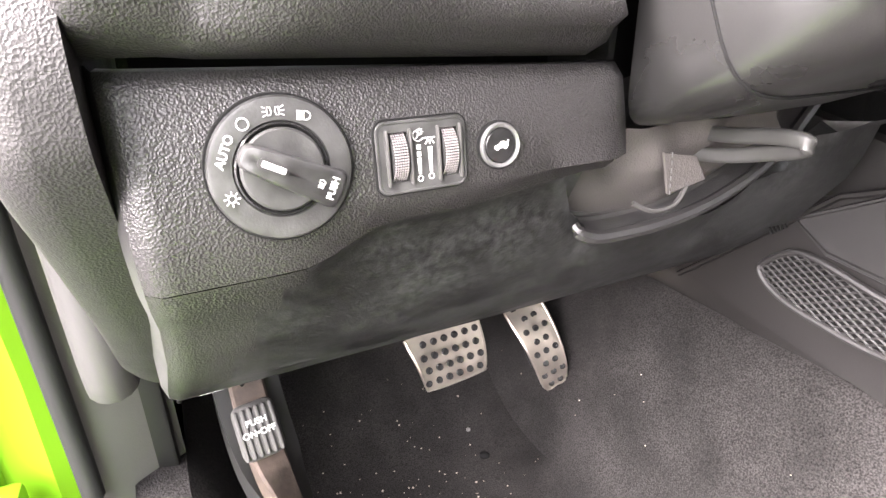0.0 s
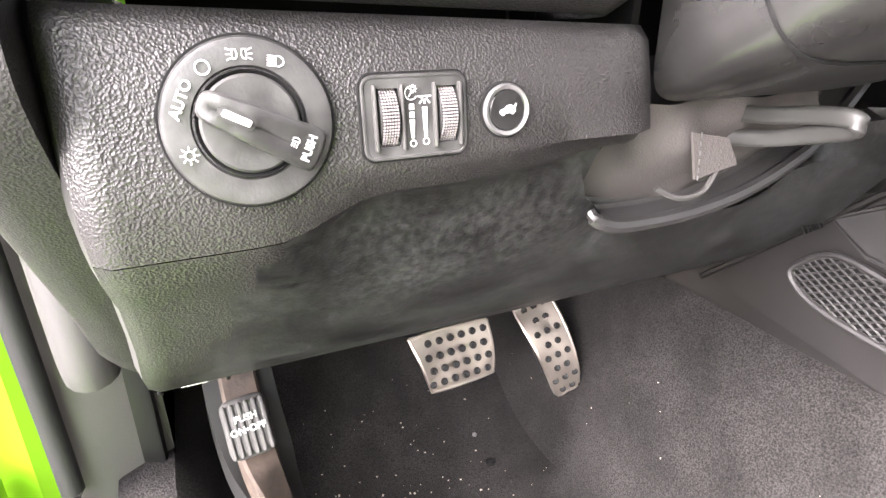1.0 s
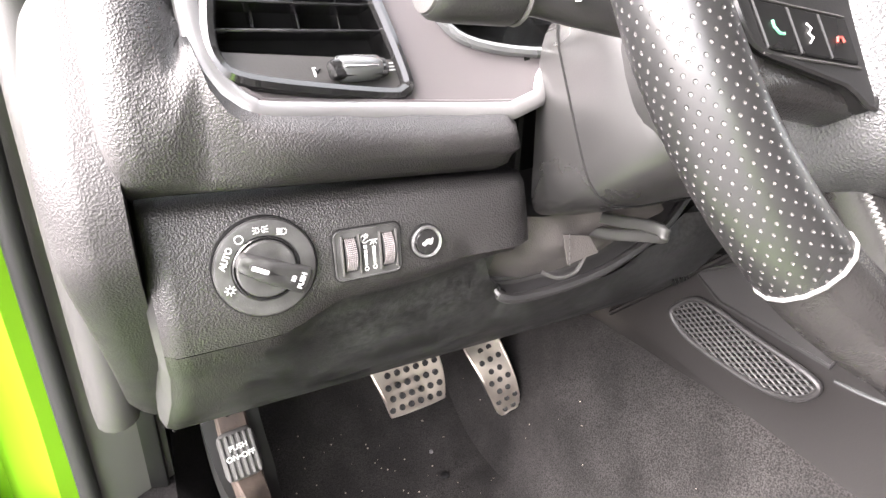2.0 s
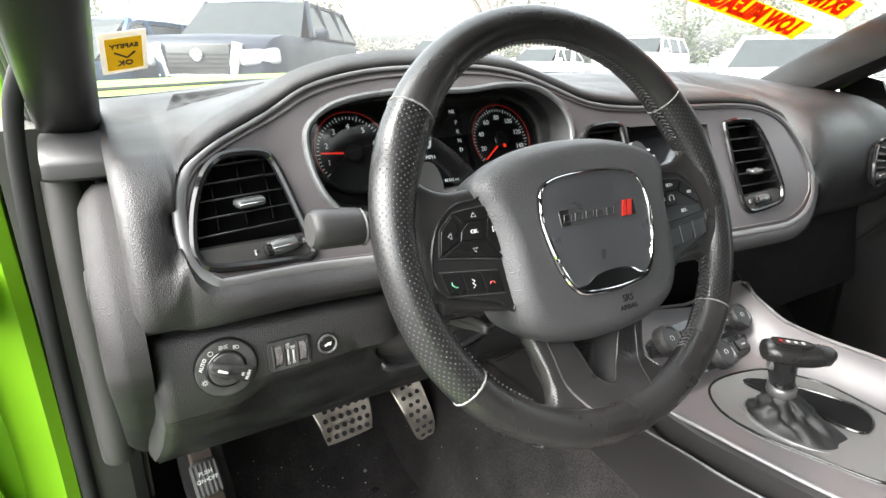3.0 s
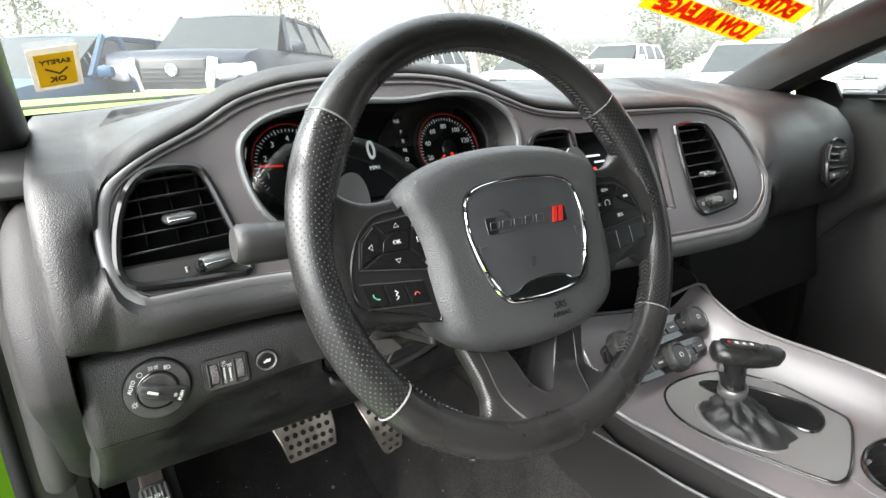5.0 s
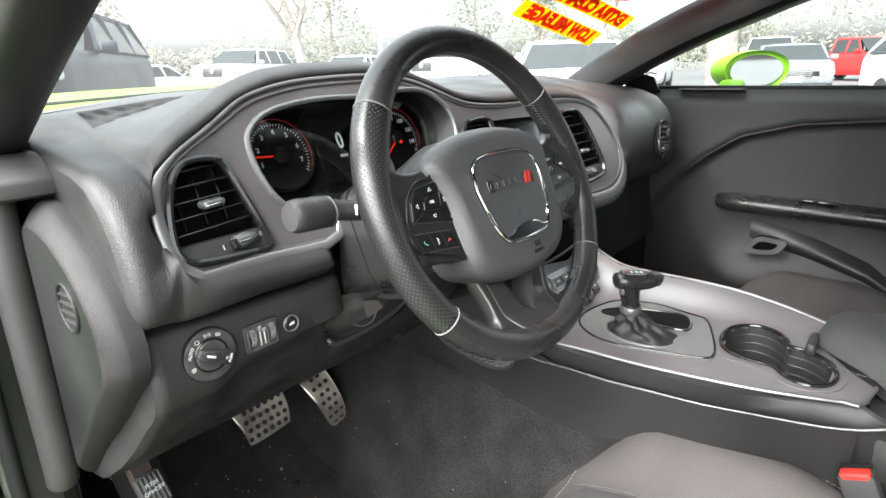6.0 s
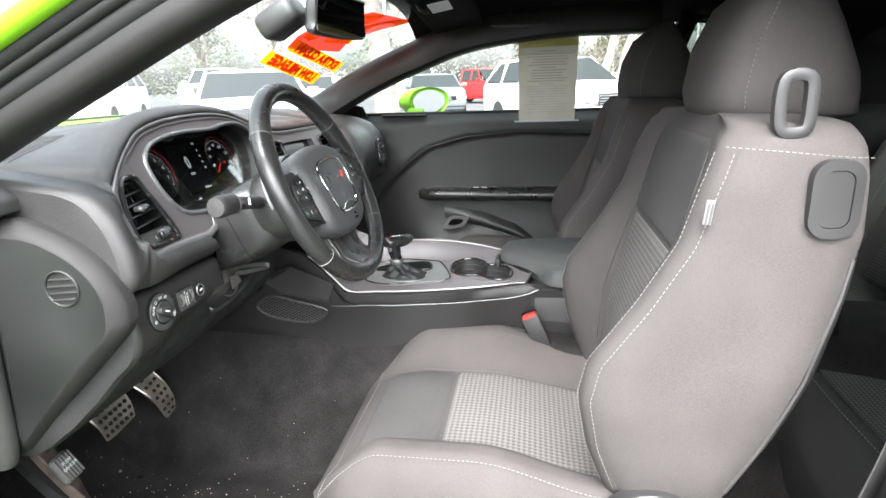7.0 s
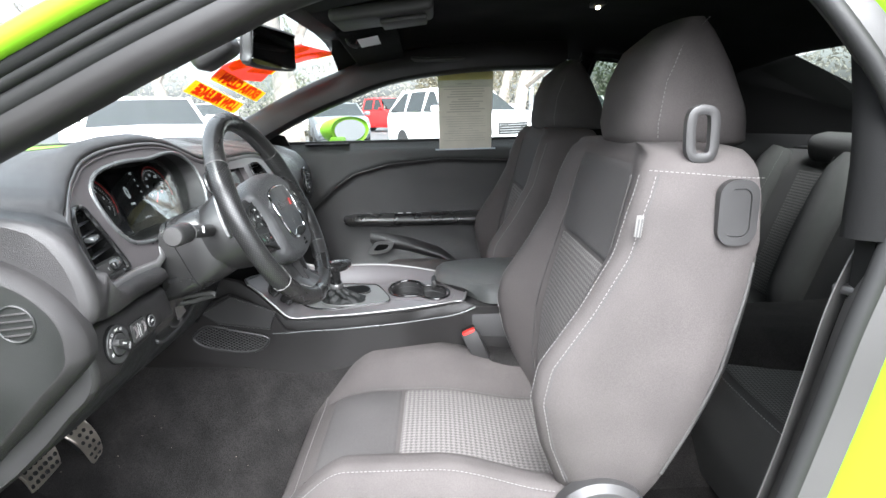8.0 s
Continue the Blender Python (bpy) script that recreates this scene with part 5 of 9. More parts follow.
def W(u, v, n=0.0):
    return WHEEL @ Vector((u, v, n))


def rim_section(a, r0=0.1645):
    """Cross-section of the rim at an angle: fatter at the thumb grips."""
    grip = math.exp(-((math.degrees(a) - 28) / 16) ** 2) + math.exp(-((math.degrees(a) - 152) / 16) ** 2)
    rr, rn = 0.0148 + 0.0030 * grip, 0.0148 + 0.0015 * grip
    foot = (math.degrees(a) + 90 + 180) % 360 - 180
    r0 -= 0.0065 * math.exp(-(foot / 42) ** 2)
    c = Vector((math.cos(a), math.sin(a), 0))
    return [c * (r0 - 0.002 * grip + rr * math.cos(t)) + Vector((0, 0, rn * math.sin(t))) for t in [2 * math.pi * k / 16 for k in range(16)]]


def rim_arc(a0, a1, mat, label, name="rim"):
    n = max(6, int(abs(a1 - a0) / 4))
    rings = [[WHEEL @ p for p in rim_section(radians(a0 + (a1 - a0) * k / n))] for k in range(n + 1)]
    return part(name, loft(rings, True, True), mat, wheel, label, smooth=60)


M_PERF = material("perforated_black_leather", (0.0135, 0.0129, 0.0129), 0.32, spec=0.5, bump=0.08, size=650, kind="grain", vary=0.2)


def perforate(m):
    """Rows of small pits in the leather, set by the wheel's own polar places."""
    n, l = m.node_tree.nodes, m.node_tree.links
    b = n["Principled BSDF"]
    co = [q for q in n if q.type == "TEX_COORD"][0]
    turn = n.new("ShaderNodeMapping")
    turn.vector_type = "TEXTURE"
    turn.inputs["Location"].default_value = (-0.370, 0.002, 0.938)
    turn.inputs["Rotation"].default_value = (radians(66), 0, 0)
    l.new(co.outputs["Object"], turn.inputs["Vector"])
    xyz = n.new("ShaderNodeSeparateXYZ")
    l.new(turn.outputs[0], xyz.inputs[0])

    def calc(op, a, b):
        q = n.new("ShaderNodeMath")
        q.operation = op
        for k, v in enumerate((a, b)):
            if isinstance(v, float):
                q.inputs[k].default_value = v
            else:
                l.new(v, q.inputs[k])
        return q.outputs[0]
    px, py, pz = xyz.outputs[0], xyz.outputs[1], xyz.outputs[2]
    away = calc("SUBTRACT", calc("POWER", calc("ADD", calc("MULTIPLY", px, px), calc("MULTIPLY", py, py)), 0.5), 0.1645)
    around = calc("MULTIPLY", calc("ARCTAN2", calc("MULTIPLY", py, 1.0), calc("ABSOLUTE", px, 0.0)), 0.1645)
    across = calc("MULTIPLY", calc("ARCTAN2", pz, away), 0.0158)
    grid = n.new("ShaderNodeCombineXYZ")
    l.new(calc("ADD", calc("MULTIPLY", around, 330.0), calc("MULTIPLY", across, 330.0)), grid.inputs[0])
    l.new(calc("SUBTRACT", calc("MULTIPLY", around, 330.0), calc("MULTIPLY", across, 330.0)), grid.inputs[1])
    vor = n.new("ShaderNodeTexVoronoi")
    vor.voronoi_dimensions = "2D"
    vor.inputs["Scale"].default_value = 0.62
    vor.inputs["Randomness"].default_value = 0.05
    l.new(grid.outputs[0], vor.inputs["Vector"])
    ramp = n.new("ShaderNodeValToRGB")
    ramp.color_ramp.elements[0].position, ramp.color_ramp.elements[1].position = 0.13, 0.19
    l.new(vor.outputs["Distance"], ramp.inputs["Fac"])
    bp = n.new("ShaderNodeBump")
    bp.inputs["Strength"].default_value, bp.inputs["Distance"].default_value = 0.9, 0.0012
    l.new(ramp.outputs["Color"], bp.inputs["Height"])
    l.new(bp.outputs["Normal"], b.inputs["Normal"])
    mix = n.new("ShaderNodeMix")
    mix.data_type = "RGBA"
    mix.inputs["A"].default_value, mix.inputs["B"].default_value = (0.062, 0.059, 0.057, 1), (0.011, 0.0110, 0.0110, 1)
    l.new(ramp.outputs["Color"], mix.inputs["Factor"])
    l.new(mix.outputs["Result"], b.inputs["Base Color"])
    return m


perforate(M_PERF)
rim_arc(36.3, 143.7, M_WHEEL, "smooth black leather upper rim")
rim_arc(144.1, 215.9, M_PERF, "perforated black leather grip", "grip")
rim_arc(-35.9, 35.9, M_PERF, "perforated black leather grip", "grip")
rim_arc(216.3, 323.7, M_WHEEL, "smooth black leather lower rim")
for a in (36.1, 143.9, 216.1, 323.9):
    bm = sweep([WHEEL @ p for p in rim_section(radians(a))], 0.00075, True, 6)
    part("seam", bm, M_THREAD, wheel, "pale stitched seam")


def lacing(a0, a1):
    """Zigzag stitching that closes the leather along the rim's inside."""
    bm = bmesh.new()
    for k in range(int((a1 - a0) / 1.5)):
        a, b = radians(a0 + 1.5 * k), radians(a0 + 1.5 * k + 1.0)
        ring = rim_section(a)
        r = min(q.length for q in [Vector((v.x, v.y, 0)) for v in ring]) - 0.0003
        for q in (-1, 1):
            sweep([W(r * math.cos(a), r * math.sin(a), q * 0.0042), W((r + 0.0006) * math.cos(b), (r + 0.0006) * math.sin(b), 0)], 0.00065, sides=4, bm=bm)
    part("lacing", bm, M_THREAD_DARK, wheel, "laced stitching on the rim's inside")


for span in ((24, 156), (199, 236), (304, 341)):
    lacing(*span)


def airbag_cover():
    """Pillowy airbag cover with a framed shield panel."""
    base = smooth2([(-0.099, 0.038), (-0.088, 0.050), (-0.062, 0.060), (-0.030, 0.0655), (0.0, 0.067), (0.030, 0.0655), (0.062, 0.060), (0.088, 0.050), (0.099, 0.038), (0.095, 0.022), (0.090, 0.000), (0.0885, -0.030), (0.086, -0.054), (0.077, -0.072), (0.056, -0.084), (0.028, -0.0895), (0.0, -0.091), (-0.028, -0.0895), (-0.056, -0.084), (-0.077, -0.072), (-0.086, -0.054), (-0.0885, -0.030), (-0.090, 0.000), (-0.095, 0.022)], 4)

    def crown(u, v):
        return 0.0215 - 0.55 * u * u - 0.85 * (v + 0.010) ** 2

    def ring(k, n=None):
        out = []
        for u, v in base:
            a, b = u * k, (v + 0.012) * k - 0.012
            out.append(W(a, b, n if n is not None else crown(a, b)))
        return out
    rings = [ring(0.90, -0.050), ring(0.975, -0.024), ring(1.0, -0.006), ring(1.0, 0.001), ring(0.988, 0.0055), ring(0.965, 0.0092), ring(0.93, 0.0125)] + [ring(k) for k in (0.88, 0.8, 0.7, 0.6, 0.5, 0.4, 0.3, 0.2, 0.1, 0.02)]
    hub = part("airbag_cover", loft(rings), M_HUB, wheel, "grained charcoal airbag cover", smooth=50)
    shield = smooth2([(-0.0535, 0.020), (-0.047, 0.0295), (-0.030, 0.0345), (0.0, 0.036), (0.030, 0.0345), (0.047, 0.0295), (0.0535, 0.020), (0.0560, 0.002), (0.0525, -0.020), (0.046, -0.038), (0.0375, -0.0495), (0.028, -0.0535), (0.0, -0.0555), (-0.028, -0.0535), (-0.0375, -0.0495), (-0.046, -0.038), (-0.0525, -0.020), (-0.0560, 0.002)], 4)

    def put(dn):
        return lambda u, v, w: W(u, v, crown(u, v) + dn + w)
    part("shield_groove", sweep([W(u * 1.022, (v + 0.01) * 1.022 - 0.01, crown(u, v) + 0.0002) for u, v in shield], 0.0009, True, 6), M_DARK, hub)
    def dome(k, dn):
        return [W(u * k, (v + 0.01) * k - 0.01, crown(u * k, (v + 0.01) * k - 0.01) + dn) for u, v in shield]
    part("shield_panel", loft([dome(1.0, -0.003), dome(1.0, 0.0010)] + [dome(k, 0.0013) for k in (0.97, 0.85, 0.7, 0.55, 0.4, 0.25, 0.12, 0.02)]), M_SHIELD, hub, "matt grey shield panel", smooth=50)
    radii = [0.0010 + 0.0011 * blend(0.030, -0.050, v) for u, v in shield]
    part("chrome_line", sweep([W(u, v, crown(u, v) + 0.0012) for u, v in shield], radii, True, 8), M_CHROME, hub, "chrome outline")
    blade = smooth2([(-0.0385, -0.0490), (-0.028, -0.0478), (-0.020, -0.0435), (-0.010, -0.0415), (0.0, -0.0410), (0.010, -0.0415), (0.020, -0.0435), (0.028, -0.0478), (0.0385, -0.0490), (0.028, -0.0532), (0.0, -0.0550), (-0.028, -0.0532)], 4)
    part("chrome_blade", plate(blade, (), put(0.0024), 0.003), M_DARKCHROME, hub, "smoked chrome blade", smooth=40)
    part("blade_edge", sweep([W(u, v, crown(u, v) + 0.0024) for u, v in blade], 0.0007, True, 6), M_CHROME, hub)
    # the maker's word stays a plain raised strip with two red slanted strokes
    strip = rounded(0.079, 0.0125, 0.0015, 2, -0.001, 0.0035)
    part("badge_strip", plate(strip, (), put(0.0016), 0.002), M_GLOVE, hub, smooth=30)
    part("badge_frame", sweep([W(u, v, crown(u, v) + 0.0017) for u, v in strip], 0.0004, True, 5), M_GREYTRIM, hub)
    for k in range(5):
        u = -0.0335 + k * 0.0108
        bar = [(q[0] + u, q[1] + 0.0032) for q in ((-0.0042, -0.0026), (0.0034, -0.0026), (0.0046, 0.0026), (-0.0030, 0.0026))]
        part("badge_bar", sweep([W(a, b, crown(a, b) + 0.0018) for a, b in bar], 0.00045, True, 5), M_GREYTRIM, hub)
    for k in range(2):
        u = 0.0235 + 0.0062 * k
        part("red_stroke", plate([(u - 0.0022, -0.0025), (u + 0.0022, -0.0025), (u + 0.0062, 0.0096), (u + 0.0018, 0.0096)], (), put(0.0026), 0.0008), M_RED, hub, "red slanted stroke", smooth=0)
    for k in range(2):
        lettering(("SRS", "AIRBAG")[k], (0.0078, 0.0054)[k], WHEEL @ pose(0.012, -0.0655 - 0.0070 * k, crown(0.012, -0.0655 - 0.0070 * k) + 0.0004, 6.5, 0, 0), M_DARK, hub, "word", depth=0.0002)
    for q in (-1, 1):
        horn = [(q * 0.047 + a, -0.012 + b) for a, b in ((-0.0030, 0.0035), (-0.0030, -0.0035), (-0.0030, 0.0), (0.0010, 0.0012), (0.0026, 0.0030), (0.0030, -0.0012), (0.0010, -0.0010))]
        part("horn_mark", sweep([W(a, b, crown(a, b) + 0.0013) for a, b in horn], 0.0003, sides=4), M_GLOVE, hub)


M_SHIELD = material("satin_shield_plastic", (0.0367, 0.0379, 0.0404), 0.36, bump=0.06, size=1400, vary=0.12, coarse=25)
M_DARKCHROME = material("smoked_chrome", (0.1237, 0.1237, 0.1279), 0.26, metal=1.0, vary=0.05, rvary=0.04)
airbag_cover()


M_PADDLE = material("silver_paddle_paint", (0.2244, 0.2244, 0.2244), 0.35, metal=0.3, vary=0.05)
M_POD = material("black_pod_plastic", (0.0112, 0.0112, 0.0112), 0.34, bump=0.05, size=1500, vary=0.15, spec=0.25)
M_KEY = material("black_key_plastic", (0.0072, 0.0072, 0.0072), 0.28, vary=0.2, spec=0.22)


SPOKE_TOP = [(0.080, 0.040), (0.100, 0.0385), (0.115, 0.0375), (0.127, 0.040), (0.137, 0.0465), (0.146, 0.058), (0.156, 0.070)]
SPOKE_FOOT = [(0.080, -0.055), (0.100, -0.0505), (0.120, -0.0465), (0.131, -0.0455), (0.139, -0.051), (0.147, -0.062), (0.156, -0.074)]


def side_spoke(s):
    """Leather side spoke that flows into the rim, with a black switch pod set in it."""
    rings = []
    for u in (0.080, 0.090, 0.100, 0.110, 0.118, 0.124, 0.130, 0.135, 0.140, 0.145, 0.150, 0.156, 0.160):
        hi, lo = interp(u, SPOKE_TOP), interp(u, SPOKE_FOOT)
        mid, half = (hi + lo) / 2, (hi - lo) / 2
        top = 0.0035 + 0.0085 * blend(0.138, 0.158, u)
        row = []
        for k in range(32):
            a = 2 * math.pi * k / 32
            c, q = math.cos(a), math.sin(a)
            row.append(W(s * u, mid + half * abs(c) ** 0.22 * (1 if c > 0 else -1), (top - 0.010) + 0.010 * abs(q) ** 0.5 if q > 0 else (top - 0.010) - 0.012 * abs(q) ** 0.5))
        rings.append(row)
    sp = part("side_spoke", loft(rings), M_WHEEL, wheel, "black leather side spoke", smooth=60)
    pod = smooth2([(s * 0.084, 0.0300), (s * 0.100, 0.0285), (s * 0.118, 0.0265), (s * 0.133, 0.0150), (s * 0.1425, -0.004), (s * 0.1445, -0.020), (s * 0.1400, -0.0310), (s * 0.125, -0.0365), (s * 0.10, -0.0440), (s * 0.084, -0.0485)], 4)
    part("switch_pod", plate(pod, (), lambda u, v, w: W(u, v, 0.0062 + w), 0.006), M_POD, sp, "black switch pod", smooth=30)
    part("pod_edge", sweep([W(u, v, 0.0060) for u, v in pod], 0.0011, True, 6), M_POD, sp)

    def key(outline, name="button", raise_=0.0012):
        cu = sum(a for a, b in outline) / len(outline)
        cv = sum(b for a, b in outline) / len(outline)
        low, high = 0.0060, 0.0062 + raise_
        bm = loft([[W(a, b, low) for a, b in outline], [W(a, b, high - 0.0005) for a, b in outline], [W(cu + (a - cu) * 0.955, cv + (b - cv) * 0.93, high) for a, b in outline]])
        return part(name, bm, M_KEY, sp, smooth=0)

    def gap(*pts):
        part("key_gap", sweep([W(a, b, 0.0066) for a, b in pts], 0.00042, sides=4), M_GREYTRIM, sp)

    def word(text, u, v, size=0.0046):
        lettering(text, size * 0.82, WHEEL @ pose(u, v, 0.0080), M_MARK, sp, "word")
    if s < 0:
        key([(-0.1185, 0.0015), (-0.0985, 0.0005), (-0.0950, 0.0130), (-0.1100, 0.0135), (-0.1165, 0.0080)])
        key([(-0.1150, 0.0140), (-0.1090, 0.0145), (-0.0940, 0.0140), (-0.0880, 0.0240), (-0.1200, 0.0210)])
        key([(-0.1200, 0.0005), (-0.0980, -0.0005), (-0.0850, -0.0150), (-0.1345, -0.0068)])
        key([(-0.1170, 0.0130), (-0.1180, 0.0080), (-0.1200, 0.0020), (-0.1360, -0.0055), (-0.1320, 0.0105), (-0.1215, 0.0200)])
        key([(-0.0935, 0.0130), (-0.0970, 0.0005), (-0.0845, -0.0135), (-0.0840, 0.0230), (-0.0870, 0.0230)])
        gap((-0.1375, -0.0060), (-0.1330, 0.0120), (-0.1205, 0.0220), (-0.0850, 0.0252))
        gap((-0.1375, -0.0072), (-0.1100, -0.0118), (-0.0845, -0.0164))
        word("OK", -0.1065, 0.0068, 0.0050)
        for u, v, a in ((-0.1045, 0.0183, 0), (-0.1085, -0.0058, 180), (-0.1265, 0.0062, 90), (-0.0895, 0.0062, -90)):
            m = WHEEL @ pose(u, v, 0.0078, 0, 0, a)
            part("arrow", sweep([m @ Vector(q) for q in ((-0.0020, -0.0012, 0), (0.0020, -0.0012, 0), (0, 0.0016, 0))], 0.00028, True, 4), M_MARK, sp)
        for a, b in ((-0.1390, -0.1245), (-0.1235, -0.1095), (-0.1085, -0.0945)):
            def low(u):
                return -0.0175 - 0.13 * (u + 0.139)
            key([(a, low(a)), (b, low(b)), (b + 0.0025, low(b) - 0.0150), (a + 0.0028, low(a) - 0.0148)])
        gap((-0.1400, -0.0164), (-0.0935, -0.0224))
        gap((-0.1380, -0.0335), (-0.0905, -0.0395))
        m = WHEEL @ pose(-0.1305, -0.0262, 0.0078)
        part("phone_symbol", sweep([m @ Vector(q) for q in ((-0.0020, 0.002, 0), (-0.002, 0.0, 0), (0.0, -0.002, 0), (0.0020, -0.0022, 0))], 0.00045, sides=5), material("dim_green_print", (0.10, 0.30, 0.19), 0.5), sp)
        m = WHEEL @ pose(-0.1155, -0.0282, 0.0078)
        part("voice_symbol", sweep([m @ Vector(q) for q in ((-0.001, 0.003, 0), (0.001, 0.0015, 0), (-0.001, 0.0, 0), (0.001, -0.0015, 0), (-0.001, -0.003, 0))], 0.00035, sides=5), M_MARK, sp)
        m = WHEEL @ pose(-0.1005, -0.0302, 0.0078)
        part("hang_up_symbol", sweep([m @ Vector(q) for q in ((-0.002, -0.001, 0), (-0.001, 0.0006, 0), (0.001, 0.0006, 0), (0.002, -0.001, 0))], 0.00045, sides=5), material("dim_red_print", (0.30, 0.05, 0.04), 0.5), sp)
    else:
        key([(0.0850, 0.0225), (0.1180, 0.0205), (0.1130, 0.0120), (0.0850, 0.0125)])
        key([(0.1200, 0.0195), (0.1330, 0.0100), (0.1390, -0.0030), (0.1145, 0.0105)])
        key([(0.0850, 0.0110), (0.0955, 0.0112), (0.0920, -0.0010), (0.0850, -0.0020)])
        key([(0.0970, 0.0112), (0.1120, 0.0105), (0.1085, 0.0000), (0.0935, -0.0010)])
        key([(0.0925, -0.0025), (0.1095, -0.0010), (0.1380, -0.0045), (0.1400, -0.0105), (0.0860, -0.0160)])
        gap((0.0850, 0.0245), (0.1190, 0.0222), (0.1345, 0.0112), (0.1405, -0.0040))
        gap((0.0850, -0.0175), (0.1410, -0.0118))
        for k in range(3):
            a = 0.0865 + 0.0180 * k
            key([(a, -0.0215 + 0.0018 * k), (a + 0.0170, -0.0195 + 0.0018 * k), (a + 0.0165, -0.0360 + 0.0026 * k), (a, -0.0385 + 0.0026 * k)])
        word("SET+", 0.103, 0.0168, 0.0050)
        word("CANC", 0.0895, 0.0050, 0.0040)
        word("RES", 0.1270, 0.0085, 0.0042)
        word("SET-", 0.115, -0.0072, 0.0050)
        m = WHEEL @ pose(0.1025, 0.0052, 0.0078)
        part("cruise_symbol", sweep([m @ Vector((0.003 * math.cos(a), 0.003 * math.sin(a), 0)) for a in [radians(-40 + 260 * k / 12) for k in range(13)]], 0.00035, sides=4), M_MARK, sp)
    pad = smooth2([(s * 0.102, 0.050), (s * 0.107, 0.064), (s * 0.118, 0.066), (s * 0.130, 0.054), (s * 0.138, 0.030), (s * 0.138, 0.0), (s * 0.112, 0.0), (s * 0.104, 0.030)], 3)
    part("shift_paddle", plate(pad, (), lambda u, v, w: W(u, v, -0.030 + 0.1 * (v - 0.02) + w), 0.004), M_PADDLE, wheel, "satin silver shift paddle", smooth=40)


side_spoke(-1)
side_spoke(1)


LEG_OUT = [(-0.160, 0.090), (-0.150, 0.088), (-0.143, 0.080), (-0.137, 0.068), (-0.130, 0.058), (-0.122, 0.0535), (-0.105, 0.056), (-0.085, 0.0625), (-0.068, 0.068)]
LEG_IN = [(-0.160, 0.0), (-0.134, 0.0), (-0.131, 0.004), (-0.124, 0.0105), (-0.105, 0.0190), (-0.085, 0.0265), (-0.068, 0.032)]


def leg_n(v):
    """Height of the lower spoke's face: set back at the hub, level with the rim at the foot."""
    return -0.013 + 0.020 * blend(-0.118, -0.152, v)


def lower_spoke():
    """Two leather legs flaring into the rim, with a satin cover that frames a dark textured window."""
    out = smooth2([(-0.047, -0.074), (-0.045, -0.100), (-0.040, -0.122), (-0.033, -0.141), (-0.022, -0.151), (0.0, -0.155), (0.022, -0.151), (0.033, -0.141), (0.040, -0.122), (0.045, -0.100), (0.047, -0.074), (0.0, -0.070)], 4)
    hole = smooth2([(-0.0290, -0.080), (-0.0220, -0.100), (-0.0125, -0.121), (-0.004, -0.1305), (0.004, -0.1305), (0.0125, -0.121), (0.0220, -0.100), (0.0290, -0.080), (0.0, -0.076)], 3)

    def face(u, v, w):
        return W(u, v, leg_n(v) + 0.0022 - 1.6 * max(0.0, abs(u) - 0.012) ** 2 + w)
    sp = part("lower_spoke", plate(out, (hole,), face, 0.010), M_SPOKE, wheel, "satin charcoal lower spoke cover", smooth=40)
    part("spoke_edge", sweep([face(u, v, -0.0012) for u, v in out], 0.0017, True, 8), M_SPOKE, sp)
    part("window_edge", sweep([face(u, v, -0.0008) for u, v in hole], 0.0012, True, 6), M_SPOKE, sp)
    part("window_wall", loft([[face(u, v, 0) for u, v in hole], [W(u * 0.8, v * 0.98 - 0.002, -0.036) for u, v in hole]], True, False), M_PLASTIC, sp, smooth=50)
    part("window_back", plate([(u * 0.82, v * 0.98 - 0.002) for u, v in hole], (), lambda u, v, w: W(u, v, -0.034 + w), 0.003), M_PLASTIC, sp)
    studs = bmesh.new()
    for i in range(16):
        for j in range(16):
            u, v = -0.026 + 0.0036 * i + (0.0018 if j % 2 else 0), -0.131 + 0.0033 * j
            if abs(u) < 0.0235 - 0.47 * max(0, -0.080 - v):
                box((0.0027, 0.0027, 0.0022), WHEEL @ pose(u, v, -0.0335, 0, 0, 45), bm=studs)
    part("window_texture", studs, M_GLOVE, sp, smooth=0)
    for s in (-1, 1):
        rings = []
        for v in (-0.068, -0.078, -0.088, -0.098, -0.108, -0.116, -0.122, -0.127, -0.131, -0.135, -0.139, -0.143, -0.147, -0.152):
            a, b = interp(v, LEG_IN), interp(v, LEG_OUT)
            mid, half, top = (a + b) / 2, (b - a) / 2, leg_n(v)
            row = []
            for k in range(24):
                t = 2 * math.pi * k / 24
                c, q = math.cos(t), math.sin(t)
                row.append(W(s * (mid + half * abs(c) ** 0.35 * (1 if c > 0 else -1)), v, top - 0.008 + 0.008 * abs(q) ** 0.6 * (1 if q > 0 else -1.2)))
            rings.append(row)
        part("spoke_flank", loft(rings), M_WHEEL, sp, "black leather flank", smooth=60)
        st = bmesh.new()
        line = [W(s * (interp(v, LEG_OUT) - 0.0012), v, leg_n(v) - 0.0022) for v in [-0.070 - 0.0022 * k for k in range(29)]]
        for a, b in zip(line, line[1:]):
            sweep([a, a.lerp(b, 0.7) + WHEEL.to_3x3() @ Vector((-s * 0.0020, 0, 0.0012))], 0.0006, sides=4, bm=st)
            sweep([a.lerp(b, 0.7) + WHEEL.to_3x3() @ Vector((-s * 0.0020, 0, 0.0012)), b], 0.0006, sides=4, bm=st)
        part("flank_stitching", st, M_THREAD, sp, "pale cross stitching")


M_SPOKE = material("satin_charcoal_spoke", (0.0286, 0.0271, 0.0271), 0.34, metal=0.25, bump=0.05, size=1300, vary=0.12, coarse=20)
lower_spoke()


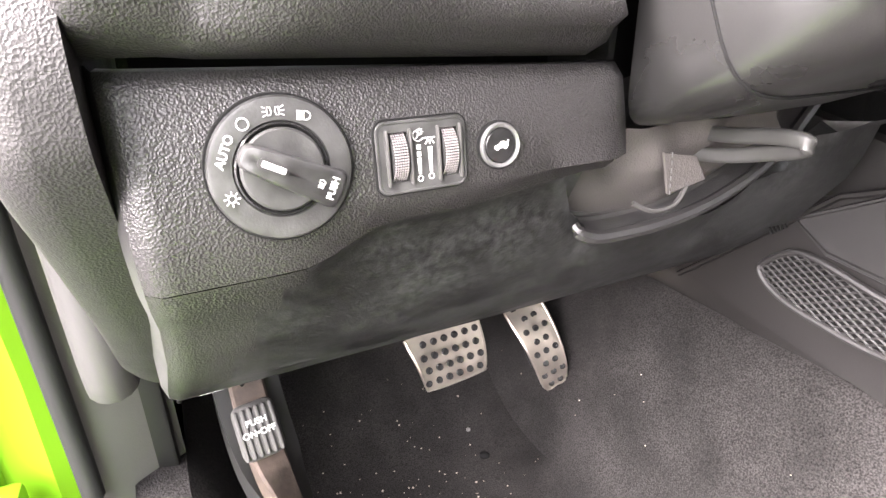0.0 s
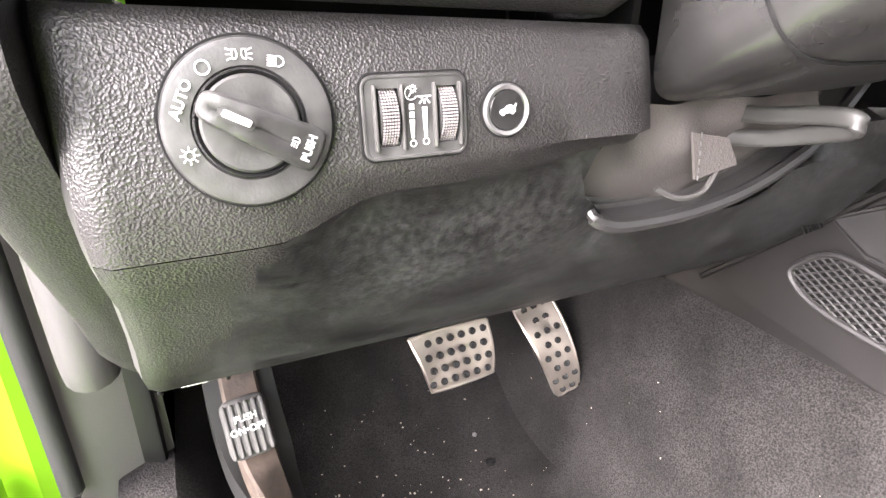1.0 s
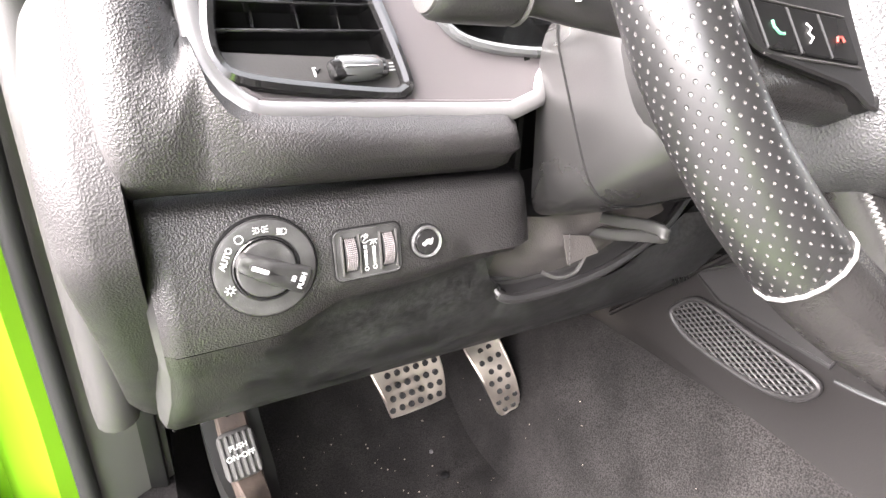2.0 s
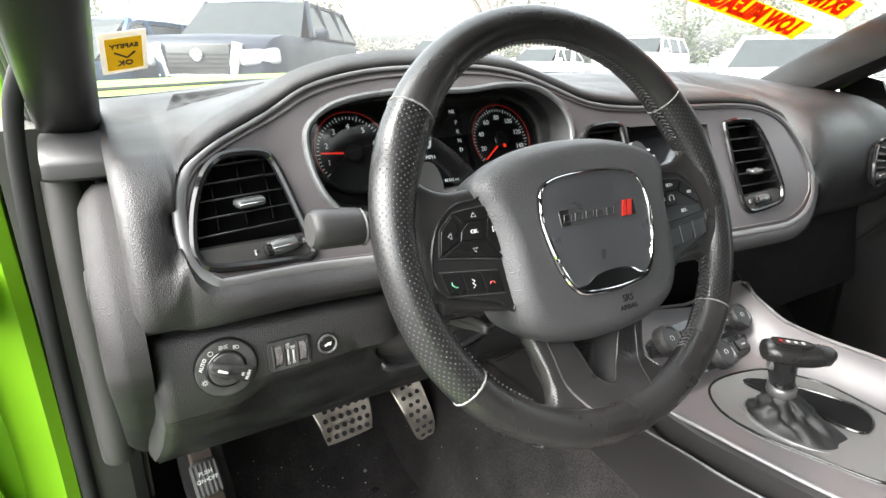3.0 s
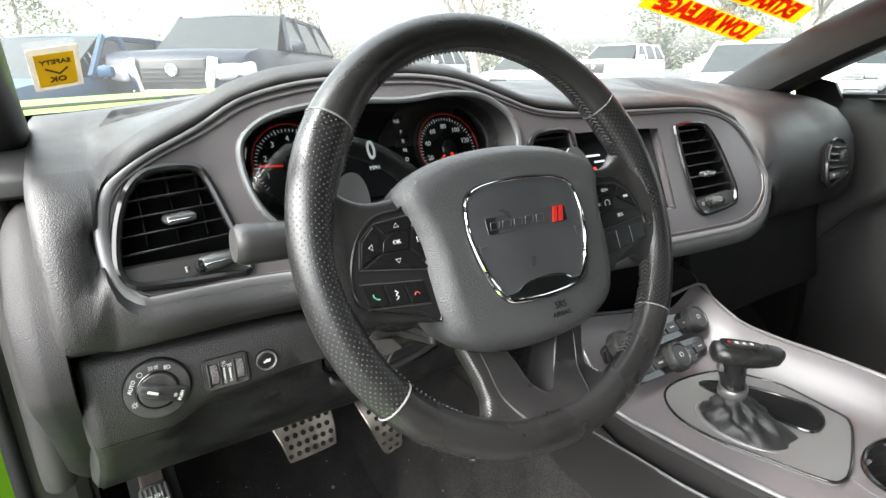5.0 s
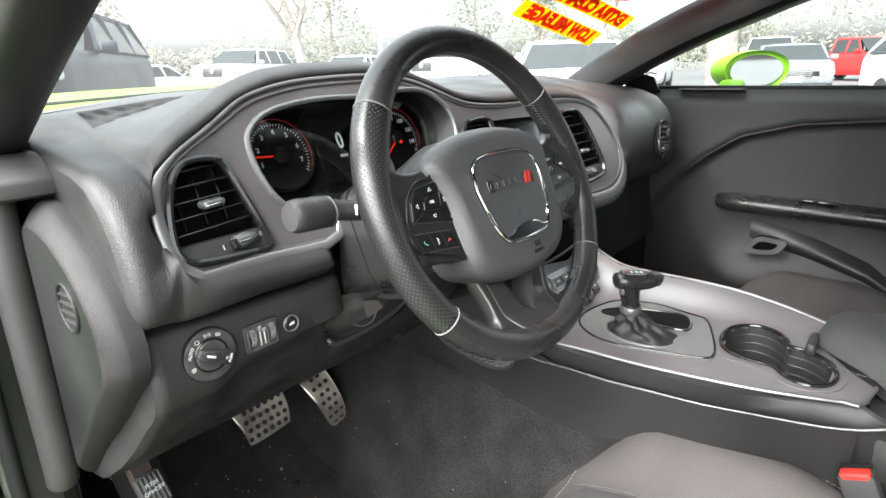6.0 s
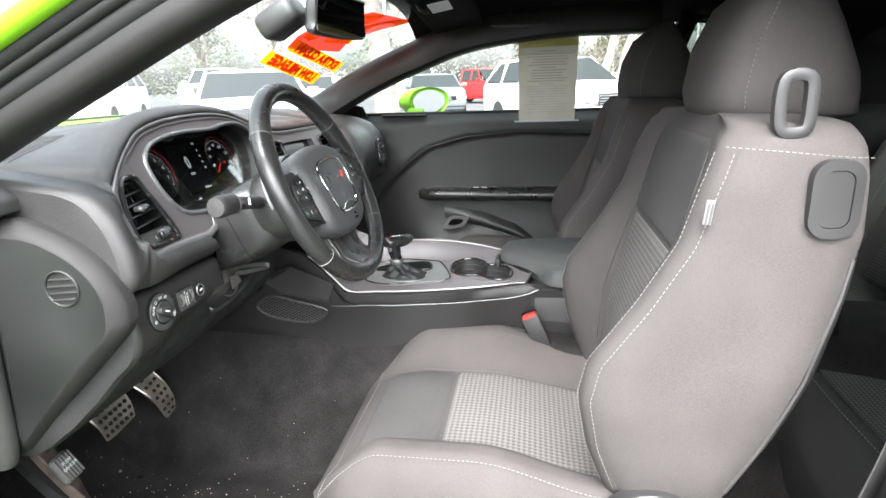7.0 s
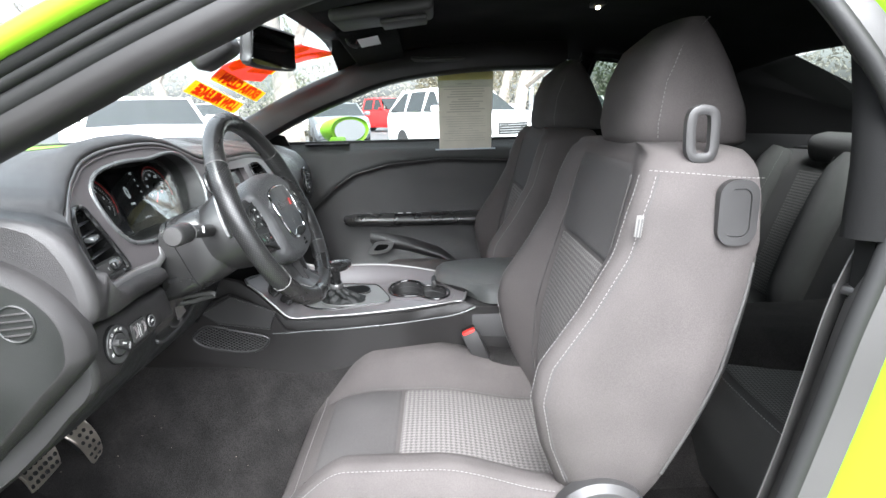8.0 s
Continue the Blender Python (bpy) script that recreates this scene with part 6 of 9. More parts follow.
M_COLUMN = material("smooth_black_shroud_plastic", (0.0160, 0.0157, 0.0155), 0.32, bump=0.06, size=900, vary=0.25, coarse=12, spec=0.6)


def column():
    col = thing("steering_column", (-0.370, 0.16, 0.82), "black plastic steering column shroud with stalk and tilt lever", "steering column")

    def ring(d, rx, ry, lift=0.0, p=3.0):
        out = []
        for k in range(36):
            a = 2 * math.pi * k / 36
            c, s = math.cos(a), math.sin(a)
            out.append(WHEEL @ Vector((rx * abs(c) ** (2 / p) * (1 if c > 0 else -1), ry * abs(s) ** (2 / p) * (1 if s > 0 else -1) + lift, -d)))
        return out
    bm = loft([ring(0.085, 0.062, 0.046), ring(0.090, 0.074, 0.055, 0, 3), ring(0.10, 0.078, 0.060, 0, 3.5), ring(0.125, 0.0785, 0.063, 0, 4.5), ring(0.15, 0.078, 0.0635, 0, 6), ring(0.19, 0.077, 0.060, 0, 8), ring(0.216, 0.0765, 0.055, 0, 9), ring(0.2195, 0.0755, 0.0535, 0, 9), ring(0.2205, 0.073, 0.051, 0, 9)])
    bmesh.ops.bisect_plane(bm, geom=bm.verts[:] + bm.edges[:] + bm.faces[:], dist=1e-6, plane_co=(0, 0.172, 0.83), plane_no=(0, 1, 0.05), clear_outer=True)
    sh = part("shroud", bm, M_COLUMN, col, "black lower column shroud", smooth=50)
    part("shroud_seam", sweep(ring(0.146, 0.0783, 0.0638, 0, 5.8), 0.0008, True, 5), M_DARK, sh)
    part("column_head", loft([ring(0.030, 0.060, 0.058, 0, 2), ring(0.036, 0.074, 0.070, 0, 2), ring(0.060, 0.080, 0.074, 0, 2), ring(0.085, 0.082, 0.066, 0, 2.2), ring(0.10, 0.080, 0.060, 0, 2.4)]), M_COLUMN, col, "round black column head", smooth=50)
    st = part("indicator_stalk", sweep(spline([(-0.455, 0.082, 0.924), (-0.49, 0.085, 0.930), (-0.515, 0.087, 0.935), (-0.535, 0.089, 0.938), (-0.548, 0.090, 0.939), (-0.558, 0.090, 0.939)], 4), [0.010] * 8 + [0.0105, 0.012, 0.0135, 0.0140, 0.014, 0.014, 0.013, 0.012, 0.010, 0.008, 0.007, 0.006, 0.005], sides=14), M_PLASTIC, col, "black indicator stalk", smooth=50)
    sh_ = pose(-0.545, 0.0895, 0.937, 0, -86, 0)
    part("stalk_head", lathe([(0.0125, -0.026), (0.0150, -0.020), (0.0158, 0.010), (0.0152, 0.0155), (0.0135, 0.0180)], sh_, 28), M_PLASTIC, st, "round stalk head", smooth=40)
    part("stalk_end", lathe([(0.0136, 0.0172), (0.0128, 0.0192), (0.0005, 0.0200)], sh_, 28), M_GREYTRIM, st, "domed grey end of the stalk")
    part("stalk_ring", sweep([Vector((-0.523, 0.0875 + 0.0140 * math.cos(a), 0.9355 + 0.0140 * math.sin(a))) for a in [k * math.pi / 10 for k in range(20)]], 0.0012, True, 5, up=(1, 0, 0)), M_GREYTRIM, st)
    part("stalk_marks", box((0.0006, 0.003, 0.010), pose(-0.5015, 0.072, 0.935)), M_WHITE, st)
    lever = spline([(-0.386, 0.205, 0.778), (-0.377, 0.182, 0.7785), (-0.372, 0.165, 0.7800), (-0.370, 0.145, 0.7845), (-0.371, 0.127, 0.7890), (-0.3735, 0.121, 0.7925), (-0.3750, 0.124, 0.7955), (-0.3745, 0.140, 0.7950), (-0.378, 0.165, 0.7925), (-0.384, 0.205, 0.792)], 5)
    part("tilt_lever", sweep(lever, 0.0040, profile=[(v.x, v.y) for v in spline([(0.75, 0.0, 0), (0.55, 1.0, 0), (-0.55, 1.0, 0), (-0.75, 0.0, 0), (-0.55, -1.0, 0), (0.55, -1.0, 0)], 2, True)]), M_LEVER, col, "grey column tilt lever", smooth=60)


column()

# ---- pedals ----


def pedal(name, outline, m, rows, arm, label):
    p = thing(name, m.translation, label, "pedal", "foot pedals")
    bm = plate(outline, (), lambda u, v, w: m @ Vector((u, v, w - 5.0 * v * v)), 0.005)
    pl = part("pedal_plate", bm, M_ALU, p, "brushed aluminium plate", smooth=40)
    part("plate_edge", sweep([m @ Vector((u, v, -0.002 - 5.0 * v * v)) for u, v in outline], 0.0026, True, 6), M_ALU, p)
    for u, v in rows:
        part("rubber_stud", lathe([(0.0042, -0.002), (0.0042, 0.0008), (0.0034, 0.0016), (0.0005, 0.0008)], m @ pose(u, v, -5.0 * v * v, math.degrees(10.0 * v), 0, 0), 12), M_RUBBER, pl)
    part("pedal_pad", box((0.05, 0.05, 0.01), m @ pose(0, 0, -0.011), 0.003), M_RUBBER, p)
    part("pedal_arm", sweep(spline([m @ Vector((0, 0, -0.014))] + arm, 5), 0.008, sides=8), M_DARK, p)
    return p


pedal("brake_pedal", smooth2([(-0.0475, 0.0275), (-0.044, 0.0315), (0.0, 0.0325), (0.043, 0.0300), (0.0465, 0.026), (0.0465, 0.0), (0.0440, -0.028), (0.040, -0.0325), (0.0, -0.0345), (-0.030, -0.0330), (-0.0345, -0.029), (-0.041, 0.0)], 4), Matrix.Translation((-0.411, 0.462, 0.492)) @ pose(0, 0, 0, 72, 0, 0) @ pose(0, 0, 0, 0, 0, 3), [((c - 2.5) * 0.0138 + 0.002 + (0.0030 if r % 2 else 0.0), (r - 1.5) * 0.0155 - 0.001) for r in range(4) for c in range(6)], [Vector((-0.41, 0.52, 0.56)), Vector((-0.40, 0.54, 0.72))], "brushed aluminium brake pedal with black rubber studs")
pedal("accelerator_pedal", smooth2([(-0.024, 0.066), (0.0, 0.070), (0.024, 0.066), (0.023, 0.0), (0.017, -0.058), (0.0, -0.063), (-0.017, -0.058), (-0.023, 0.0)], 4), Matrix.Translation((-0.272, 0.468, 0.463)) @ pose(0, 0, 0, 66, 0, 0) @ pose(0, 0, 0, 0, 0, 14) @ pose(0, 0, 0, 0, -10, 0), [((c - 0.5 * (1 + r % 2)) * 0.0140 + (0 if r % 2 else -0.0), (r - 3.5) * 0.0160) for r in range(8) for c in range(2 + r % 2)], [Vector((-0.27, 0.53, 0.52)), Vector((-0.26, 0.56, 0.70))], "long brushed aluminium accelerator pedal with black rubber studs")


def parking_brake():
    m = Matrix.Translation((-0.640, 0.350, 0.555)) @ pose(0, 0, 0, 62, 0, 0) @ pose(0, 0, 0, 0, 0, 5)
    p = thing("parking_brake_pedal", m.translation, "ribbed grey rubber parking brake pedal on a rusty arm", "pedal", "foot pedals")
    pad = part("pedal_pad", box((0.034, 0.046, 0.016), m, 0.007, 3), M_PEDALRUBBER, p, "ribbed grey rubber pad")
    for k in range(6):
        part("rib", box((0.0036, 0.041, 0.0030), m @ pose(-0.0138 + 0.0055 * k, 0, 0.0082), 0.0012, 1), M_PEDALRUBBER, pad)
    for k, t in enumerate(("PUSH", "ON\u2022OFF")):
        lettering(t, 0.0070, m @ pose(0.0, 0.008 - 0.009 * k, 0.0100), M_FADED, pad, "word", bold=0.0002)
    rust = material("rusty_steel", (0.046, 0.033, 0.026), 0.75, metal=0.2, bump=0.4, size=200, vary=0.6, coarse=45)
    bar = spline([m @ Vector(q) for q in ((0.004, 0.07, -0.020), (0.001, 0.02, -0.016), (0.001, -0.02, -0.016), (0.004, -0.06, -0.024), (0.012, -0.13, -0.050), (0.020, -0.21, -0.090))], 4)
    part("pedal_arm", sweep(bar, 0.014, profile=[(1.0, -0.45), (1.0, 0.35), (0.85, 0.5), (-0.85, 0.5), (-1.0, 0.35), (-1.0, -0.45)]), rust, p, "rusty steel pedal arm")
    part("pedal_bracket", sweep([v + Vector((0.0, 0.016, -0.006)) for v in bar], 0.027, profile=[(1.0, -0.3), (1.0, 0.3), (-1.0, 0.3), (-1.0, -0.3)]), M_GLOVE, p, "black bracket behind the arm")


parking_brake()

# ---- centre console ----
console = thing("centre_console", (0, -0.1, 0.45), "black centre console with a satin grey top plate edged in silver", "console")


def left_x(y):
    return interp(y, [(-0.34, -0.095), (-0.30, -0.118), (-0.2, -0.143), (-0.05, -0.155), (0.07, -0.160), (0.14, -0.160)])


def right_x(y):
    return interp(y, [(-0.34, 0.030), (-0.30, 0.058), (-0.25, 0.075), (-0.2, 0.084), (-0.1, 0.086), (0.0, 0.088), (0.07, 0.098), (0.14, 0.117)])


def top_z(x, y):
    """Top plate: level behind, ramped up to the climate controls in front, with a raised passenger edge."""
    k = (x - left_x(y)) / (right_x(y) - left_x(y))
    z = 0.664 + 0.012 * blend(0.0, -0.34, y) + 0.012 * k
    z += 0.036 * blend(0.76, 1.0, k) * blend(-0.36, -0.08, y)
    ramp = max(0.0, y - 0.055)
    return z + min(ramp, 0.09) * 1.05 * (1 - 0.70 * k)


def outline_console():
    ys = [-0.33, -0.31, -0.28, -0.22, -0.15, -0.08, 0.0, 0.05, 0.08, 0.11, 0.14]
    left = [(left_x(y), y) for y in ys]
    right = [(right_x(y), y) for y in reversed(ys)]
    return left + [(0.0, 0.148)] + right + [(0.0, -0.345)]


OUT = outline_console()
CUPS = smooth2([(-0.050, -0.162), (-0.018, -0.153), (0.014, -0.159), (0.032, -0.180), (0.030, -0.208), (0.012, -0.229), (-0.008, -0.238), (-0.012, -0.260), (-0.030, -0.286), (-0.060, -0.298), (-0.088, -0.292), (-0.100, -0.270), (-0.092, -0.247), (-0.076, -0.231), (-0.072, -0.208), (-0.068, -0.182)], 4)
GATE = smooth2([(-0.086, 0.040), (-0.045, 0.046), (0.008, 0.030), (0.027, 0.002), (0.036, -0.040), (0.026, -0.105), (0.016, -0.122), (-0.016, -0.138), (-0.064, -0.156), (-0.088, -0.159), (-0.099, -0.148), (-0.108, -0.105), (-0.119, -0.045), (-0.114, 0.005)], 4)


def console_top():
    xs = 26
    rows = []
    for i in range(34):
        y = -0.335 + 0.475 * i / 33
        a, b = left_x(y), right_x(y)
        rows.append([Vector((a + (b - a) * k / xs, y, top_z(a + (b - a) * k / xs, y))) for k in range(xs + 1)])
    bm = loft(rows, False, False)
    kill = [f for f in bm.faces if inside((f.calc_center_median().x, f.calc_center_median().y), CUPS, 0.002)]
    bmesh.ops.delete(bm, geom=kill, context="FACES")
    top = part("top_plate", bm, M_CONSOLE, console, "satin titanium-grey top plate", smooth=50)
    edge = spline([(x, y, top_z(min(max(x, left_x(y)), right_x(y)), min(max(y, -0.335), 0.14)) + 0.001) for x, y in OUT], 3, True)
    part("silver_edge", sweep(edge, 0.0026, True, 8), M_SILVER, console, "satin silver edge")
    return top


console_top()


def cup_holder():
    z0 = 0.676
    rim = part("cup_holder", plate([(u * 1.0, v) for u, v in smooth2([(-0.064, -0.150), (-0.015, -0.142), (0.028, -0.150), (0.046, -0.185), (0.038, -0.222), (0.010, -0.248), (-0.010, -0.285), (-0.050, -0.308), (-0.092, -0.302), (-0.110, -0.27), (-0.102, -0.235), (-0.084, -0.205), (-0.080, -0.175)], 4)], (CUPS,), lambda u, v, w: (u, v, top_z(u, v) + 0.0016 + w), 0.004), M_CONSOLE, console, "double cup holder", smooth=40)
    part("cup_rim", sweep([Vector((u, v, top_z(u, v) + 0.0025)) for u, v in CUPS], 0.0028, True, 8), M_GLOSS, rim)
    part("cup_wall", loft([[Vector((u, v, top_z(u, v) + 0.001)) for u, v in CUPS], [Vector((-0.030 + (u + 0.030) * 0.93, -0.225 + (v + 0.225) * 0.95, top_z(u, v) - 0.07)) for u, v in CUPS]], True, False), M_PLASTIC, rim)
    part("cup_floor", plate(CUPS, (), lambda u, v, w: (u, v, 0.602 + w), 0.004), M_DARK, rim)
    for k in range(3):
        c = [Vector((-0.030 + (u + 0.030) * (0.985 - 0.012 * k), -0.225 + (v + 0.225) * (0.985 - 0.012 * k), top_z(u, v) - 0.012 - 0.013 * k)) for u, v in CUPS]
        part("cup_step", sweep(c, 0.0012, True, 5), M_PLASTIC, rim)


cup_holder()


def side_x(y):
    """Half width of the console's flank."""
    return interp(y, [(-0.34, 0.118), (-0.28, 0.130), (-0.18, 0.156), (-0.05, 0.172)])


def body_sides():
    """Black side walls from the top plate down to the tunnel carpet, with a crease and a netted pocket recess on the driver's side."""
    for s in (-1, 1):
        rows = []
        ys = [-0.95, -0.80, -0.60, -0.45, -0.36, -0.33, -0.28, -0.20, -0.10, 0.0, 0.06, 0.09, 0.12, 0.15, 0.20, 0.26, 0.33, 0.40, 0.48]
        for y in ys:
            x0 = left_x(y) if s < 0 else right_x(y)
            if y < -0.34:
                x0 = s * 0.115
            yc = min(max(y, -0.335), 0.14)
            zt = top_z(left_x(yc) if s < 0 else right_x(yc), yc) - 0.002
            if y > 0.14:
                zt = 0.752 + 0.25 * (y - 0.14)
            if y < -0.34:
                zt = 0.668
            zb = interp(y, [(-0.95, 0.40), (-0.35, 0.50), (0.02, 0.545), (0.2, 0.572), (0.34, 0.592)])
            x1 = s * side_x(y)
            zc = zb + 0.62 * (0.665 - zb)
            rows.append([Vector((x0, y, zt)), Vector((x0 + s * 0.006, y, zt - 0.004)), Vector((s * min(max(abs(x0) + 0.010, 0.120), abs(x1) * 0.98), y, max(zc + 0.012, zt - 0.03))), Vector((x1 * 0.985, y, zc)), Vector((x1, y, zc - 0.012)), Vector((x1 * 1.03, y, (zb + zc) / 2)), Vector((x1 * 1.04, y, zb)), Vector((x1 * 0.98, y, zb - 0.05))])
        part("side_wall", loft(rows, False, False), M_SIDE, console, "black plastic console side", smooth=45)


body_sides()


def net_pocket():
    out = smooth2([(0.254, 0.634), (0.243, 0.650), (0.224, 0.6615), (0.200, 0.660), (0.160, 0.6495), (0.105, 0.637), (0.094, 0.627), (0.110, 0.609), (0.140, 0.6015), (0.190, 0.606), (0.232, 0.616)], 4)
    p = part("net_pocket", sweep([Vector((-0.1885, a, b)) for a, b in out], 0.0032, True, 8, up=(1, 0, 0)), M_PLASTIC, console, "black mesh pocket on the console side")
    part("pocket_back", plate(out, (), lambda u, v, w: (-0.1865 - w, u, v), 0.002), M_DARK, p)
    net = bmesh.new()
    for k in range(-20, 42):
        for slope in (0.55, -0.55):
            c = 0.55 + 0.0062 * k
            pts = []
            for i in range(60):
                y = 0.09 + 0.17 * i / 59
                z = c + slope * (y - 0.175)
                if inside((y, z), out):
                    pts.append(Vector((-0.1885, y, z)))
            if len(pts) > 2:
                sweep([pts[0], pts[-1]], 0.0011, sides=4, bm=net)
    part("netting", net, M_PLASTIC, p, "black elastic netting", smooth=0)
    back = [0.03 - 0.03 * k for k in range(13)]
    trim = [(0.47, 0.616), (0.47, 0.70), (0.265, 0.70), (0.200, 0.718), (0.168, 0.730), (0.085, 0.690), (0.06, 0.650)]
    trim += [(y, interp(y, [(-0.36, 0.668), (-0.33, 0.654), (-0.29, 0.648), (-0.01, 0.642), (0.06, 0.638)])) for y in back]
    trim += [(y, interp(y, [(-0.35, 0.500), (0.02, 0.545)])) for y in reversed(back)] + [(0.2, 0.572), (0.345, 0.597)]
    part("side_trim", plate(trim, (), lambda u, v, w: (-side_x(u) * 1.04 - 0.0046 - 0.06 * (0.60 - v) * (v < 0.60) - w, u, v), 0.004), M_SIDE, console, "dark grey plastic side trim", smooth=30)
    # crease line in a lighter satin than the flank: a painted highlight
    ridge = [Vector((-side_x(y) * 1.04 - 0.0058, y, interp(y, [(-0.36, 0.670), (-0.33, 0.656), (-0.29, 0.650), (-0.01, 0.644), (0.06, 0.640), (0.085, 0.640)]))) for y in [0.085 - 0.02 * k for k in range(23)]]
    part("flank_ridge", sweep(ridge, 0.0018, sides=6, up=(1, 0, 0)), M_DARKSATIN, console, "thin moulded ridge with the crease's highlight put into its pale satin colour", smooth=60)
    part("trim_edge", sweep([Vector((-0.1865, u, v)) for u, v in ((0.345, 0.594), (0.265, 0.662), (0.200, 0.718), (0.168, 0.730))], 0.003, sides=6, up=(1, 0, 0)), M_SIDE, console)
    panel = [(0.165, 0.726), (0.075, 0.690), (0.090, 0.652), (0.200, 0.668), (0.232, 0.690)]
    part("pocket_panel", plate(panel, (), lambda u, v, w: (-0.186 + 0.02 * (v - 0.66) - w, u, v), 0.003), M_PLASTIC, console, "flat dark side panel", smooth=30)
    part("panel_edge", sweep([Vector((-0.187 + 0.02 * (v - 0.66), u, v)) for u, v in panel], 0.0022, True, 6, up=(1, 0, 0)), M_PLASTIC, console)


net_pocket()


def armrest_lid():
    rings = []
    for y, w, z in ((-0.262, 0.085, 0.690), (-0.270, 0.115, 0.708), (-0.285, 0.125, 0.718), (-0.34, 0.130, 0.724), (-0.50, 0.130, 0.728), (-0.60, 0.128, 0.726), (-0.635, 0.115, 0.715)):
        w2 = w
        row = []
        for k in range(15):
            t = -1 + 2 * k / 14
            row.append(Vector((w2 * t, y, z - 0.022 * abs(t) ** 5)))
        row = row + [Vector((w2, y, 0.672)), Vector((-w2, y, 0.672))]
        rings.append([v + Vector((0, -0.105 * blend(0.02, -0.10, v.x) * (1 - blend(-0.30, -0.56, y)), 0)) for v in row])
    lid = part("armrest_lid", loft(rings), M_LEATHER_TOP, console, "padded grey-black armrest lid", smooth=60)
    part("lid_latch", box((0.05, 0.012, 0.02), pose(0.0, -0.262, 0.690), 0.005), M_PLASTIC, lid)
    st = [Vector((-0.118, y, 0.7185)) for y in [-0.29 - 0.02 * k for k in range(16)]]
    part("lid_stitching", stitches(st), M_THREAD_DARK, lid)
    part("rear_box", box((0.235, 0.62, 0.20), pose(0, -0.64, 0.565), 0.02), M_PLASTIC, console)


armrest_lid()


def climate_controls():
    """Two round knobs and dark key panels on the ramp."""
    def on(u, v, w=0.0):
        return Matrix.Translation((u, v, top_z(u, v) + 0.002)) @ pose(0, 0, 0, 43, 0, 0) @ pose(0, 0, 0, 0, 6, 0) @ Matrix.Translation((0, 0, w))
    upper = [(-0.128, 0.018), (-0.118, 0.030), (-0.06, 0.038), (0.06, 0.036), (0.072, 0.026), (0.066, 0.008), (-0.11, 0.006)]
    lower = [(-0.11, -0.002), (0.05, -0.002), (0.058, -0.016), (0.045, -0.030), (-0.095, -0.030), (-0.112, -0.018)]
    mid = on(-0.015, 0.088)
    for name, o in (("key_panel", upper), ("key_panel", lower)):
        pn = part(name, plate(smooth2(o, 3), (), lambda u, v, w: mid @ Vector((u, v, 0.011 + w)), 0.014), M_GLOSS, console, "gloss black climate key panel", smooth=40)
        for k in range(5):
            u = -0.085 + 0.032 * k
            v = 0.021 if o is upper else -0.016
            part("key", box((0.026, 0.014, 0.002), mid @ pose(u, v, 0.0122), 0.0008, 1), M_PLASTIC, pn)
            part("key_mark", box((0.009, 0.002, 0.0004), mid @ pose(u, v, 0.0136)), M_MARK, pn, smooth=0)
    for u, v in ((-0.108, 0.020), (0.062, 0.020), (-0.022, -0.018)):
        kn = part("knob", lathe([(0.019, 0.0), (0.019, 0.012), (0.0175, 0.016), (0.0150, 0.0165), (0.0140, 0.0150), (0.0005, 0.0150)], mid @ pose(u, v, 0.010), 36), M_PLASTIC, console, "round black climate knob")
        part("knob_mark", sweep([mid @ pose(u, v, 0.0253) @ Vector((0.0032 * math.cos(a), 0.0032 * math.sin(a), 0)) for a in [radians(-60 + 300 * k / 12) for k in range(13)]], 0.0004, sides=4), M_MARK, kn)
        ribs = bmesh.new()
        for k in range(30):
            a = 2 * math.pi * k / 30
            box((0.0012, 0.0016, 0.010), mid @ pose(u, v, 0.016) @ pose(0.0192 * math.cos(a), 0.0192 * math.sin(a), 0, 0, 0, math.degrees(a)), bm=ribs)
        part("knob_ribs", ribs, M_PLASTIC, kn, smooth=0)


climate_controls()


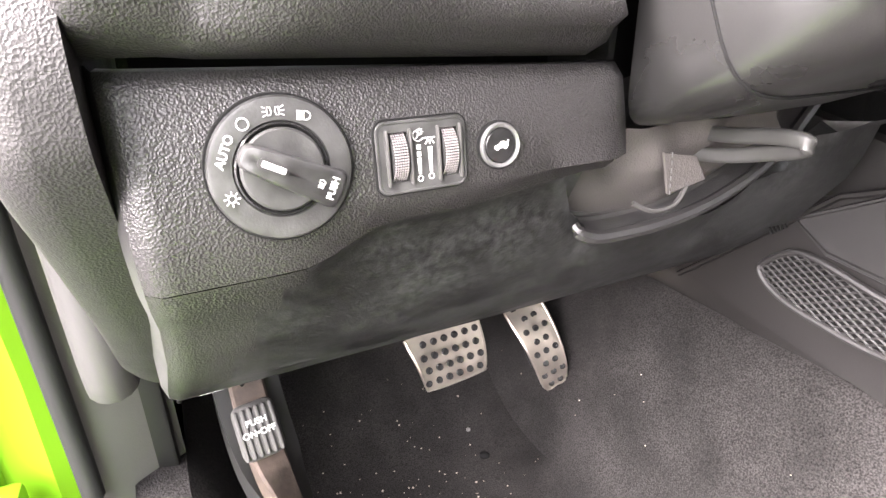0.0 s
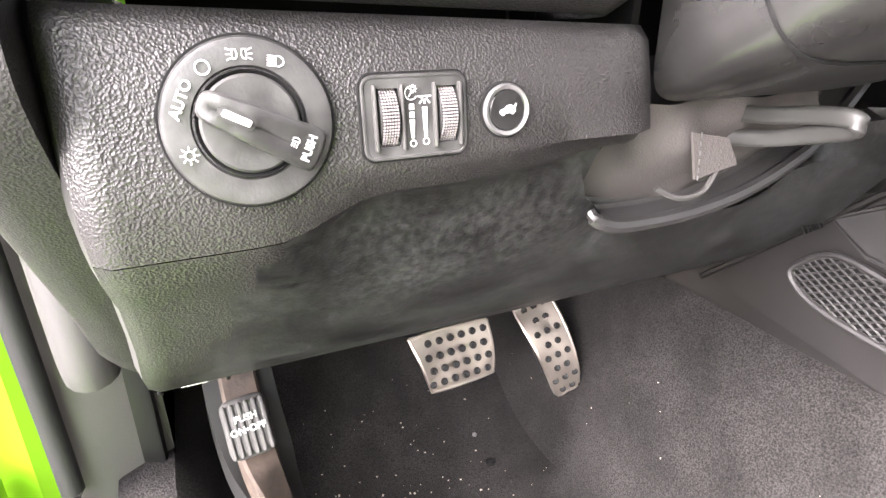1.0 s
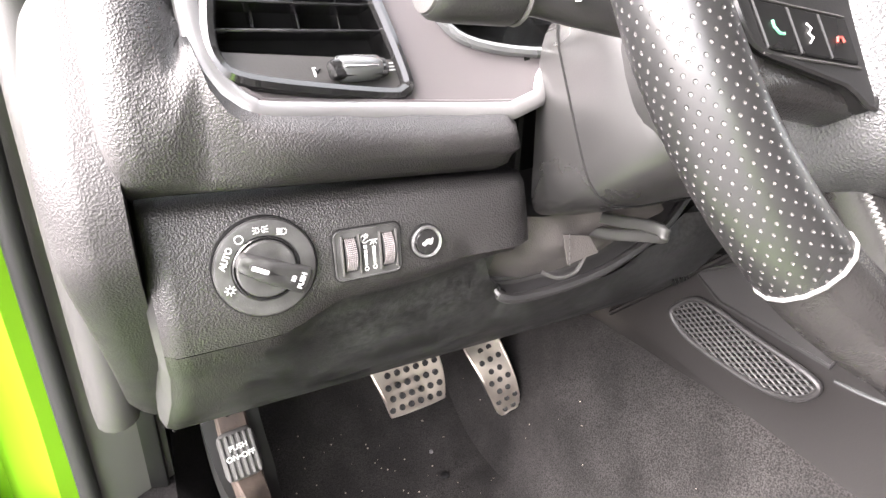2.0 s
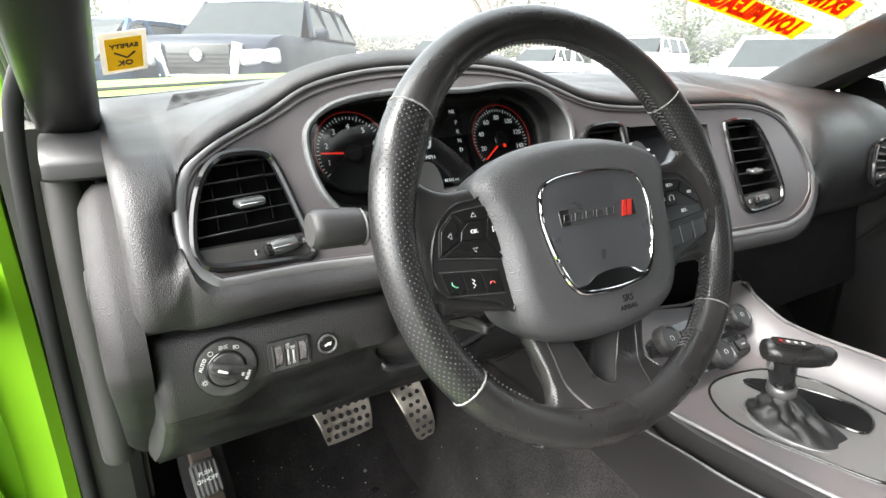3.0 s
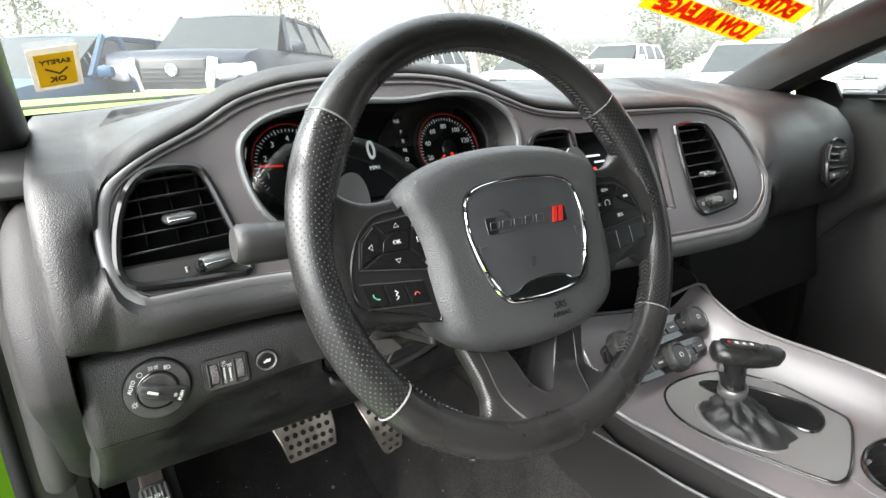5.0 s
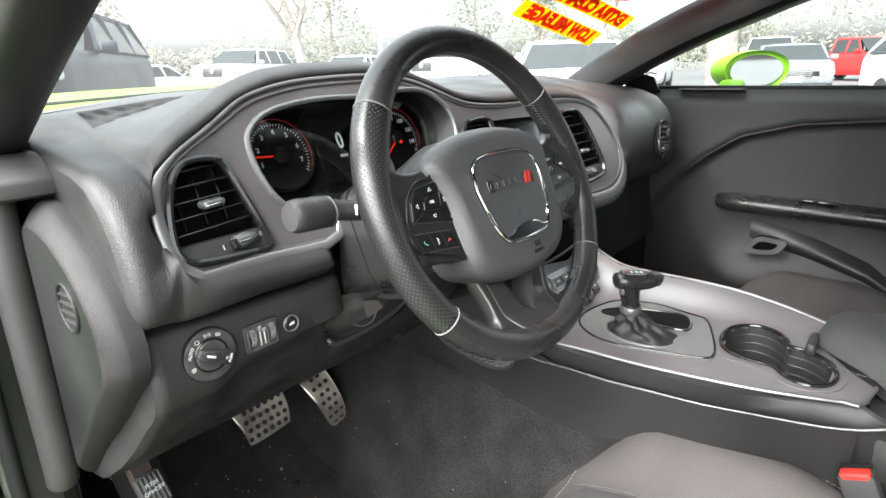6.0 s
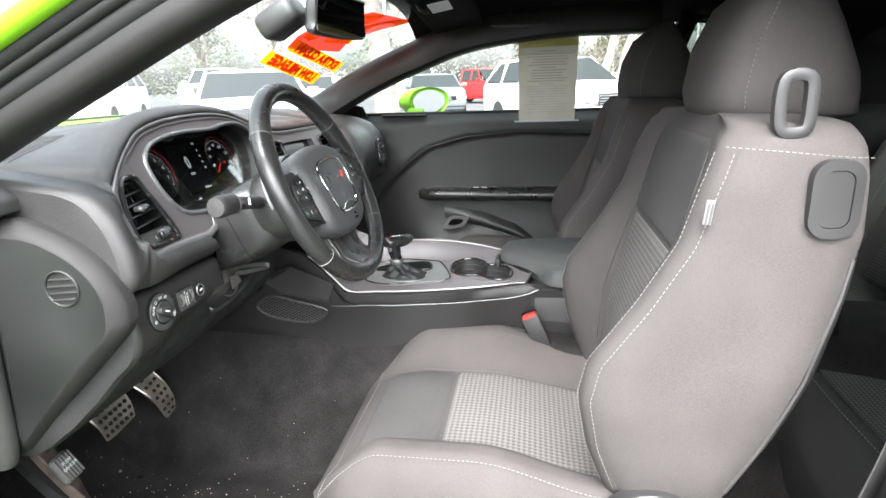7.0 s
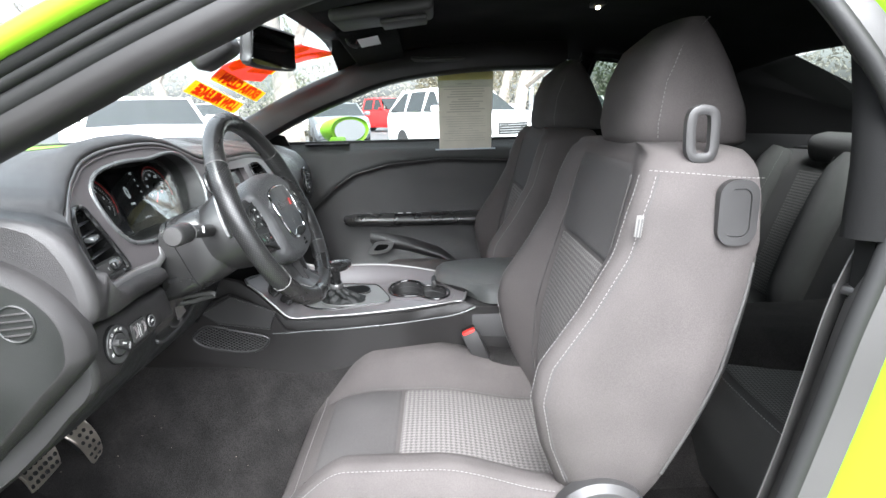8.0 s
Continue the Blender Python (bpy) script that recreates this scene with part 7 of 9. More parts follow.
def shifter():
    s = thing("gear_shifter", (-0.03, -0.05, 0.665), "black T-handle gear shifter with a wrinkled leather gaiter", "gear shifter")
    g = part("gate_plate", plate(GATE, (), lambda u, v, w: (u, v, top_z(u, v) + 0.0035 + w), 0.004), M_GATE, s, "grey gate plate", smooth=40)
    part("gate_edge", sweep([Vector((u, v, top_z(u, v) + 0.0035)) for u, v in GATE], 0.0016, True, 8), M_GLOSS, g, "gloss black edge")
    slot = smooth2([(-0.040, 0.022), (-0.018, 0.014), (0.004, -0.024), (0.016, -0.076), (0.006, -0.098), (-0.018, -0.108), (-0.036, -0.100), (-0.036, -0.040)], 4)
    part("slot", plate(slot, (), lambda u, v, w: (u, v, top_z(u, v) + 0.0052 + w), 0.002), M_DARK, g)
    part("slot_edge", sweep([Vector((u, v, top_z(u, v) + 0.0052)) for u, v in slot], 0.0018, True, 6), M_GLOSS, g)
    rings = []
    tipp = Vector((-0.077, -0.037, 0.708))
    foot = Vector((-0.068, -0.055, 0.672))
    for i in range(19):
        t = i / 18
        c = foot.lerp(tipp, t ** 1.1)
        keep = (1 - t) ** 1.35
        row = []
        for k in range(56):
            a = 2 * math.pi * k / 56
            fold = (0.0046 * math.sin(5 * a + 5 * t) + 0.0032 * math.sin(9 * a - 8 * t) + 0.0012 * math.sin(17 * a + 13 * t)) * math.sin(math.pi * min(1.0, 0.06 + t)) ** 0.8
            row.append(c + Vector(((0.0235 * keep + 0.0135 + fold) * math.cos(a), (0.041 * keep + 0.0135 + fold) * math.sin(a), 0)))
        rings.append(row)
    g2 = [foot + Vector((0.039 * math.cos(a), 0.0565 * math.sin(a), -0.001)) for a in [2 * math.pi * k / 40 for k in range(40)]]
    part("gaiter_ring", sweep(g2, 0.0028, True, 6), M_GATE, s, "raised ring round the gaiter foot", smooth=60)
    part("gaiter", loft(rings), M_CAP, s, "wrinkled black leather gaiter", smooth=60)
    part("collar", lathe([(0.0140, 0), (0.0155, 0.002), (0.0155, 0.010), (0.0140, 0.012)], Matrix.Translation(tipp) @ pose(0, 0, -0.002, 6, -8, 0), 24), M_SILVER, s, "satin silver collar")
    stem = spline([tipp + Vector((0, 0, 0.008)), tipp + Vector((-0.001, 0.002, 0.022)), tipp + Vector((-0.002, 0.004, 0.040))], 6)
    part("stem", sweep(stem, [0.013 + 0.0045 * abs(k / 12 - 0.25) for k in range(len(stem))], sides=14), M_GLOSS, s, "gloss black stem", smooth=60)
    hm = Matrix.Translation(tipp + Vector((0.002, 0.002, 0.046))) @ pose(0, 0, 0, 4, 6, -38)
    rings = []
    for u, w, h, dz in ((-0.028, 0.007, 0.006, 0.001), (-0.025, 0.013, 0.011, 0.001), (-0.012, 0.017, 0.014, 0.0), (0.006, 0.018, 0.014, 0.0), (0.024, 0.016, 0.013, 0.001), (0.042, 0.012, 0.011, 0.003), (0.048, 0.006, 0.006, 0.005)):
        rings.append([hm @ Vector((u, w * math.cos(a), dz + h * math.sin(a))) for a in [2 * math.pi * k / 16 for k in range(16)]])
    h = part("handle", loft(rings), M_WHEEL, s, "black T-shaped handle", smooth=60)
    part("handle_top", plate(smooth2([(-0.018, -0.008), (0.010, -0.009), (0.022, -0.005), (0.022, 0.005), (0.010, 0.009), (-0.018, 0.008)], 3), (), lambda u, v, w: hm @ Vector((u, v, 0.0140 - 8 * v * v + w)), 0.002), M_GLOSS, h, "gloss black top inlay")
    for k in range(4):
        part("gear_mark", box((0.003, 0.004, 0.0005), hm @ pose(-0.012 + 0.008 * k, 0.0, 0.0144)), M_WHITE if k else M_RED, h, smooth=0)
    part("release_button", box((0.012, 0.010, 0.012), hm @ pose(-0.014, -0.006, -0.014), 0.004), M_SILVER, h, "silver release button")


shifter()

# ---- seats ----


def houndstooth(name, light, dark):
    """Small woven broken check, at about 11 mm, on the seat inserts."""
    m = material(name, dark, 0.9, bump=0.5, size=1300, spec=0.15)
    n, l = m.node_tree.nodes, m.node_tree.links
    b = n["Principled BSDF"]
    uv = n.new("ShaderNodeUVMap")
    sep = n.new("ShaderNodeSeparateXYZ")
    l.new(uv.outputs[0], sep.inputs[0])

    def calc(op, a, c=None):
        q = n.new("ShaderNodeMath")
        q.operation = op
        for i, v in enumerate((a, c)):
            if v is None:
                continue
            if isinstance(v, (int, float)):
                q.inputs[i].default_value = v
            else:
                l.new(v, q.inputs[i])
        return q.outputs[0]
    x, y = calc("MULTIPLY", sep.outputs[0], 1 / 0.0088), calc("MULTIPLY", sep.outputs[1], 1 / 0.0088)
    fx, fy = calc("FRACT", x), calc("FRACT", y)
    a, c = calc("LESS_THAN", fx, 0.5), calc("LESS_THAN", fy, 0.5)
    diag = calc("LESS_THAN", calc("FRACT", calc("MULTIPLY", calc("ADD", x, y), 2.0)), 0.5)
    both = calc("MULTIPLY", a, c)
    one = calc("SUBTRACT", calc("ADD", a, c), calc("MULTIPLY", both, 2.0))
    fac = calc("ADD", both, calc("MULTIPLY", one, diag))
    mix = n.new("ShaderNodeMix")
    mix.data_type = "RGBA"
    mix.inputs["A"].default_value, mix.inputs["B"].default_value = (*light, 1), (*dark, 1)
    l.new(fac, mix.inputs["Factor"])
    l.new(mix.outputs["Result"], b.inputs["Base Color"])
    return m


M_CHECK = houndstooth("woven_check_fabric", (0.138, 0.129, 0.125), (0.070, 0.066, 0.064))
# same check as in front, both tones darkened for the rear's shade
M_CHECK_REAR = houndstooth("shaded_woven_check_fabric", (0.092, 0.092, 0.089), (0.034, 0.034, 0.033))


def uv_by(ob, f):
    """Lays a flat measure, in metres, on a mesh for its weave."""
    me = ob.data
    layer = me.uv_layers.new(name="UVMap")
    for lp in me.loops:
        layer.data[lp.index].uv = f(me.vertices[lp.vertex_index].co)


BACK_B = [(0.52, -0.455), (0.568, -0.436), (0.624, -0.415), (0.695, -0.402), (0.746, -0.413), (0.826, -0.468), (0.903, -0.512), (0.969, -0.532), (1.02, -0.552), (1.05, -0.585)]
BACK_C = [(0.50, -0.480), (0.60, -0.478), (0.70, -0.490), (0.80, -0.512), (0.90, -0.537), (0.97, -0.553), (1.02, -0.566), (1.05, -0.590)]
BACK_R = [(0.50, -0.565), (0.571, -0.595), (0.65, -0.632), (0.745, -0.667), (0.85, -0.690), (0.92, -0.700), (1.01, -0.698), (1.05, -0.685)]
BACK_W = [(0.50, 0.215), (0.57, 0.243), (0.70, 0.252), (0.82, 0.252), (0.92, 0.250), (0.98, 0.244), (1.02, 0.228), (1.05, 0.185)]


def front_seat(cx, s):
    """Bucket seat: cx its middle, s the side of its door (-1 or 1)."""
    far = s > 0
    seat = thing("front_seat", (cx, -0.30, 0.30), "grey cloth bucket seat with woven check inserts and pale stitching", "seat", "front seats")

    def back_front(u, z):
        """Front face of the back at u (-1 to 1) and height z."""
        w = interp(z, BACK_W)
        k = blend(0.50, 0.88, abs(u))
        y = interp(z, BACK_C) * (1 - k) + interp(z, BACK_B) * k
        y -= 0.030 * blend(0.90, 1.0, abs(u)) ** 2
        return Vector((cx + u * w, y, z))

    def back_ring(z):
        w = interp(z, BACK_W)
        front = [back_front(-1 + 2 * k / 40, z) for k in range(41)]
        yr, yf = interp(z, BACK_R), front[0].y
        side = [Vector((cx + w * 1.012, yf + (yr - yf) * t, z)) for t in (0.12, 0.4, 0.75, 0.93)]
        rear = [Vector((cx + w * t, yr - 0.012 * (1 - t * t), z)) for t in (0.93, 0.5, 0.0, -0.5, -0.93)]
        side2 = [Vector((cx - w * 1.012, yf + (yr - yf) * t, z)) for t in (0.93, 0.75, 0.4, 0.12)]
        return front + side + rear + side2
    zs = [0.50 + 0.02 * k for k in range(26)] + [1.012, 1.022, 1.030]
    rings = [back_ring(z) for z in zs]
    for q, dz in ((0.96, 0.006), (0.85, 0.011), (0.5, 0.014)):
        r = back_ring(1.03)
        c = sum(r, Vector()) / len(r)
        rings.append([Vector((c.x + (v.x - c.x) * q, c.y + (v.y - c.y) * q, 1.03 + dz)) for v in r])
    back = part("backrest", loft(rings), M_FABRIC, seat, "grey cloth backrest", smooth=60)

    def patch(name, u0, u1, z0, z1, mat, label, lift=0.0022, nu=18, nz=24):
        rows = []
        for j in range(nz + 1):
            z = z0 + (z1 - z0) * j / nz
            row = []
            for i in range(nu + 1):
                u = u0 + (u1 - u0) * i / nu
                rim = min(i, nu - i, j, nz - j)
                row.append(back_front(u, z) + Vector((0, lift if rim else -0.001, 0)))
            rows.append(row)
        ob = part(name, loft(rows, False, False), mat, back, label, smooth=60)
        uv_by(ob, lambda c: (c.x, c.z))
        return ob
    patch("centre_panel", -0.60, 0.60, 0.865, 1.015, M_FABRIC_DARK, "charcoal upper centre panel", 0.003)
    patch("check_insert", -0.56, 0.56, 0.56, 0.862, M_CHECK, "grey woven check insert", 0.003, 24, 40)
    for u in (-0.965, 0.965):
        line = [back_front(u, z) + Vector((0.0, 0.0015, 0)) for z in [0.56 + 0.01 * k for k in range(46)]]
        part("stitching", stitches(line, 0.0040, 0.0024, 0.00055), M_THREAD, back, "pale seam stitching")
        part("piping", sweep([v + Vector((0, -0.004, 0)) for v in line], 0.0022, sides=6), M_FABRIC_DARK, back)
        line = [back_front(u * 0.915, z) + Vector((0.0, 0.0012, 0)) for z in [0.56 + 0.01 * k for k in range(46)]]
        part("stitching", stitches(line, 0.0040, 0.0024, 0.00055), M_THREAD, back, "pale seam stitching")
    for u in (-0.60, 0.60):
        part("seam", sweep([back_front(u, z) + Vector((0, 0.001, 0)) for z in [0.56 + 0.02 * k for k in range(23)]], 0.0016, sides=5), M_FABRIC_DARK, back)
    w = 0.245
    edge = spline([Vector((cx + s * 0.234, interp(1.01, BACK_B) + 0.0, 1.016)), Vector((cx + s * 0.248, -0.60, 1.012)), Vector((cx + s * 0.250, -0.66, 1.006)), Vector((cx + s * 0.248, -0.692, 1.004))], 6)
    part("shoulder_stitching", stitches(edge, 0.0040, 0.0024, 0.00055), M_THREAD, back, "pale seam stitching")
    line = [Vector((cx + s * (interp(z, BACK_W) * 1.006 + 0.001), interp(z, BACK_R) + 0.012, z)) for z in [0.58 + 0.015 * k for k in range(22)]]
    part("rear_piping", sweep(line, 0.0028, sides=6), M_GREYTRIM, back)
    shell = []
    for z in [0.56 + 0.02 * k for k in range(18)]:
        ww, yr = interp(z, BACK_W) * 1.004, interp(z, BACK_R)
        shell.append([Vector((cx + ww * math.cos(a), yr + 0.014 - (0.040 + 0.02 * math.sin((z - 0.56) * 9)) * math.sin(a), z)) for a in [math.pi * k / 12 for k in range(13)]])
    part("back_shell", loft(shell, False, False), M_PLASTIC, seat, "black seat back cover", smooth=60)

    # cushion
    def top(x, y):
        u = abs(x - cx) / 0.25
        k = blend(0.50, 0.80, u)
        along = blend(-0.02, -0.14, y)
        zc = 0.505 + 0.022 * along - 0.030 * blend(-0.25, -0.46, y)
        zb = 0.520 + 0.072 * blend(-0.01, -0.13, y) - 0.045 * blend(-0.26, -0.46, y)
        z = zc * (1 - k) + zb * k
        z -= 0.050 * blend(0.90, 1.03, u) ** 1.5
        return z - 0.045 * (max(0.0, y + 0.07) / 0.07) ** 2
    rows = []
    for j in range(30):
        y = 0.0 - 0.52 * j / 29
        wid = 0.252 - 0.085 * (max(0.0, y + 0.13) / 0.13) ** 2.2
        rows.append([Vector((cx - wid, y, 0.42))] + [Vector((cx + wid * t, y, top(cx + wid * t, y))) for t in [-1 + 2 * k / 40 for k in range(41)]] + [Vector((cx + wid, y, 0.42))])
    f = rows[0]
    rows = [[Vector((v.x, 0.002, 0.42)) for v in f], [Vector((cx + (v.x - cx) * 0.99, 0.008, 0.445 + (v.z - 0.445) * 0.5)) for v in f]] + rows
    cush = part("cushion", loft(rows, False, False), M_FABRIC, seat, "grey cloth seat cushion", smooth=60)

    def flat(name, u0, u1, y0, y1, mat, label):
        grid = []
        for j in range(25):
            y = y0 + (y1 - y0) * j / 24
            grid.append([Vector((cx + (u0 + (u1 - u0) * i / 20) * 0.25, y, top(cx + (u0 + (u1 - u0) * i / 20) * 0.25, y) + (0.0025 if 0 < i < 20 and 0 < j < 24 else -0.001))) for i in range(21)])
        ob = part(name, loft(grid, False, False), mat, cush, label, smooth=60)
        uv_by(ob, lambda c: (c.x, c.y))
        return ob
    flat("check_insert", -0.52, 0.52, -0.195, -0.47, M_CHECK, "grey woven check insert")
    flat("front_panel", -0.52, 0.52, -0.050, -0.193, M_FABRIC_DARK, "charcoal front panel")
    for u in (-0.935, 0.935):
        line = [Vector((cx + u * 0.25, y, top(cx + u * 0.25, y) + 0.001)) for y in [-0.03 - 0.01 * k for k in range(42)]]
        part("stitching", stitches(line, 0.0040, 0.0024, 0.00055), M_THREAD, cush, "pale seam stitching")
    front = [Vector((cx + u * 0.25, -0.022 - 0.01 * u * u, top(cx + u * 0.25, -0.022 - 0.01 * u * u) + 0.001)) for u in [-0.93 + 0.031 * k for k in range(61)]]
    part("front_stitching", stitches(front, 0.0040, 0.0024, 0.00055), M_THREAD, cush, "pale seam stitching")
    for u in (-0.53, 0.53):
        line = [Vector((cx + u * 0.25, y, top(cx + u * 0.25, y) + 0.0005)) for y in [-0.04 - 0.02 * k for k in range(22)]]
        part("seam", sweep(line, 0.0014, sides=5), M_FABRIC_DARK, cush)
    part("cushion_base", box((0.47, 0.48, 0.10), pose(cx, -0.26, 0.385), 0.02), M_PLASTIC, seat)
    part("side_shield", box((0.028, 0.46, 0.075), pose(cx + s * 0.258, -0.28, 0.445), 0.010), M_PLASTIC, seat, "black plastic side shield")
    part("recliner_cover", lathe([(0.075, -0.012), (0.075, 0.008), (0.066, 0.018), (0.030, 0.022), (0.0005, 0.022)], Matrix.Translation((cx + s * 0.250, -0.500, 0.500)) @ pose(0, 0, 0, 90, 0, 90 * s), 36), M_PLASTIC, seat, "round black recliner cover")
    part("recliner_lever", box((0.012, 0.16, 0.022), pose(cx + s * 0.276, -0.44, 0.470), 0.005), M_PLASTIC, seat)
    for dx in (-0.18, 0.18):
        part("seat_rail", box((0.04, 0.50, 0.04), pose(cx + dx, -0.26, 0.32), 0.004), M_DARK, seat)

    # head restraint
    def head_ring(z):
        t = (z - 1.035) / (1.222 - 1.035)
        yf = interp(t, [(0, -0.575), (0.15, -0.566), (0.5, -0.576), (0.8, -0.602), (1, -0.650)])
        yr = interp(t, [(0, -0.760), (0.3, -0.750), (0.6, -0.725), (0.85, -0.700), (1, -0.682)])
        wd = interp(t, [(0, 0.108), (0.2, 0.120), (0.6, 0.116), (0.85, 0.104), (1, 0.078)])
        out = []
        for k in range(40):
            a = 2 * math.pi * k / 40
            c, q = math.cos(a), math.sin(a)
            p = 2 / 4.0
            out.append(Vector((cx + wd * abs(c) ** p * (1 if c > 0 else -1), (yf + yr) / 2 + (yf - yr) / 2 * abs(q) ** p * (1 if q > 0 else -1), z)))
        return out
    zs = [1.035, 1.040, 1.05, 1.07, 1.09, 1.11, 1.13, 1.15, 1.17, 1.185, 1.20, 1.210, 1.218, 1.222]
    rings = [head_ring(z) for z in zs]
    rings[0] = [Vector((cx + (v.x - cx) * 0.92, -0.68 + (v.y + 0.68) * 0.94, v.z)) for v in rings[0]]
    r = rings[-1]
    c = sum(r, Vector()) / len(r)
    rings.append([c + (v - c) * 0.6 + Vector((0, 0, 0.003)) for v in r])
    # the far restraint takes the darker cloth, shade put into its colour
    hr = part("head_restraint", loft(rings), M_FABRIC_DARK if far else M_FABRIC, seat, "grey cloth head restraint", smooth=60)
    for q in (-1, 1):
        line = []
        for z in zs[2:]:
            t = (z - 1.035) / 0.187
            wd = interp(t, [(0, 0.108), (0.2, 0.120), (0.6, 0.116), (0.85, 0.104), (1, 0.078)])
            yf = interp(t, [(0, -0.575), (0.15, -0.566), (0.5, -0.576), (0.8, -0.602), (1, -0.650)])
            line.append(Vector((cx + q * (wd * 0.985 + 0.0005), yf - 0.034, z)))
        part("head_stitching", stitches(line, 0.0040, 0.0024, 0.00055), M_THREAD, hr, "pale seam stitching")
    for dx in (-0.045, 0.045):
        part("post", lathe([(0.006, 0), (0.006, 0.05)], pose(cx + dx, -0.655, 1.0), 12), M_CHROME, hr)

    # belt guide and easy-entry handle on the door side
    gm = Matrix.Translation((cx + s * 0.222, -0.617, 1.060))
    loop = [gm @ Vector((0.0, v * 0.0155, u * 0.86)) for u, v in [(q[1], q[0]) for q in smooth2([(-0.9, -0.030), (-1.0, 0.0), (-0.9, 0.026), (-0.4, 0.034), (0.4, 0.034), (0.9, 0.026), (1.0, 0.0), (0.8, -0.030), (0.0, -0.036)], 4)]]
    part("belt_guide", sweep(loop, 0.0060, True, 8, profile=[(1.0, -0.9), (1.0, 0.9), (0.5, 1.1), (-0.5, 1.1), (-1.0, 0.9), (-1.0, -0.9), (-0.5, -1.1), (0.5, -1.1)], up=(1, 0, 0)), M_PLASTIC, seat, "black plastic belt guide loop", smooth=50)
    em = Matrix.Translation((cx + s * 0.2545, -0.655, 0.962)) @ pose(0, 0, 0, 90, 0, 90 * s)
    eh = part("easy_entry_handle", plate(rounded(0.050, 0.084, 0.020, 6), (rounded(0.031, 0.062, 0.012, 6),), lambda u, v, w: em @ Vector((u, v, 0.006 + w)), 0.012), M_PLASTIC, seat, "black easy-entry handle", smooth=50)
    part("handle_pad", plate(rounded(0.030, 0.060, 0.011, 6), (), lambda u, v, w: em @ Vector((u, v, 0.0042 + w)), 0.010), M_PLASTIC, eh, smooth=50)
    tg = part("fabric_tag", box((0.002, 0.009, 0.028), pose(cx + s * 0.2535, -0.532, 0.947, 6, 0, 0), 0.0005, 1), M_THREAD, seat, "small pale cloth tag with unreadable print")
    for k in range(2):
        part("tag_bar", box((0.0008, 0.002, 0.024), pose(cx + s * 0.2552, -0.530 - 0.004 * k, 0.945, 6, 0, 0)), M_THREAD_DARK, tg, smooth=0)
    # belt buckle beside the console
    bk = thing("seat_belt_buckle", (cx - s * 0.247, -0.330, 0.47), "black belt buckle with a red button beside the seat", "belt buckle", "belt buckles")
    bm_ = Matrix.Translation((cx - s * 0.205, -0.352, 0.590)) @ pose(0, 0, 0, -24, 0, 0)
    part("buckle_body", box((0.022, 0.036, 0.078), bm_, 0.005), M_PLASTIC, bk)
    part("buckle_slot", box((0.004, 0.030, 0.004), bm_ @ pose(0.009, 0, 0.0415)), M_DARK, bk)
    part("red_button", box((0.015, 0.029, 0.010), bm_ @ pose(-0.003, 0.000, 0.037), 0.003), M_RED, bk, "red release button")
    part("buckle_stalk", sweep([bm_ @ Vector((0, 0, -0.03)), bm_ @ Vector((0, -0.01, -0.08)), bm_ @ Vector((0, 0.0, -0.13))], 0.010, sides=8), M_PLASTIC, bk)


front_seat(-0.37, -1)
front_seat(0.37, 1)


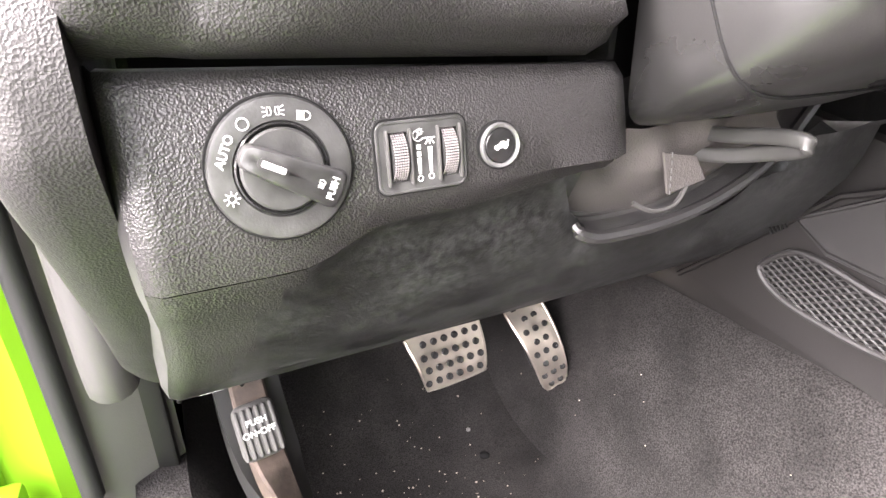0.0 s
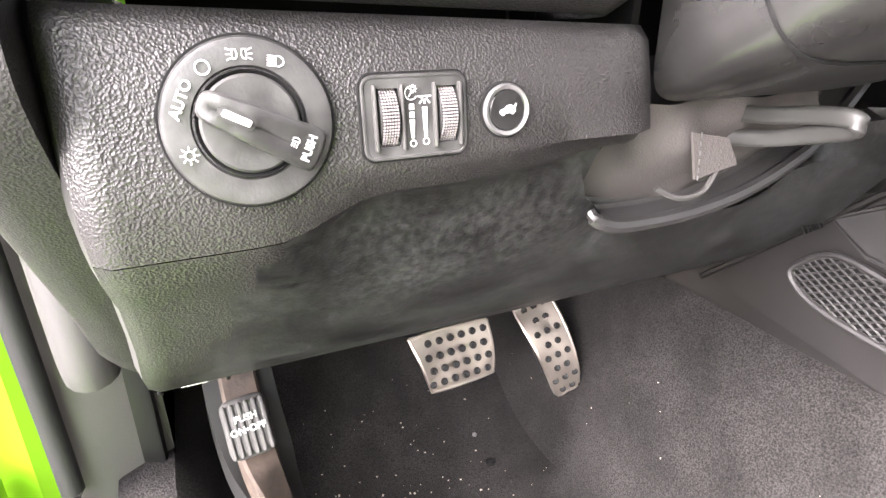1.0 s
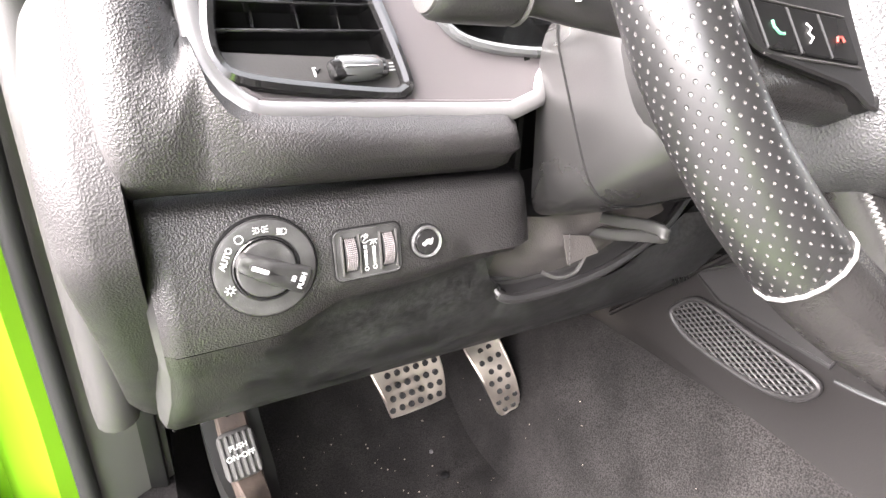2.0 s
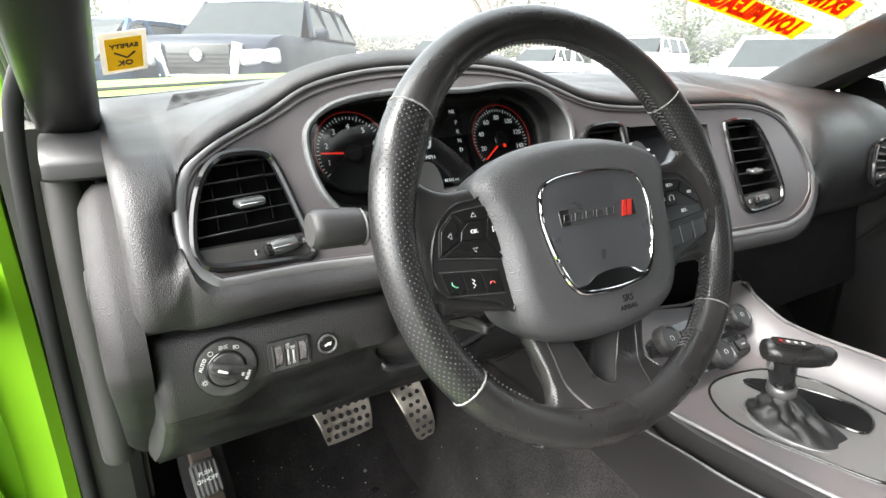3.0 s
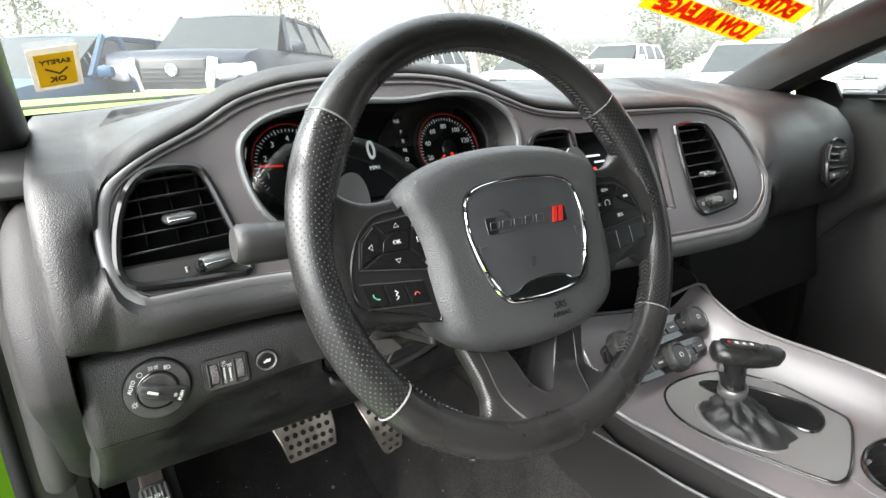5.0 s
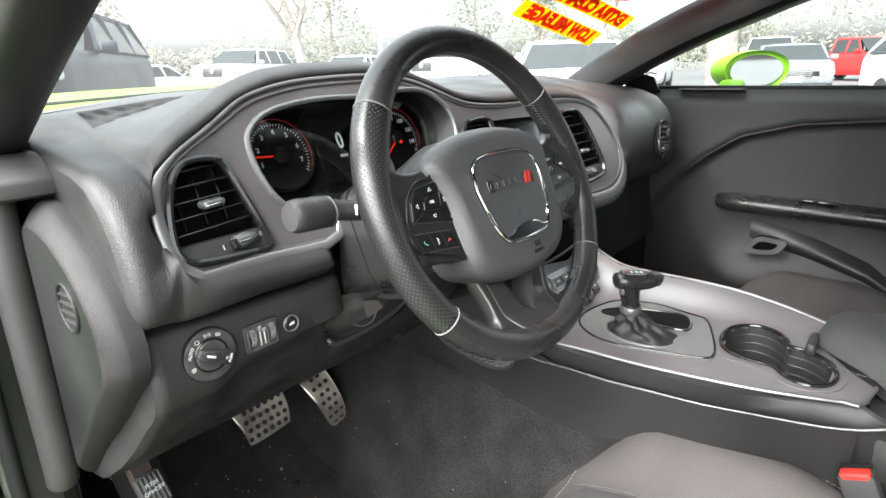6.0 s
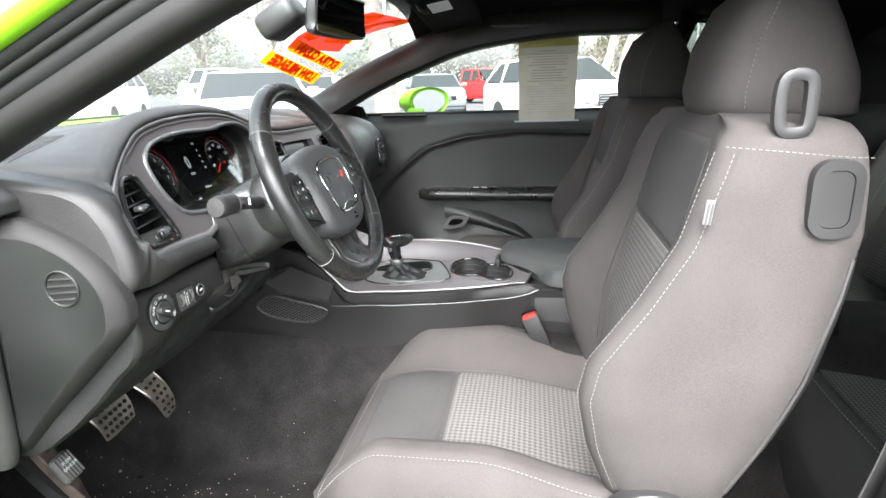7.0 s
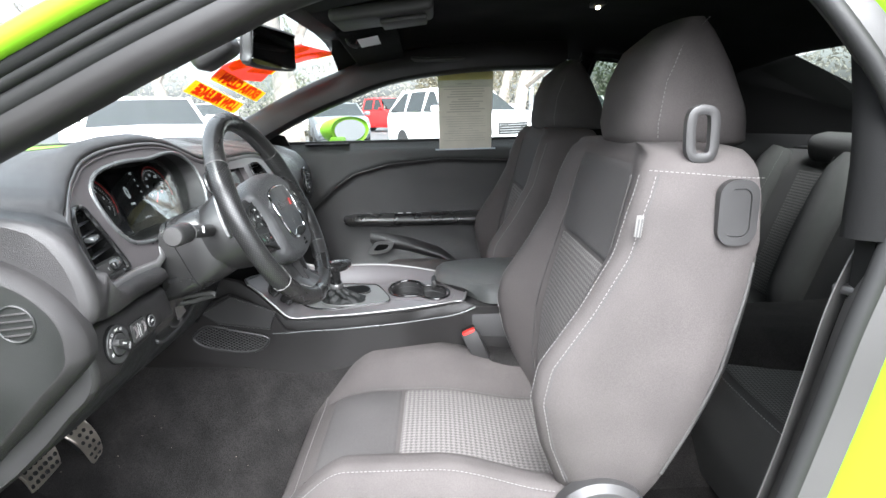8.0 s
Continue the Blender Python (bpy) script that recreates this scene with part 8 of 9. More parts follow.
def rear_seat():
    seat = thing("rear_bench", (0, -1.15, 0.32), "cloth rear bench with woven check inserts, its colours darkened for shade", "seat")
    for sx in (-1, 1):
        cx = sx * 0.36
        rows = []
        for j in range(16):
            y = -0.82 - 0.54 * j / 15
            rows.append([Vector((cx + 0.29 * t, y, 0.520 + 0.035 * abs(t) ** 3 - 0.06 * blend(-0.86, -0.82, y) - 0.03 * (j / 15) - 0.05 * max(0, abs(t) - 0.92) / 0.08)) for t in [-1 + k / 8 for k in range(17)]])
        rows = [[Vector((v.x, -0.830, 0.32)) for v in rows[0]], [Vector((v.x, -0.815, 0.42)) for v in rows[0]]] + rows
        cu = part("rear_cushion", loft(rows, False, False), M_FABRIC_REAR, seat, "rear cushion in shade-darkened cloth", smooth=60)
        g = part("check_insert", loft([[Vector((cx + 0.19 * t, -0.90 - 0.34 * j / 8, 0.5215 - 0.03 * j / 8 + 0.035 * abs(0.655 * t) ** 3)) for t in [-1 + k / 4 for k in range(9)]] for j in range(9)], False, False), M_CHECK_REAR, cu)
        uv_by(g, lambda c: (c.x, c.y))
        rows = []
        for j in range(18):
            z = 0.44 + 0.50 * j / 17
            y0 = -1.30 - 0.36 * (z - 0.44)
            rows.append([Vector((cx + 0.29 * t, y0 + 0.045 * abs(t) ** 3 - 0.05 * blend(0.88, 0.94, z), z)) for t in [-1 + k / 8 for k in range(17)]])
        rb = part("rear_backrest", loft(rows, False, False), M_FABRIC_REAR, seat, "rear backrest in shade-darkened cloth", smooth=60)
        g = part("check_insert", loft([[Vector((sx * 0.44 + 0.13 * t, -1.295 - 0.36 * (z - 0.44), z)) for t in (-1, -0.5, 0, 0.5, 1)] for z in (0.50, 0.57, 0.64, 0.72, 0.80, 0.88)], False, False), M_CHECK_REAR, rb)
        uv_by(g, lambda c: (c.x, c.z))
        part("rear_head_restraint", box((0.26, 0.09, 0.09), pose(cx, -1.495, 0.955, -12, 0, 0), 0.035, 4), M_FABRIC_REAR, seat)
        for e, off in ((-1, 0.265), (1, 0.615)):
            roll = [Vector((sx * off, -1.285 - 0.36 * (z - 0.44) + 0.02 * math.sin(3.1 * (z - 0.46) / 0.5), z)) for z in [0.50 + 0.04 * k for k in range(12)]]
            part("back_bolster", sweep(roll, [0.040] + [0.055] * 9 + [0.050, 0.034], sides=14), M_FABRIC_REAR, seat, "padded bolster in shade-darkened cloth", smooth=60)
            part("bolster_seam", stitches([v + Vector((-e * sx * 0.050, 0.026, 0)) for v in roll], 0.005, 0.004, 0.0008), M_THREAD_DARK, seat)
        front = [Vector((cx + 0.19 * t, -0.875, 0.5225 + 0.035 * abs(0.655 * t) ** 3)) for t in [-1 + k / 10 for k in range(21)]]
        part("cushion_seam", stitches(front, 0.005, 0.004, 0.0008), M_THREAD, cu)
    part("parcel_shelf", box((1.3, 0.40, 0.03), pose(0, -1.72, 0.93), 0.005), M_DARK, seat)
    part("rear_panel", box((1.36, 0.03, 0.9), pose(0, -1.92, 0.55)), M_DARK, seat)


rear_seat()


def seat_belt():
    b = thing("driver_seat_belt", (-0.66, -0.72, 0.40), "dark grey seat belt webbing beside the door post", "seat belt")
    path = spline([(-0.660, -0.83, 1.12), (-0.690, -0.790, 0.98), (-0.712, -0.735, 0.87), (-0.718, -0.710, 0.77), (-0.720, -0.690, 0.68), (-0.72, -0.655, 0.54), (-0.72, -0.62, 0.38)], 6)
    part("webbing", sweep(path, 1.0, profile=[(0.022, 0.0), (0.022, 0.0015), (-0.022, 0.0015), (-0.022, 0.0)], up=(0.8, 0.6, 0)), M_GREYTRIM, b, "dark grey webbing")
    part("belt_button", box((0.03, 0.03, 0.012), pose(-0.708, -0.752, 0.885, 0, 0, 30), 0.005), M_PLASTIC, b)


seat_belt()

# ---- passenger door, quarter panels, roof fittings ----
SWOOSH = [(-0.85, 0.895), (-0.48, 0.914), (-0.30, 0.923), (-0.10, 0.906), (0.026, 0.873), (0.10, 0.822), (0.177, 0.751), (0.25, 0.66), (0.31, 0.55)]


def passenger_door():
    d = thing("passenger_door", (0.76, -0.25, 0.36), "closed black passenger door with padded armrest and chrome handle", "door")

    def panel_x(y, z):
        over = blend(-0.006, 0.010, z - interp(y, SWOOSH))
        x = 0.752 - 0.022 * over + 0.010 * (z - 0.7)
        x -= 0.035 * math.exp(-((z - 0.50) / 0.07) ** 2) * blend(0.15, 0.0, y)
        return x + 0.03 * blend(0.955, 0.99, z)
    rows = []
    for i in range(76):
        y = 0.32 - 1.16 * i / 75
        rows.append([Vector((panel_x(y, z), y, z)) for z in [0.34 + 0.65 * k / 64 for k in range(65)]])
    bm = loft(rows, False, False)
    pn = part("door_panel", bm, M_LEATHER, d, "black grained door panel", smooth=60)
    pn.data.materials.append(M_DOORTOP)
    for f in pn.data.polygons:
        f.material_index = 1 if f.center.z > interp(f.center.y, SWOOSH) else 0
    st = [Vector((panel_x(y, interp(y, SWOOSH) + 0.012) - 0.001, y, interp(y, SWOOSH) + 0.004)) for y in [0.28 - 0.02 * k for k in range(52)]]
    part("panel_crease", sweep(st, 0.0028, sides=6), M_PLASTIC, pn)
    part("sill_seal", box((0.02, 1.10, 0.012), pose(0.772, -0.25, 0.992), 0.003), M_RUBBER, d, "black window seal")
    part("sill_grille", box((0.03, 0.16, 0.004), pose(0.748, 0.115, 0.987, 0, 12, 0), 0.001, 1), M_PLASTIC, d, "slim defroster outlet")
    arm = []
    for y, w, h in ((0.075, 0.006, 0.008), (0.068, 0.030, 0.016), (0.045, 0.048, 0.020), (0.0, 0.056, 0.022), (-0.2, 0.060, 0.022), (-0.45, 0.062, 0.024), (-0.80, 0.062, 0.026)):
        arm.append([Vector((0.755 - w * abs(math.cos(a)) ** 0.7 * (1 if math.cos(a) > 0 else -0.2), y, 0.708 + h * abs(math.sin(a)) ** 0.8 * (1 if math.sin(a) > 0 else -1))) for a in [2 * math.pi * k / 20 for k in range(20)]])
    ar = part("armrest", loft(arm), M_WHEEL, d, "padded black leather armrest", smooth=60)
    part("window_switch", box((0.02, 0.08, 0.004), pose(0.725, -0.16, 0.731), 0.001, 1), M_GLOSS, ar)
    for k in range(2):
        part("switch_key", box((0.010, 0.018, 0.006), pose(0.722, -0.14 - 0.03 * k, 0.733), 0.002), M_SILVER, ar)
    low = []
    for y, w, z in ((-0.02, 0.004, 0.665), (-0.08, 0.020, 0.655), (-0.16, 0.030, 0.640), (-0.28, 0.036, 0.600), (-0.38, 0.036, 0.54), (-0.45, 0.03, 0.46)):
        low.append([Vector((0.752 - w * math.sin(math.pi * k / 8), y, z - 0.06 * k / 8)) for k in range(9)])
    part("pull_recess", loft(low, False, False), M_PLASTIC, d, "curved black pull grip", smooth=60)
    ring = smooth2([(-0.016, 0.588), (-0.030, 0.612), (-0.042, 0.626), (-0.060, 0.632), (-0.100, 0.630), (-0.112, 0.624), (-0.104, 0.606), (-0.090, 0.592), (-0.070, 0.586), (-0.035, 0.582)], 4)
    hole = [(-0.064 + (u + 0.064) * 0.60, 0.608 + (v - 0.608) * 0.52) for u, v in ring]
    part("door_handle", plate(ring, (hole,), lambda u, v, w: (0.712 - 0.12 * (v - 0.608) - w, u, v), 0.009), M_SILVER, d, "chrome inner door handle", smooth=40)
    part("handle_cup", plate(ring, (), lambda u, v, w: (0.732 - w, u, v), 0.002), M_DARK, d)
    part("door_pocket", box((0.05, 0.62, 0.10), pose(0.735, -0.25, 0.42), 0.02), M_PLASTIC, d, "black door pocket")
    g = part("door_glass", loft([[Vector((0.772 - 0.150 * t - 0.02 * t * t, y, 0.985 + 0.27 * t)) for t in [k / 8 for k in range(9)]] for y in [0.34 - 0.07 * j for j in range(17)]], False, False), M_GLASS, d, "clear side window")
    g.visible_shadow = False
    sail = [(0.345, 0.985), (0.250, 0.985), (0.262, 1.022), (0.345, 1.045)]
    part("mirror_sail", plate(sail, (), lambda u, v, w: (0.752 - 0.5 * (v - 0.985) - w, u, v), 0.010), M_PLASTIC, d, "black corner panel before the window", smooth=30)
    # outside mirror
    mm = Matrix.Translation((0.93, 0.06, 1.030)) @ pose(0, 0, 0, 0, 0, -38)
    mr = part("mirror_housing", loft([[mm @ Vector((rx * math.cos(a), y, rz * math.sin(a) + 0.004 * math.cos(2 * a))) for a in [2 * math.pi * k / 28 for k in range(28)]] for y, rx, rz in ((-0.004, 0.092, 0.049), (-0.010, 0.100, 0.056), (0.02, 0.102, 0.057), (0.06, 0.094, 0.050), (0.09, 0.070, 0.036), (0.105, 0.03, 0.016))]), M_GREEN, d, "lime green outside mirror")
    part("mirror_glass", plate(circle(1.0, 28), (), lambda u, v, w: mm @ Vector((0.082 * u, -0.008 - w * 0.05, 0.041 * v)), 0.02), material("mirror_glass", (0.85, 0.87, 0.87), 0.03, metal=1.0, vary=0.0, rvary=0.01), mr, "mirror glass")
    part("mirror_foot", box((0.09, 0.06, 0.03), pose(0.81, 0.09, 0.985, 0, -18, 0), 0.010), M_GREEN, mr)
    part("outer_skin", box((0.03, 1.25, 0.60), pose(0.845, -0.24, 0.66), 0.012), M_GREEN, d)


passenger_door()


def quarter(sx):
    """Rear side walls; the passenger side has a small fixed window."""
    out = [(-0.745, 0.33), (-0.745, 1.0), (-0.795, 1.262), (-1.25, 1.24), (-1.95, 0.97), (-1.95, 0.33)]
    hole = [(-0.815, 1.04), (-0.795, 1.235), (-0.93, 1.225), (-1.02, 1.15), (-1.00, 1.06)]
    hole = smooth2(hole, 4)

    def to(u, v, w):
        return (sx * (0.735 - 0.13 * blend(0.98, 1.27, v) - 0.02 + w), u, v)
    q = part("quarter_panel", plate(out, (hole,) if sx > 0 else (), to, -0.03), M_HEADLINER, car, "black rear side trim")
    if sx > 0:
        g = part("quarter_glass", plate(hole, (), lambda u, v, w: to(u, v, w + 0.012), 0.003), M_REARGLASS, q, "small rear side window")
        g.visible_shadow = False
    part("post_trim", sweep(spline([(sx * 0.735, -0.745, 0.95), (sx * 0.722, -0.752, 1.05), (sx * 0.67, -0.77, 1.17), (sx * 0.61, -0.79, 1.262)], 5), 0.028, sides=10), M_HEADLINER, car, "black centre post trim")


quarter(1)
quarter(-1)


def driver_quarter():
    """Dark inner wall behind the driver's door post."""
    rows = [[Vector((-0.70 + 0.03 * blend(0.9, 1.0, z), y, z)) for z in [0.33 + 0.67 * k / 12 for k in range(13)]] for y in (-0.98, -1.2, -1.5, -1.95)]
    part("driver_quarter_panel", loft(rows, False, False), M_HEADLINER, car, "black rear side trim")


driver_quarter()
for sx in (-1, 1):
    part("rear_pillar", loft([[Vector((sx * x, y, z)) for x, y, z in ((0.66, -1.02, 1.25), (0.70, -1.20, 1.0))], [Vector((sx * x, y, z)) for x, y, z in ((0.40, -1.29, 1.25), (0.46, -1.93, 0.97))]], False, False), M_HEADLINER, car, "black rear pillar trim")


def mirror_inside():
    m = thing("rear_view_mirror", (0.05, 0.24, 1.27), "black rear-view mirror on the windscreen", "mirror")
    f = Matrix.Translation((0.036, 0.086, 1.242)) @ pose(0, 0, 0, 90 + 6, 0, -9)
    out = smooth2([(-0.116, -0.018), (-0.114, 0.034), (-0.098, 0.045), (0.100, 0.045), (0.112, 0.036), (0.118, -0.012), (0.108, -0.042), (-0.100, -0.044)], 4)
    part("mirror_case", loft([[f @ Vector((u * 0.86, v * 0.8, -0.030)) for u, v in out], [f @ Vector((u, v, -0.016)) for u, v in out], [f @ Vector((u, v, 0.0)) for u, v in out], [f @ Vector((u * 0.975, v * 0.93, 0.003)) for u, v in out]]), M_PLASTIC, m, "black mirror case", smooth=45)
    part("mirror_face", plate([(u * 0.95, v * 0.88) for u, v in out], (), lambda u, v, w: f @ Vector((u, v, 0.0042 + w)), 0.002), material("dark_mirror", (0.35, 0.36, 0.36), 0.03, metal=1.0, vary=0.0, rvary=0.01), m, "mirror glass")
    part("mirror_arm", sweep([f @ Vector((0, 0.01, -0.02)), Vector((0.02, 0.17, 1.252)), Vector((0.01, 0.21, 1.255))], 0.012, sides=10), M_PLASTIC, m)
    part("sensor_box", box((0.09, 0.10, 0.06), pose(-0.01, 0.205, 1.238, -30, 0, 0), 0.02, 3), M_PLASTIC, m, "black sensor cover")


mirror_inside()


def overhead_fittings():
    v = thing("sun_visor", (0.36, -0.10, 1.27), "black passenger sun visor with a small white label", "sun visor", "sun visors")
    part("visor_board", box((0.40, 0.15, 0.018), pose(0.32, -0.115, 1.276, -10, 6, 0), 0.008, 3), M_HEADLINER, v)
    part("visor_label", box((0.085, 0.050, 0.001), pose(0.15, -0.12, 1.2655, -10, 6, 0), 0.0), M_WHITE, v, "white label with unreadable print")
    part("visor_clip", sweep(spline([(0.16, -0.06, 1.285), (0.155, -0.07, 1.262), (0.17, -0.085, 1.258), (0.175, -0.09, 1.27)], 4), 0.005, sides=8), M_PLASTIC, v)
    v2 = thing("sun_visor", (-0.36, -0.10, 1.27), "black driver sun visor folded up", "sun visor", "sun visors")
    part("visor_board", box((0.40, 0.15, 0.018), pose(-0.36, -0.115, 1.285, -10, -6, 0), 0.008, 3), M_HEADLINER, v2)
    o = thing("overhead_console", (0, -0.16, 1.31), "grey overhead console with reading lamps", "lamp")
    part("console_body", box((0.16, 0.22, 0.03), pose(0.0, -0.17, 1.305, -6, 0, 0), 0.012, 3), M_GREYTRIM, o)
    part("lamp_lens", box((0.10, 0.05, 0.006), pose(0.0, -0.125, 1.289, -6, 0, 0), 0.003), M_SILVER, o, "clear reading lamp lens")
    part("console_bin", box((0.10, 0.10, 0.010), pose(0.0, -0.215, 1.288, -6, 0, 0), 0.004), M_GREYTRIM, o)
    r = thing("roof_lamp", (0.062, -0.658, 1.32), "small lit roof lamp", "lamp")
    part("lamp_base", box((0.05, 0.03, 0.012), pose(0.062, -0.658, 1.326), 0.004), M_PLASTIC, r)
    part("lamp_bulb", box((0.014, 0.008, 0.006), pose(0.062, -0.658, 1.317), 0.002), glow("warm_lamp", (1.0, 0.78, 0.45), 3.0), r, "warm glowing lens")
    h = thing("grab_handle", (0.56, -0.30, 1.25), "black folded grab handle", "handle")
    part("grip", sweep(spline([(0.575, -0.20, 1.268), (0.55, -0.22, 1.255), (0.545, -0.30, 1.252), (0.55, -0.38, 1.255), (0.575, -0.40, 1.268)], 5), 0.009, sides=8), M_PLASTIC, h)


overhead_fittings()

# ---- stickers and papers ----
M_YELLOW = let_light_through(material("yellow_sticker", (0.93, 0.55, 0.02), 0.5, vary=0.06))
M_LEMON = let_light_through(material("pale_yellow_sticker", (0.95, 0.76, 0.08), 0.5, vary=0.06), 0.8)
M_ORANGE = let_light_through(material("orange_red_print", (0.78, 0.11, 0.015), 0.5, vary=0.06))
M_REDSHEET = let_light_through(material("red_sticker", (0.60, 0.04, 0.025), 0.5, vary=0.06), 0.3)
M_PAPER = let_light_through(material("printed_paper", (0.66, 0.63, 0.56), 0.8, vary=0.05, coarse=20), 0.36)
M_PAPERTOP = let_light_through(material("yellow_paper_band", (0.78, 0.70, 0.34), 0.8, vary=0.06), 0.5)
M_INK = material("grey_ink", (0.45, 0.43, 0.39), 0.8, vary=0.1)


def on_glass(x, z, lift=0.006):
    return Vector((x, wind_y(x, z) - lift, z))


def glass_frame(a, b, c):
    """A pose from three places: middle, one to its right, one above."""
    x = (Vector(b) - Vector(a)).normalized()
    z = x.cross(Vector(c) - Vector(a)).normalized()
    y = z.cross(x)
    m = Matrix((x, y, z)).transposed().to_4x4()
    return Matrix.Translation(a) @ m


def banner(name, word, p0, p1, height, size, label, shear=0.0, field=M_YELLOW, ink=M_ORANGE):
    """A strip sticker on the windscreen's outside, read backwards from within: p0, p1 the ends of its middle line."""
    a, b = on_glass(*p0), on_glass(*p1)
    mid = (a + b) / 2
    mx, mz = (p0[0] + p1[0]) / 2, (p0[1] + p1[1]) / 2
    upv = on_glass(mx, mz + 0.02) - on_glass(mx, mz)
    m = glass_frame(mid, b, mid + upv)
    w = (b - a).length
    s = part(name, plate([(-w / 2 + shear, -height / 2), (w / 2 + shear, -height / 2), (w / 2 - shear, height / 2), (-w / 2 - shear, height / 2)], (), lambda u, v, q: m @ Vector((u, v, q)), 0.0006), field, smooth=0)
    tagged(s, label, "sticker", "windscreen stickers")
    lettering(word, size, m @ pose(0, 0, 0.0012) @ Matrix.Diagonal((0.86 * w / (0.62 * size * len(word)), 0.95, 1, 1)), ink, s, "word", mirrored=True, bold=0.0030)
    return s


banner("price_sticker", "LOW MILEAGE", (0.232, 1.177), (0.588, 1.118), 0.045, 0.050, "yellow sticker with red words seen from behind")
banner("price_sticker", "EXTRA CLEAN", (0.302, 1.209), (0.645, 1.154), 0.043, 0.047, "yellow sticker with red words seen from behind")


def year_sticker():
    """Large red sheet that follows the bend of the glass, with yellow digits, read backwards from within."""
    zs = [1.200 + 0.004 * k for k in range(21)]
    run = [0.0]
    for a, b in zip(zs, zs[1:]):
        run.append(run[-1] + (on_glass(0.43, b) - on_glass(0.43, a)).length)

    def at(u, v, lift=0.006):
        return on_glass(0.428 + u, float(np.interp(v, run, zs)), lift)
    top = run[-1]
    s = part("year_sticker", loft([[at(-0.135 + 0.27 * i / 8, top * j / 12) for i in range(9)] for j in range(13)], False, False), M_REDSHEET)
    tagged(s, "large red year sticker with yellow digits seen from behind", "sticker", "windscreen stickers")
    digits = lettering("20", top * 1.15, Matrix.Translation((0, top * 0.5, 0)), M_YELLOW, s, "digit", mirrored=True, bold=0.008)
    for v in digits.data.vertices:
        v.co = at(0.95 * v.co.x, v.co.y, 0.010)


year_sticker()


def safety_sticker():
    a, b = on_glass(-0.668, 1.065, 0.008), on_glass(-0.632, 1.071, 0.008)
    m = glass_frame((a + b) / 2, b, (a + b) / 2 + on_glass(-0.65, 1.10) - on_glass(-0.65, 1.07))
    s = part("safety_sticker", plate(rounded(0.046, 0.062, 0.001, 2), (), lambda u, v, q: m @ Vector((u, v, q)), 0.0006), M_PAPER, smooth=0)
    tagged(s, "square yellow and white inspection sticker on the windscreen", "sticker", "windscreen stickers")
    part("yellow_field", plate(rounded(0.036, 0.048, 0.001, 2), (), lambda u, v, q: m @ Vector((u, v - 0.001, q + 0.001)), 0.0006), M_LEMON, s, smooth=0)
    lettering("SAFETY", 0.0085, m @ pose(0, 0.012, 0.0018), M_PLASTIC, s, "word", mirrored=True, bold=0.0002)
    lettering("OK", 0.0105, m @ pose(0, -0.014, 0.0018), M_PLASTIC, s, "word", mirrored=True, bold=0.0003)
    part("tick", sweep([m @ Vector(q) for q in ((0.010, 0.002, 0.0016), (0.002, -0.006, 0.0016), (-0.010, 0.003, 0.0016))], 0.0011, sides=5), M_PLASTIC, s)


safety_sticker()


def window_paper():
    """Printed guide hung on the passenger window in a clear holder."""
    m = glass_frame((0.684, -0.383, 1.102), (0.684, -0.50, 1.102), (0.634, -0.383, 1.242))
    p = part("window_guide", plate(rounded(0.186, 0.300, 0.002, 2), (), lambda u, v, q: m @ Vector((u, v, q)), 0.001), M_PAPER, smooth=0)
    tagged(p, "pale printed sheet with a yellow head on the window", "paper")
    part("yellow_head", plate(rounded(0.184, 0.050, 0.002, 2, 0, 0.123), (), lambda u, v, q: m @ Vector((u, v, q + 0.001)), 0.0005), M_PAPERTOP, p, smooth=0)
    rng = random.Random(8)
    for k in range(24):
        v = 0.085 - 0.0088 * k
        w = rng.uniform(0.10, 0.15) if k % 6 else 0.05
        part("print_line", box((w, 0.0030 if k < 12 else 0.0014, 0.0004), m @ pose(rng.uniform(-0.008, 0.008), v, 0.0014)), M_INK, p, smooth=0)
    part("clear_strip", box((0.215, 0.010, 0.002), m @ pose(0, -0.153, 0.001), 0.0005, 1), material("milky_plastic", (0.55, 0.60, 0.66), 0.3), p, "milky plastic holder strip")


window_paper()

# ---- outside: parked vehicles, trees, posts ----
M_TYRE = material("tyre_rubber", (0.02, 0.02, 0.02), 0.8, bump=0.3, size=80)
M_RIM = material("alloy_rim", (0.55, 0.55, 0.56), 0.35, metal=0.9)
M_WINDOW = material("dark_car_window", (0.024, 0.028, 0.029), 0.16, vary=0.1, spec=0.10, rvary=0.02)
M_LAMPGLASS = material("lamp_glass", (0.40, 0.41, 0.43), 0.15, vary=0.05)
M_TAIL = material("tail_lamp_red", (0.45, 0.02, 0.02), 0.2)
PAINTS = {}


def paint(name, color):
    if name not in PAINTS:
        PAINTS[name] = material(name + "_paint", color, 0.42, vary=0.06, coarse=1.5, rvary=0.04, spec=0.25)
    return PAINTS[name]


SHAPES = {
    # length, width, height of roof, bonnet end, screen foot, roof start, roof end, tail, belt height, bonnet height
    "suv": (5.2, 2.00, 1.98, 0.0, 1.45, 2.15, 4.65, 5.10, 1.38, 1.38),
    "crossover": (4.5, 1.84, 1.62, 0.0, 1.15, 1.95, 3.75, 4.40, 1.06, 1.00),
    "sedan": (4.7, 1.82, 1.45, 0.0, 1.30, 2.10, 3.45, 4.25, 0.98, 0.92),
    "pickup": (5.5, 1.95, 1.85, 0.0, 1.45, 2.05, 3.30, 3.45, 1.18, 1.15),
}


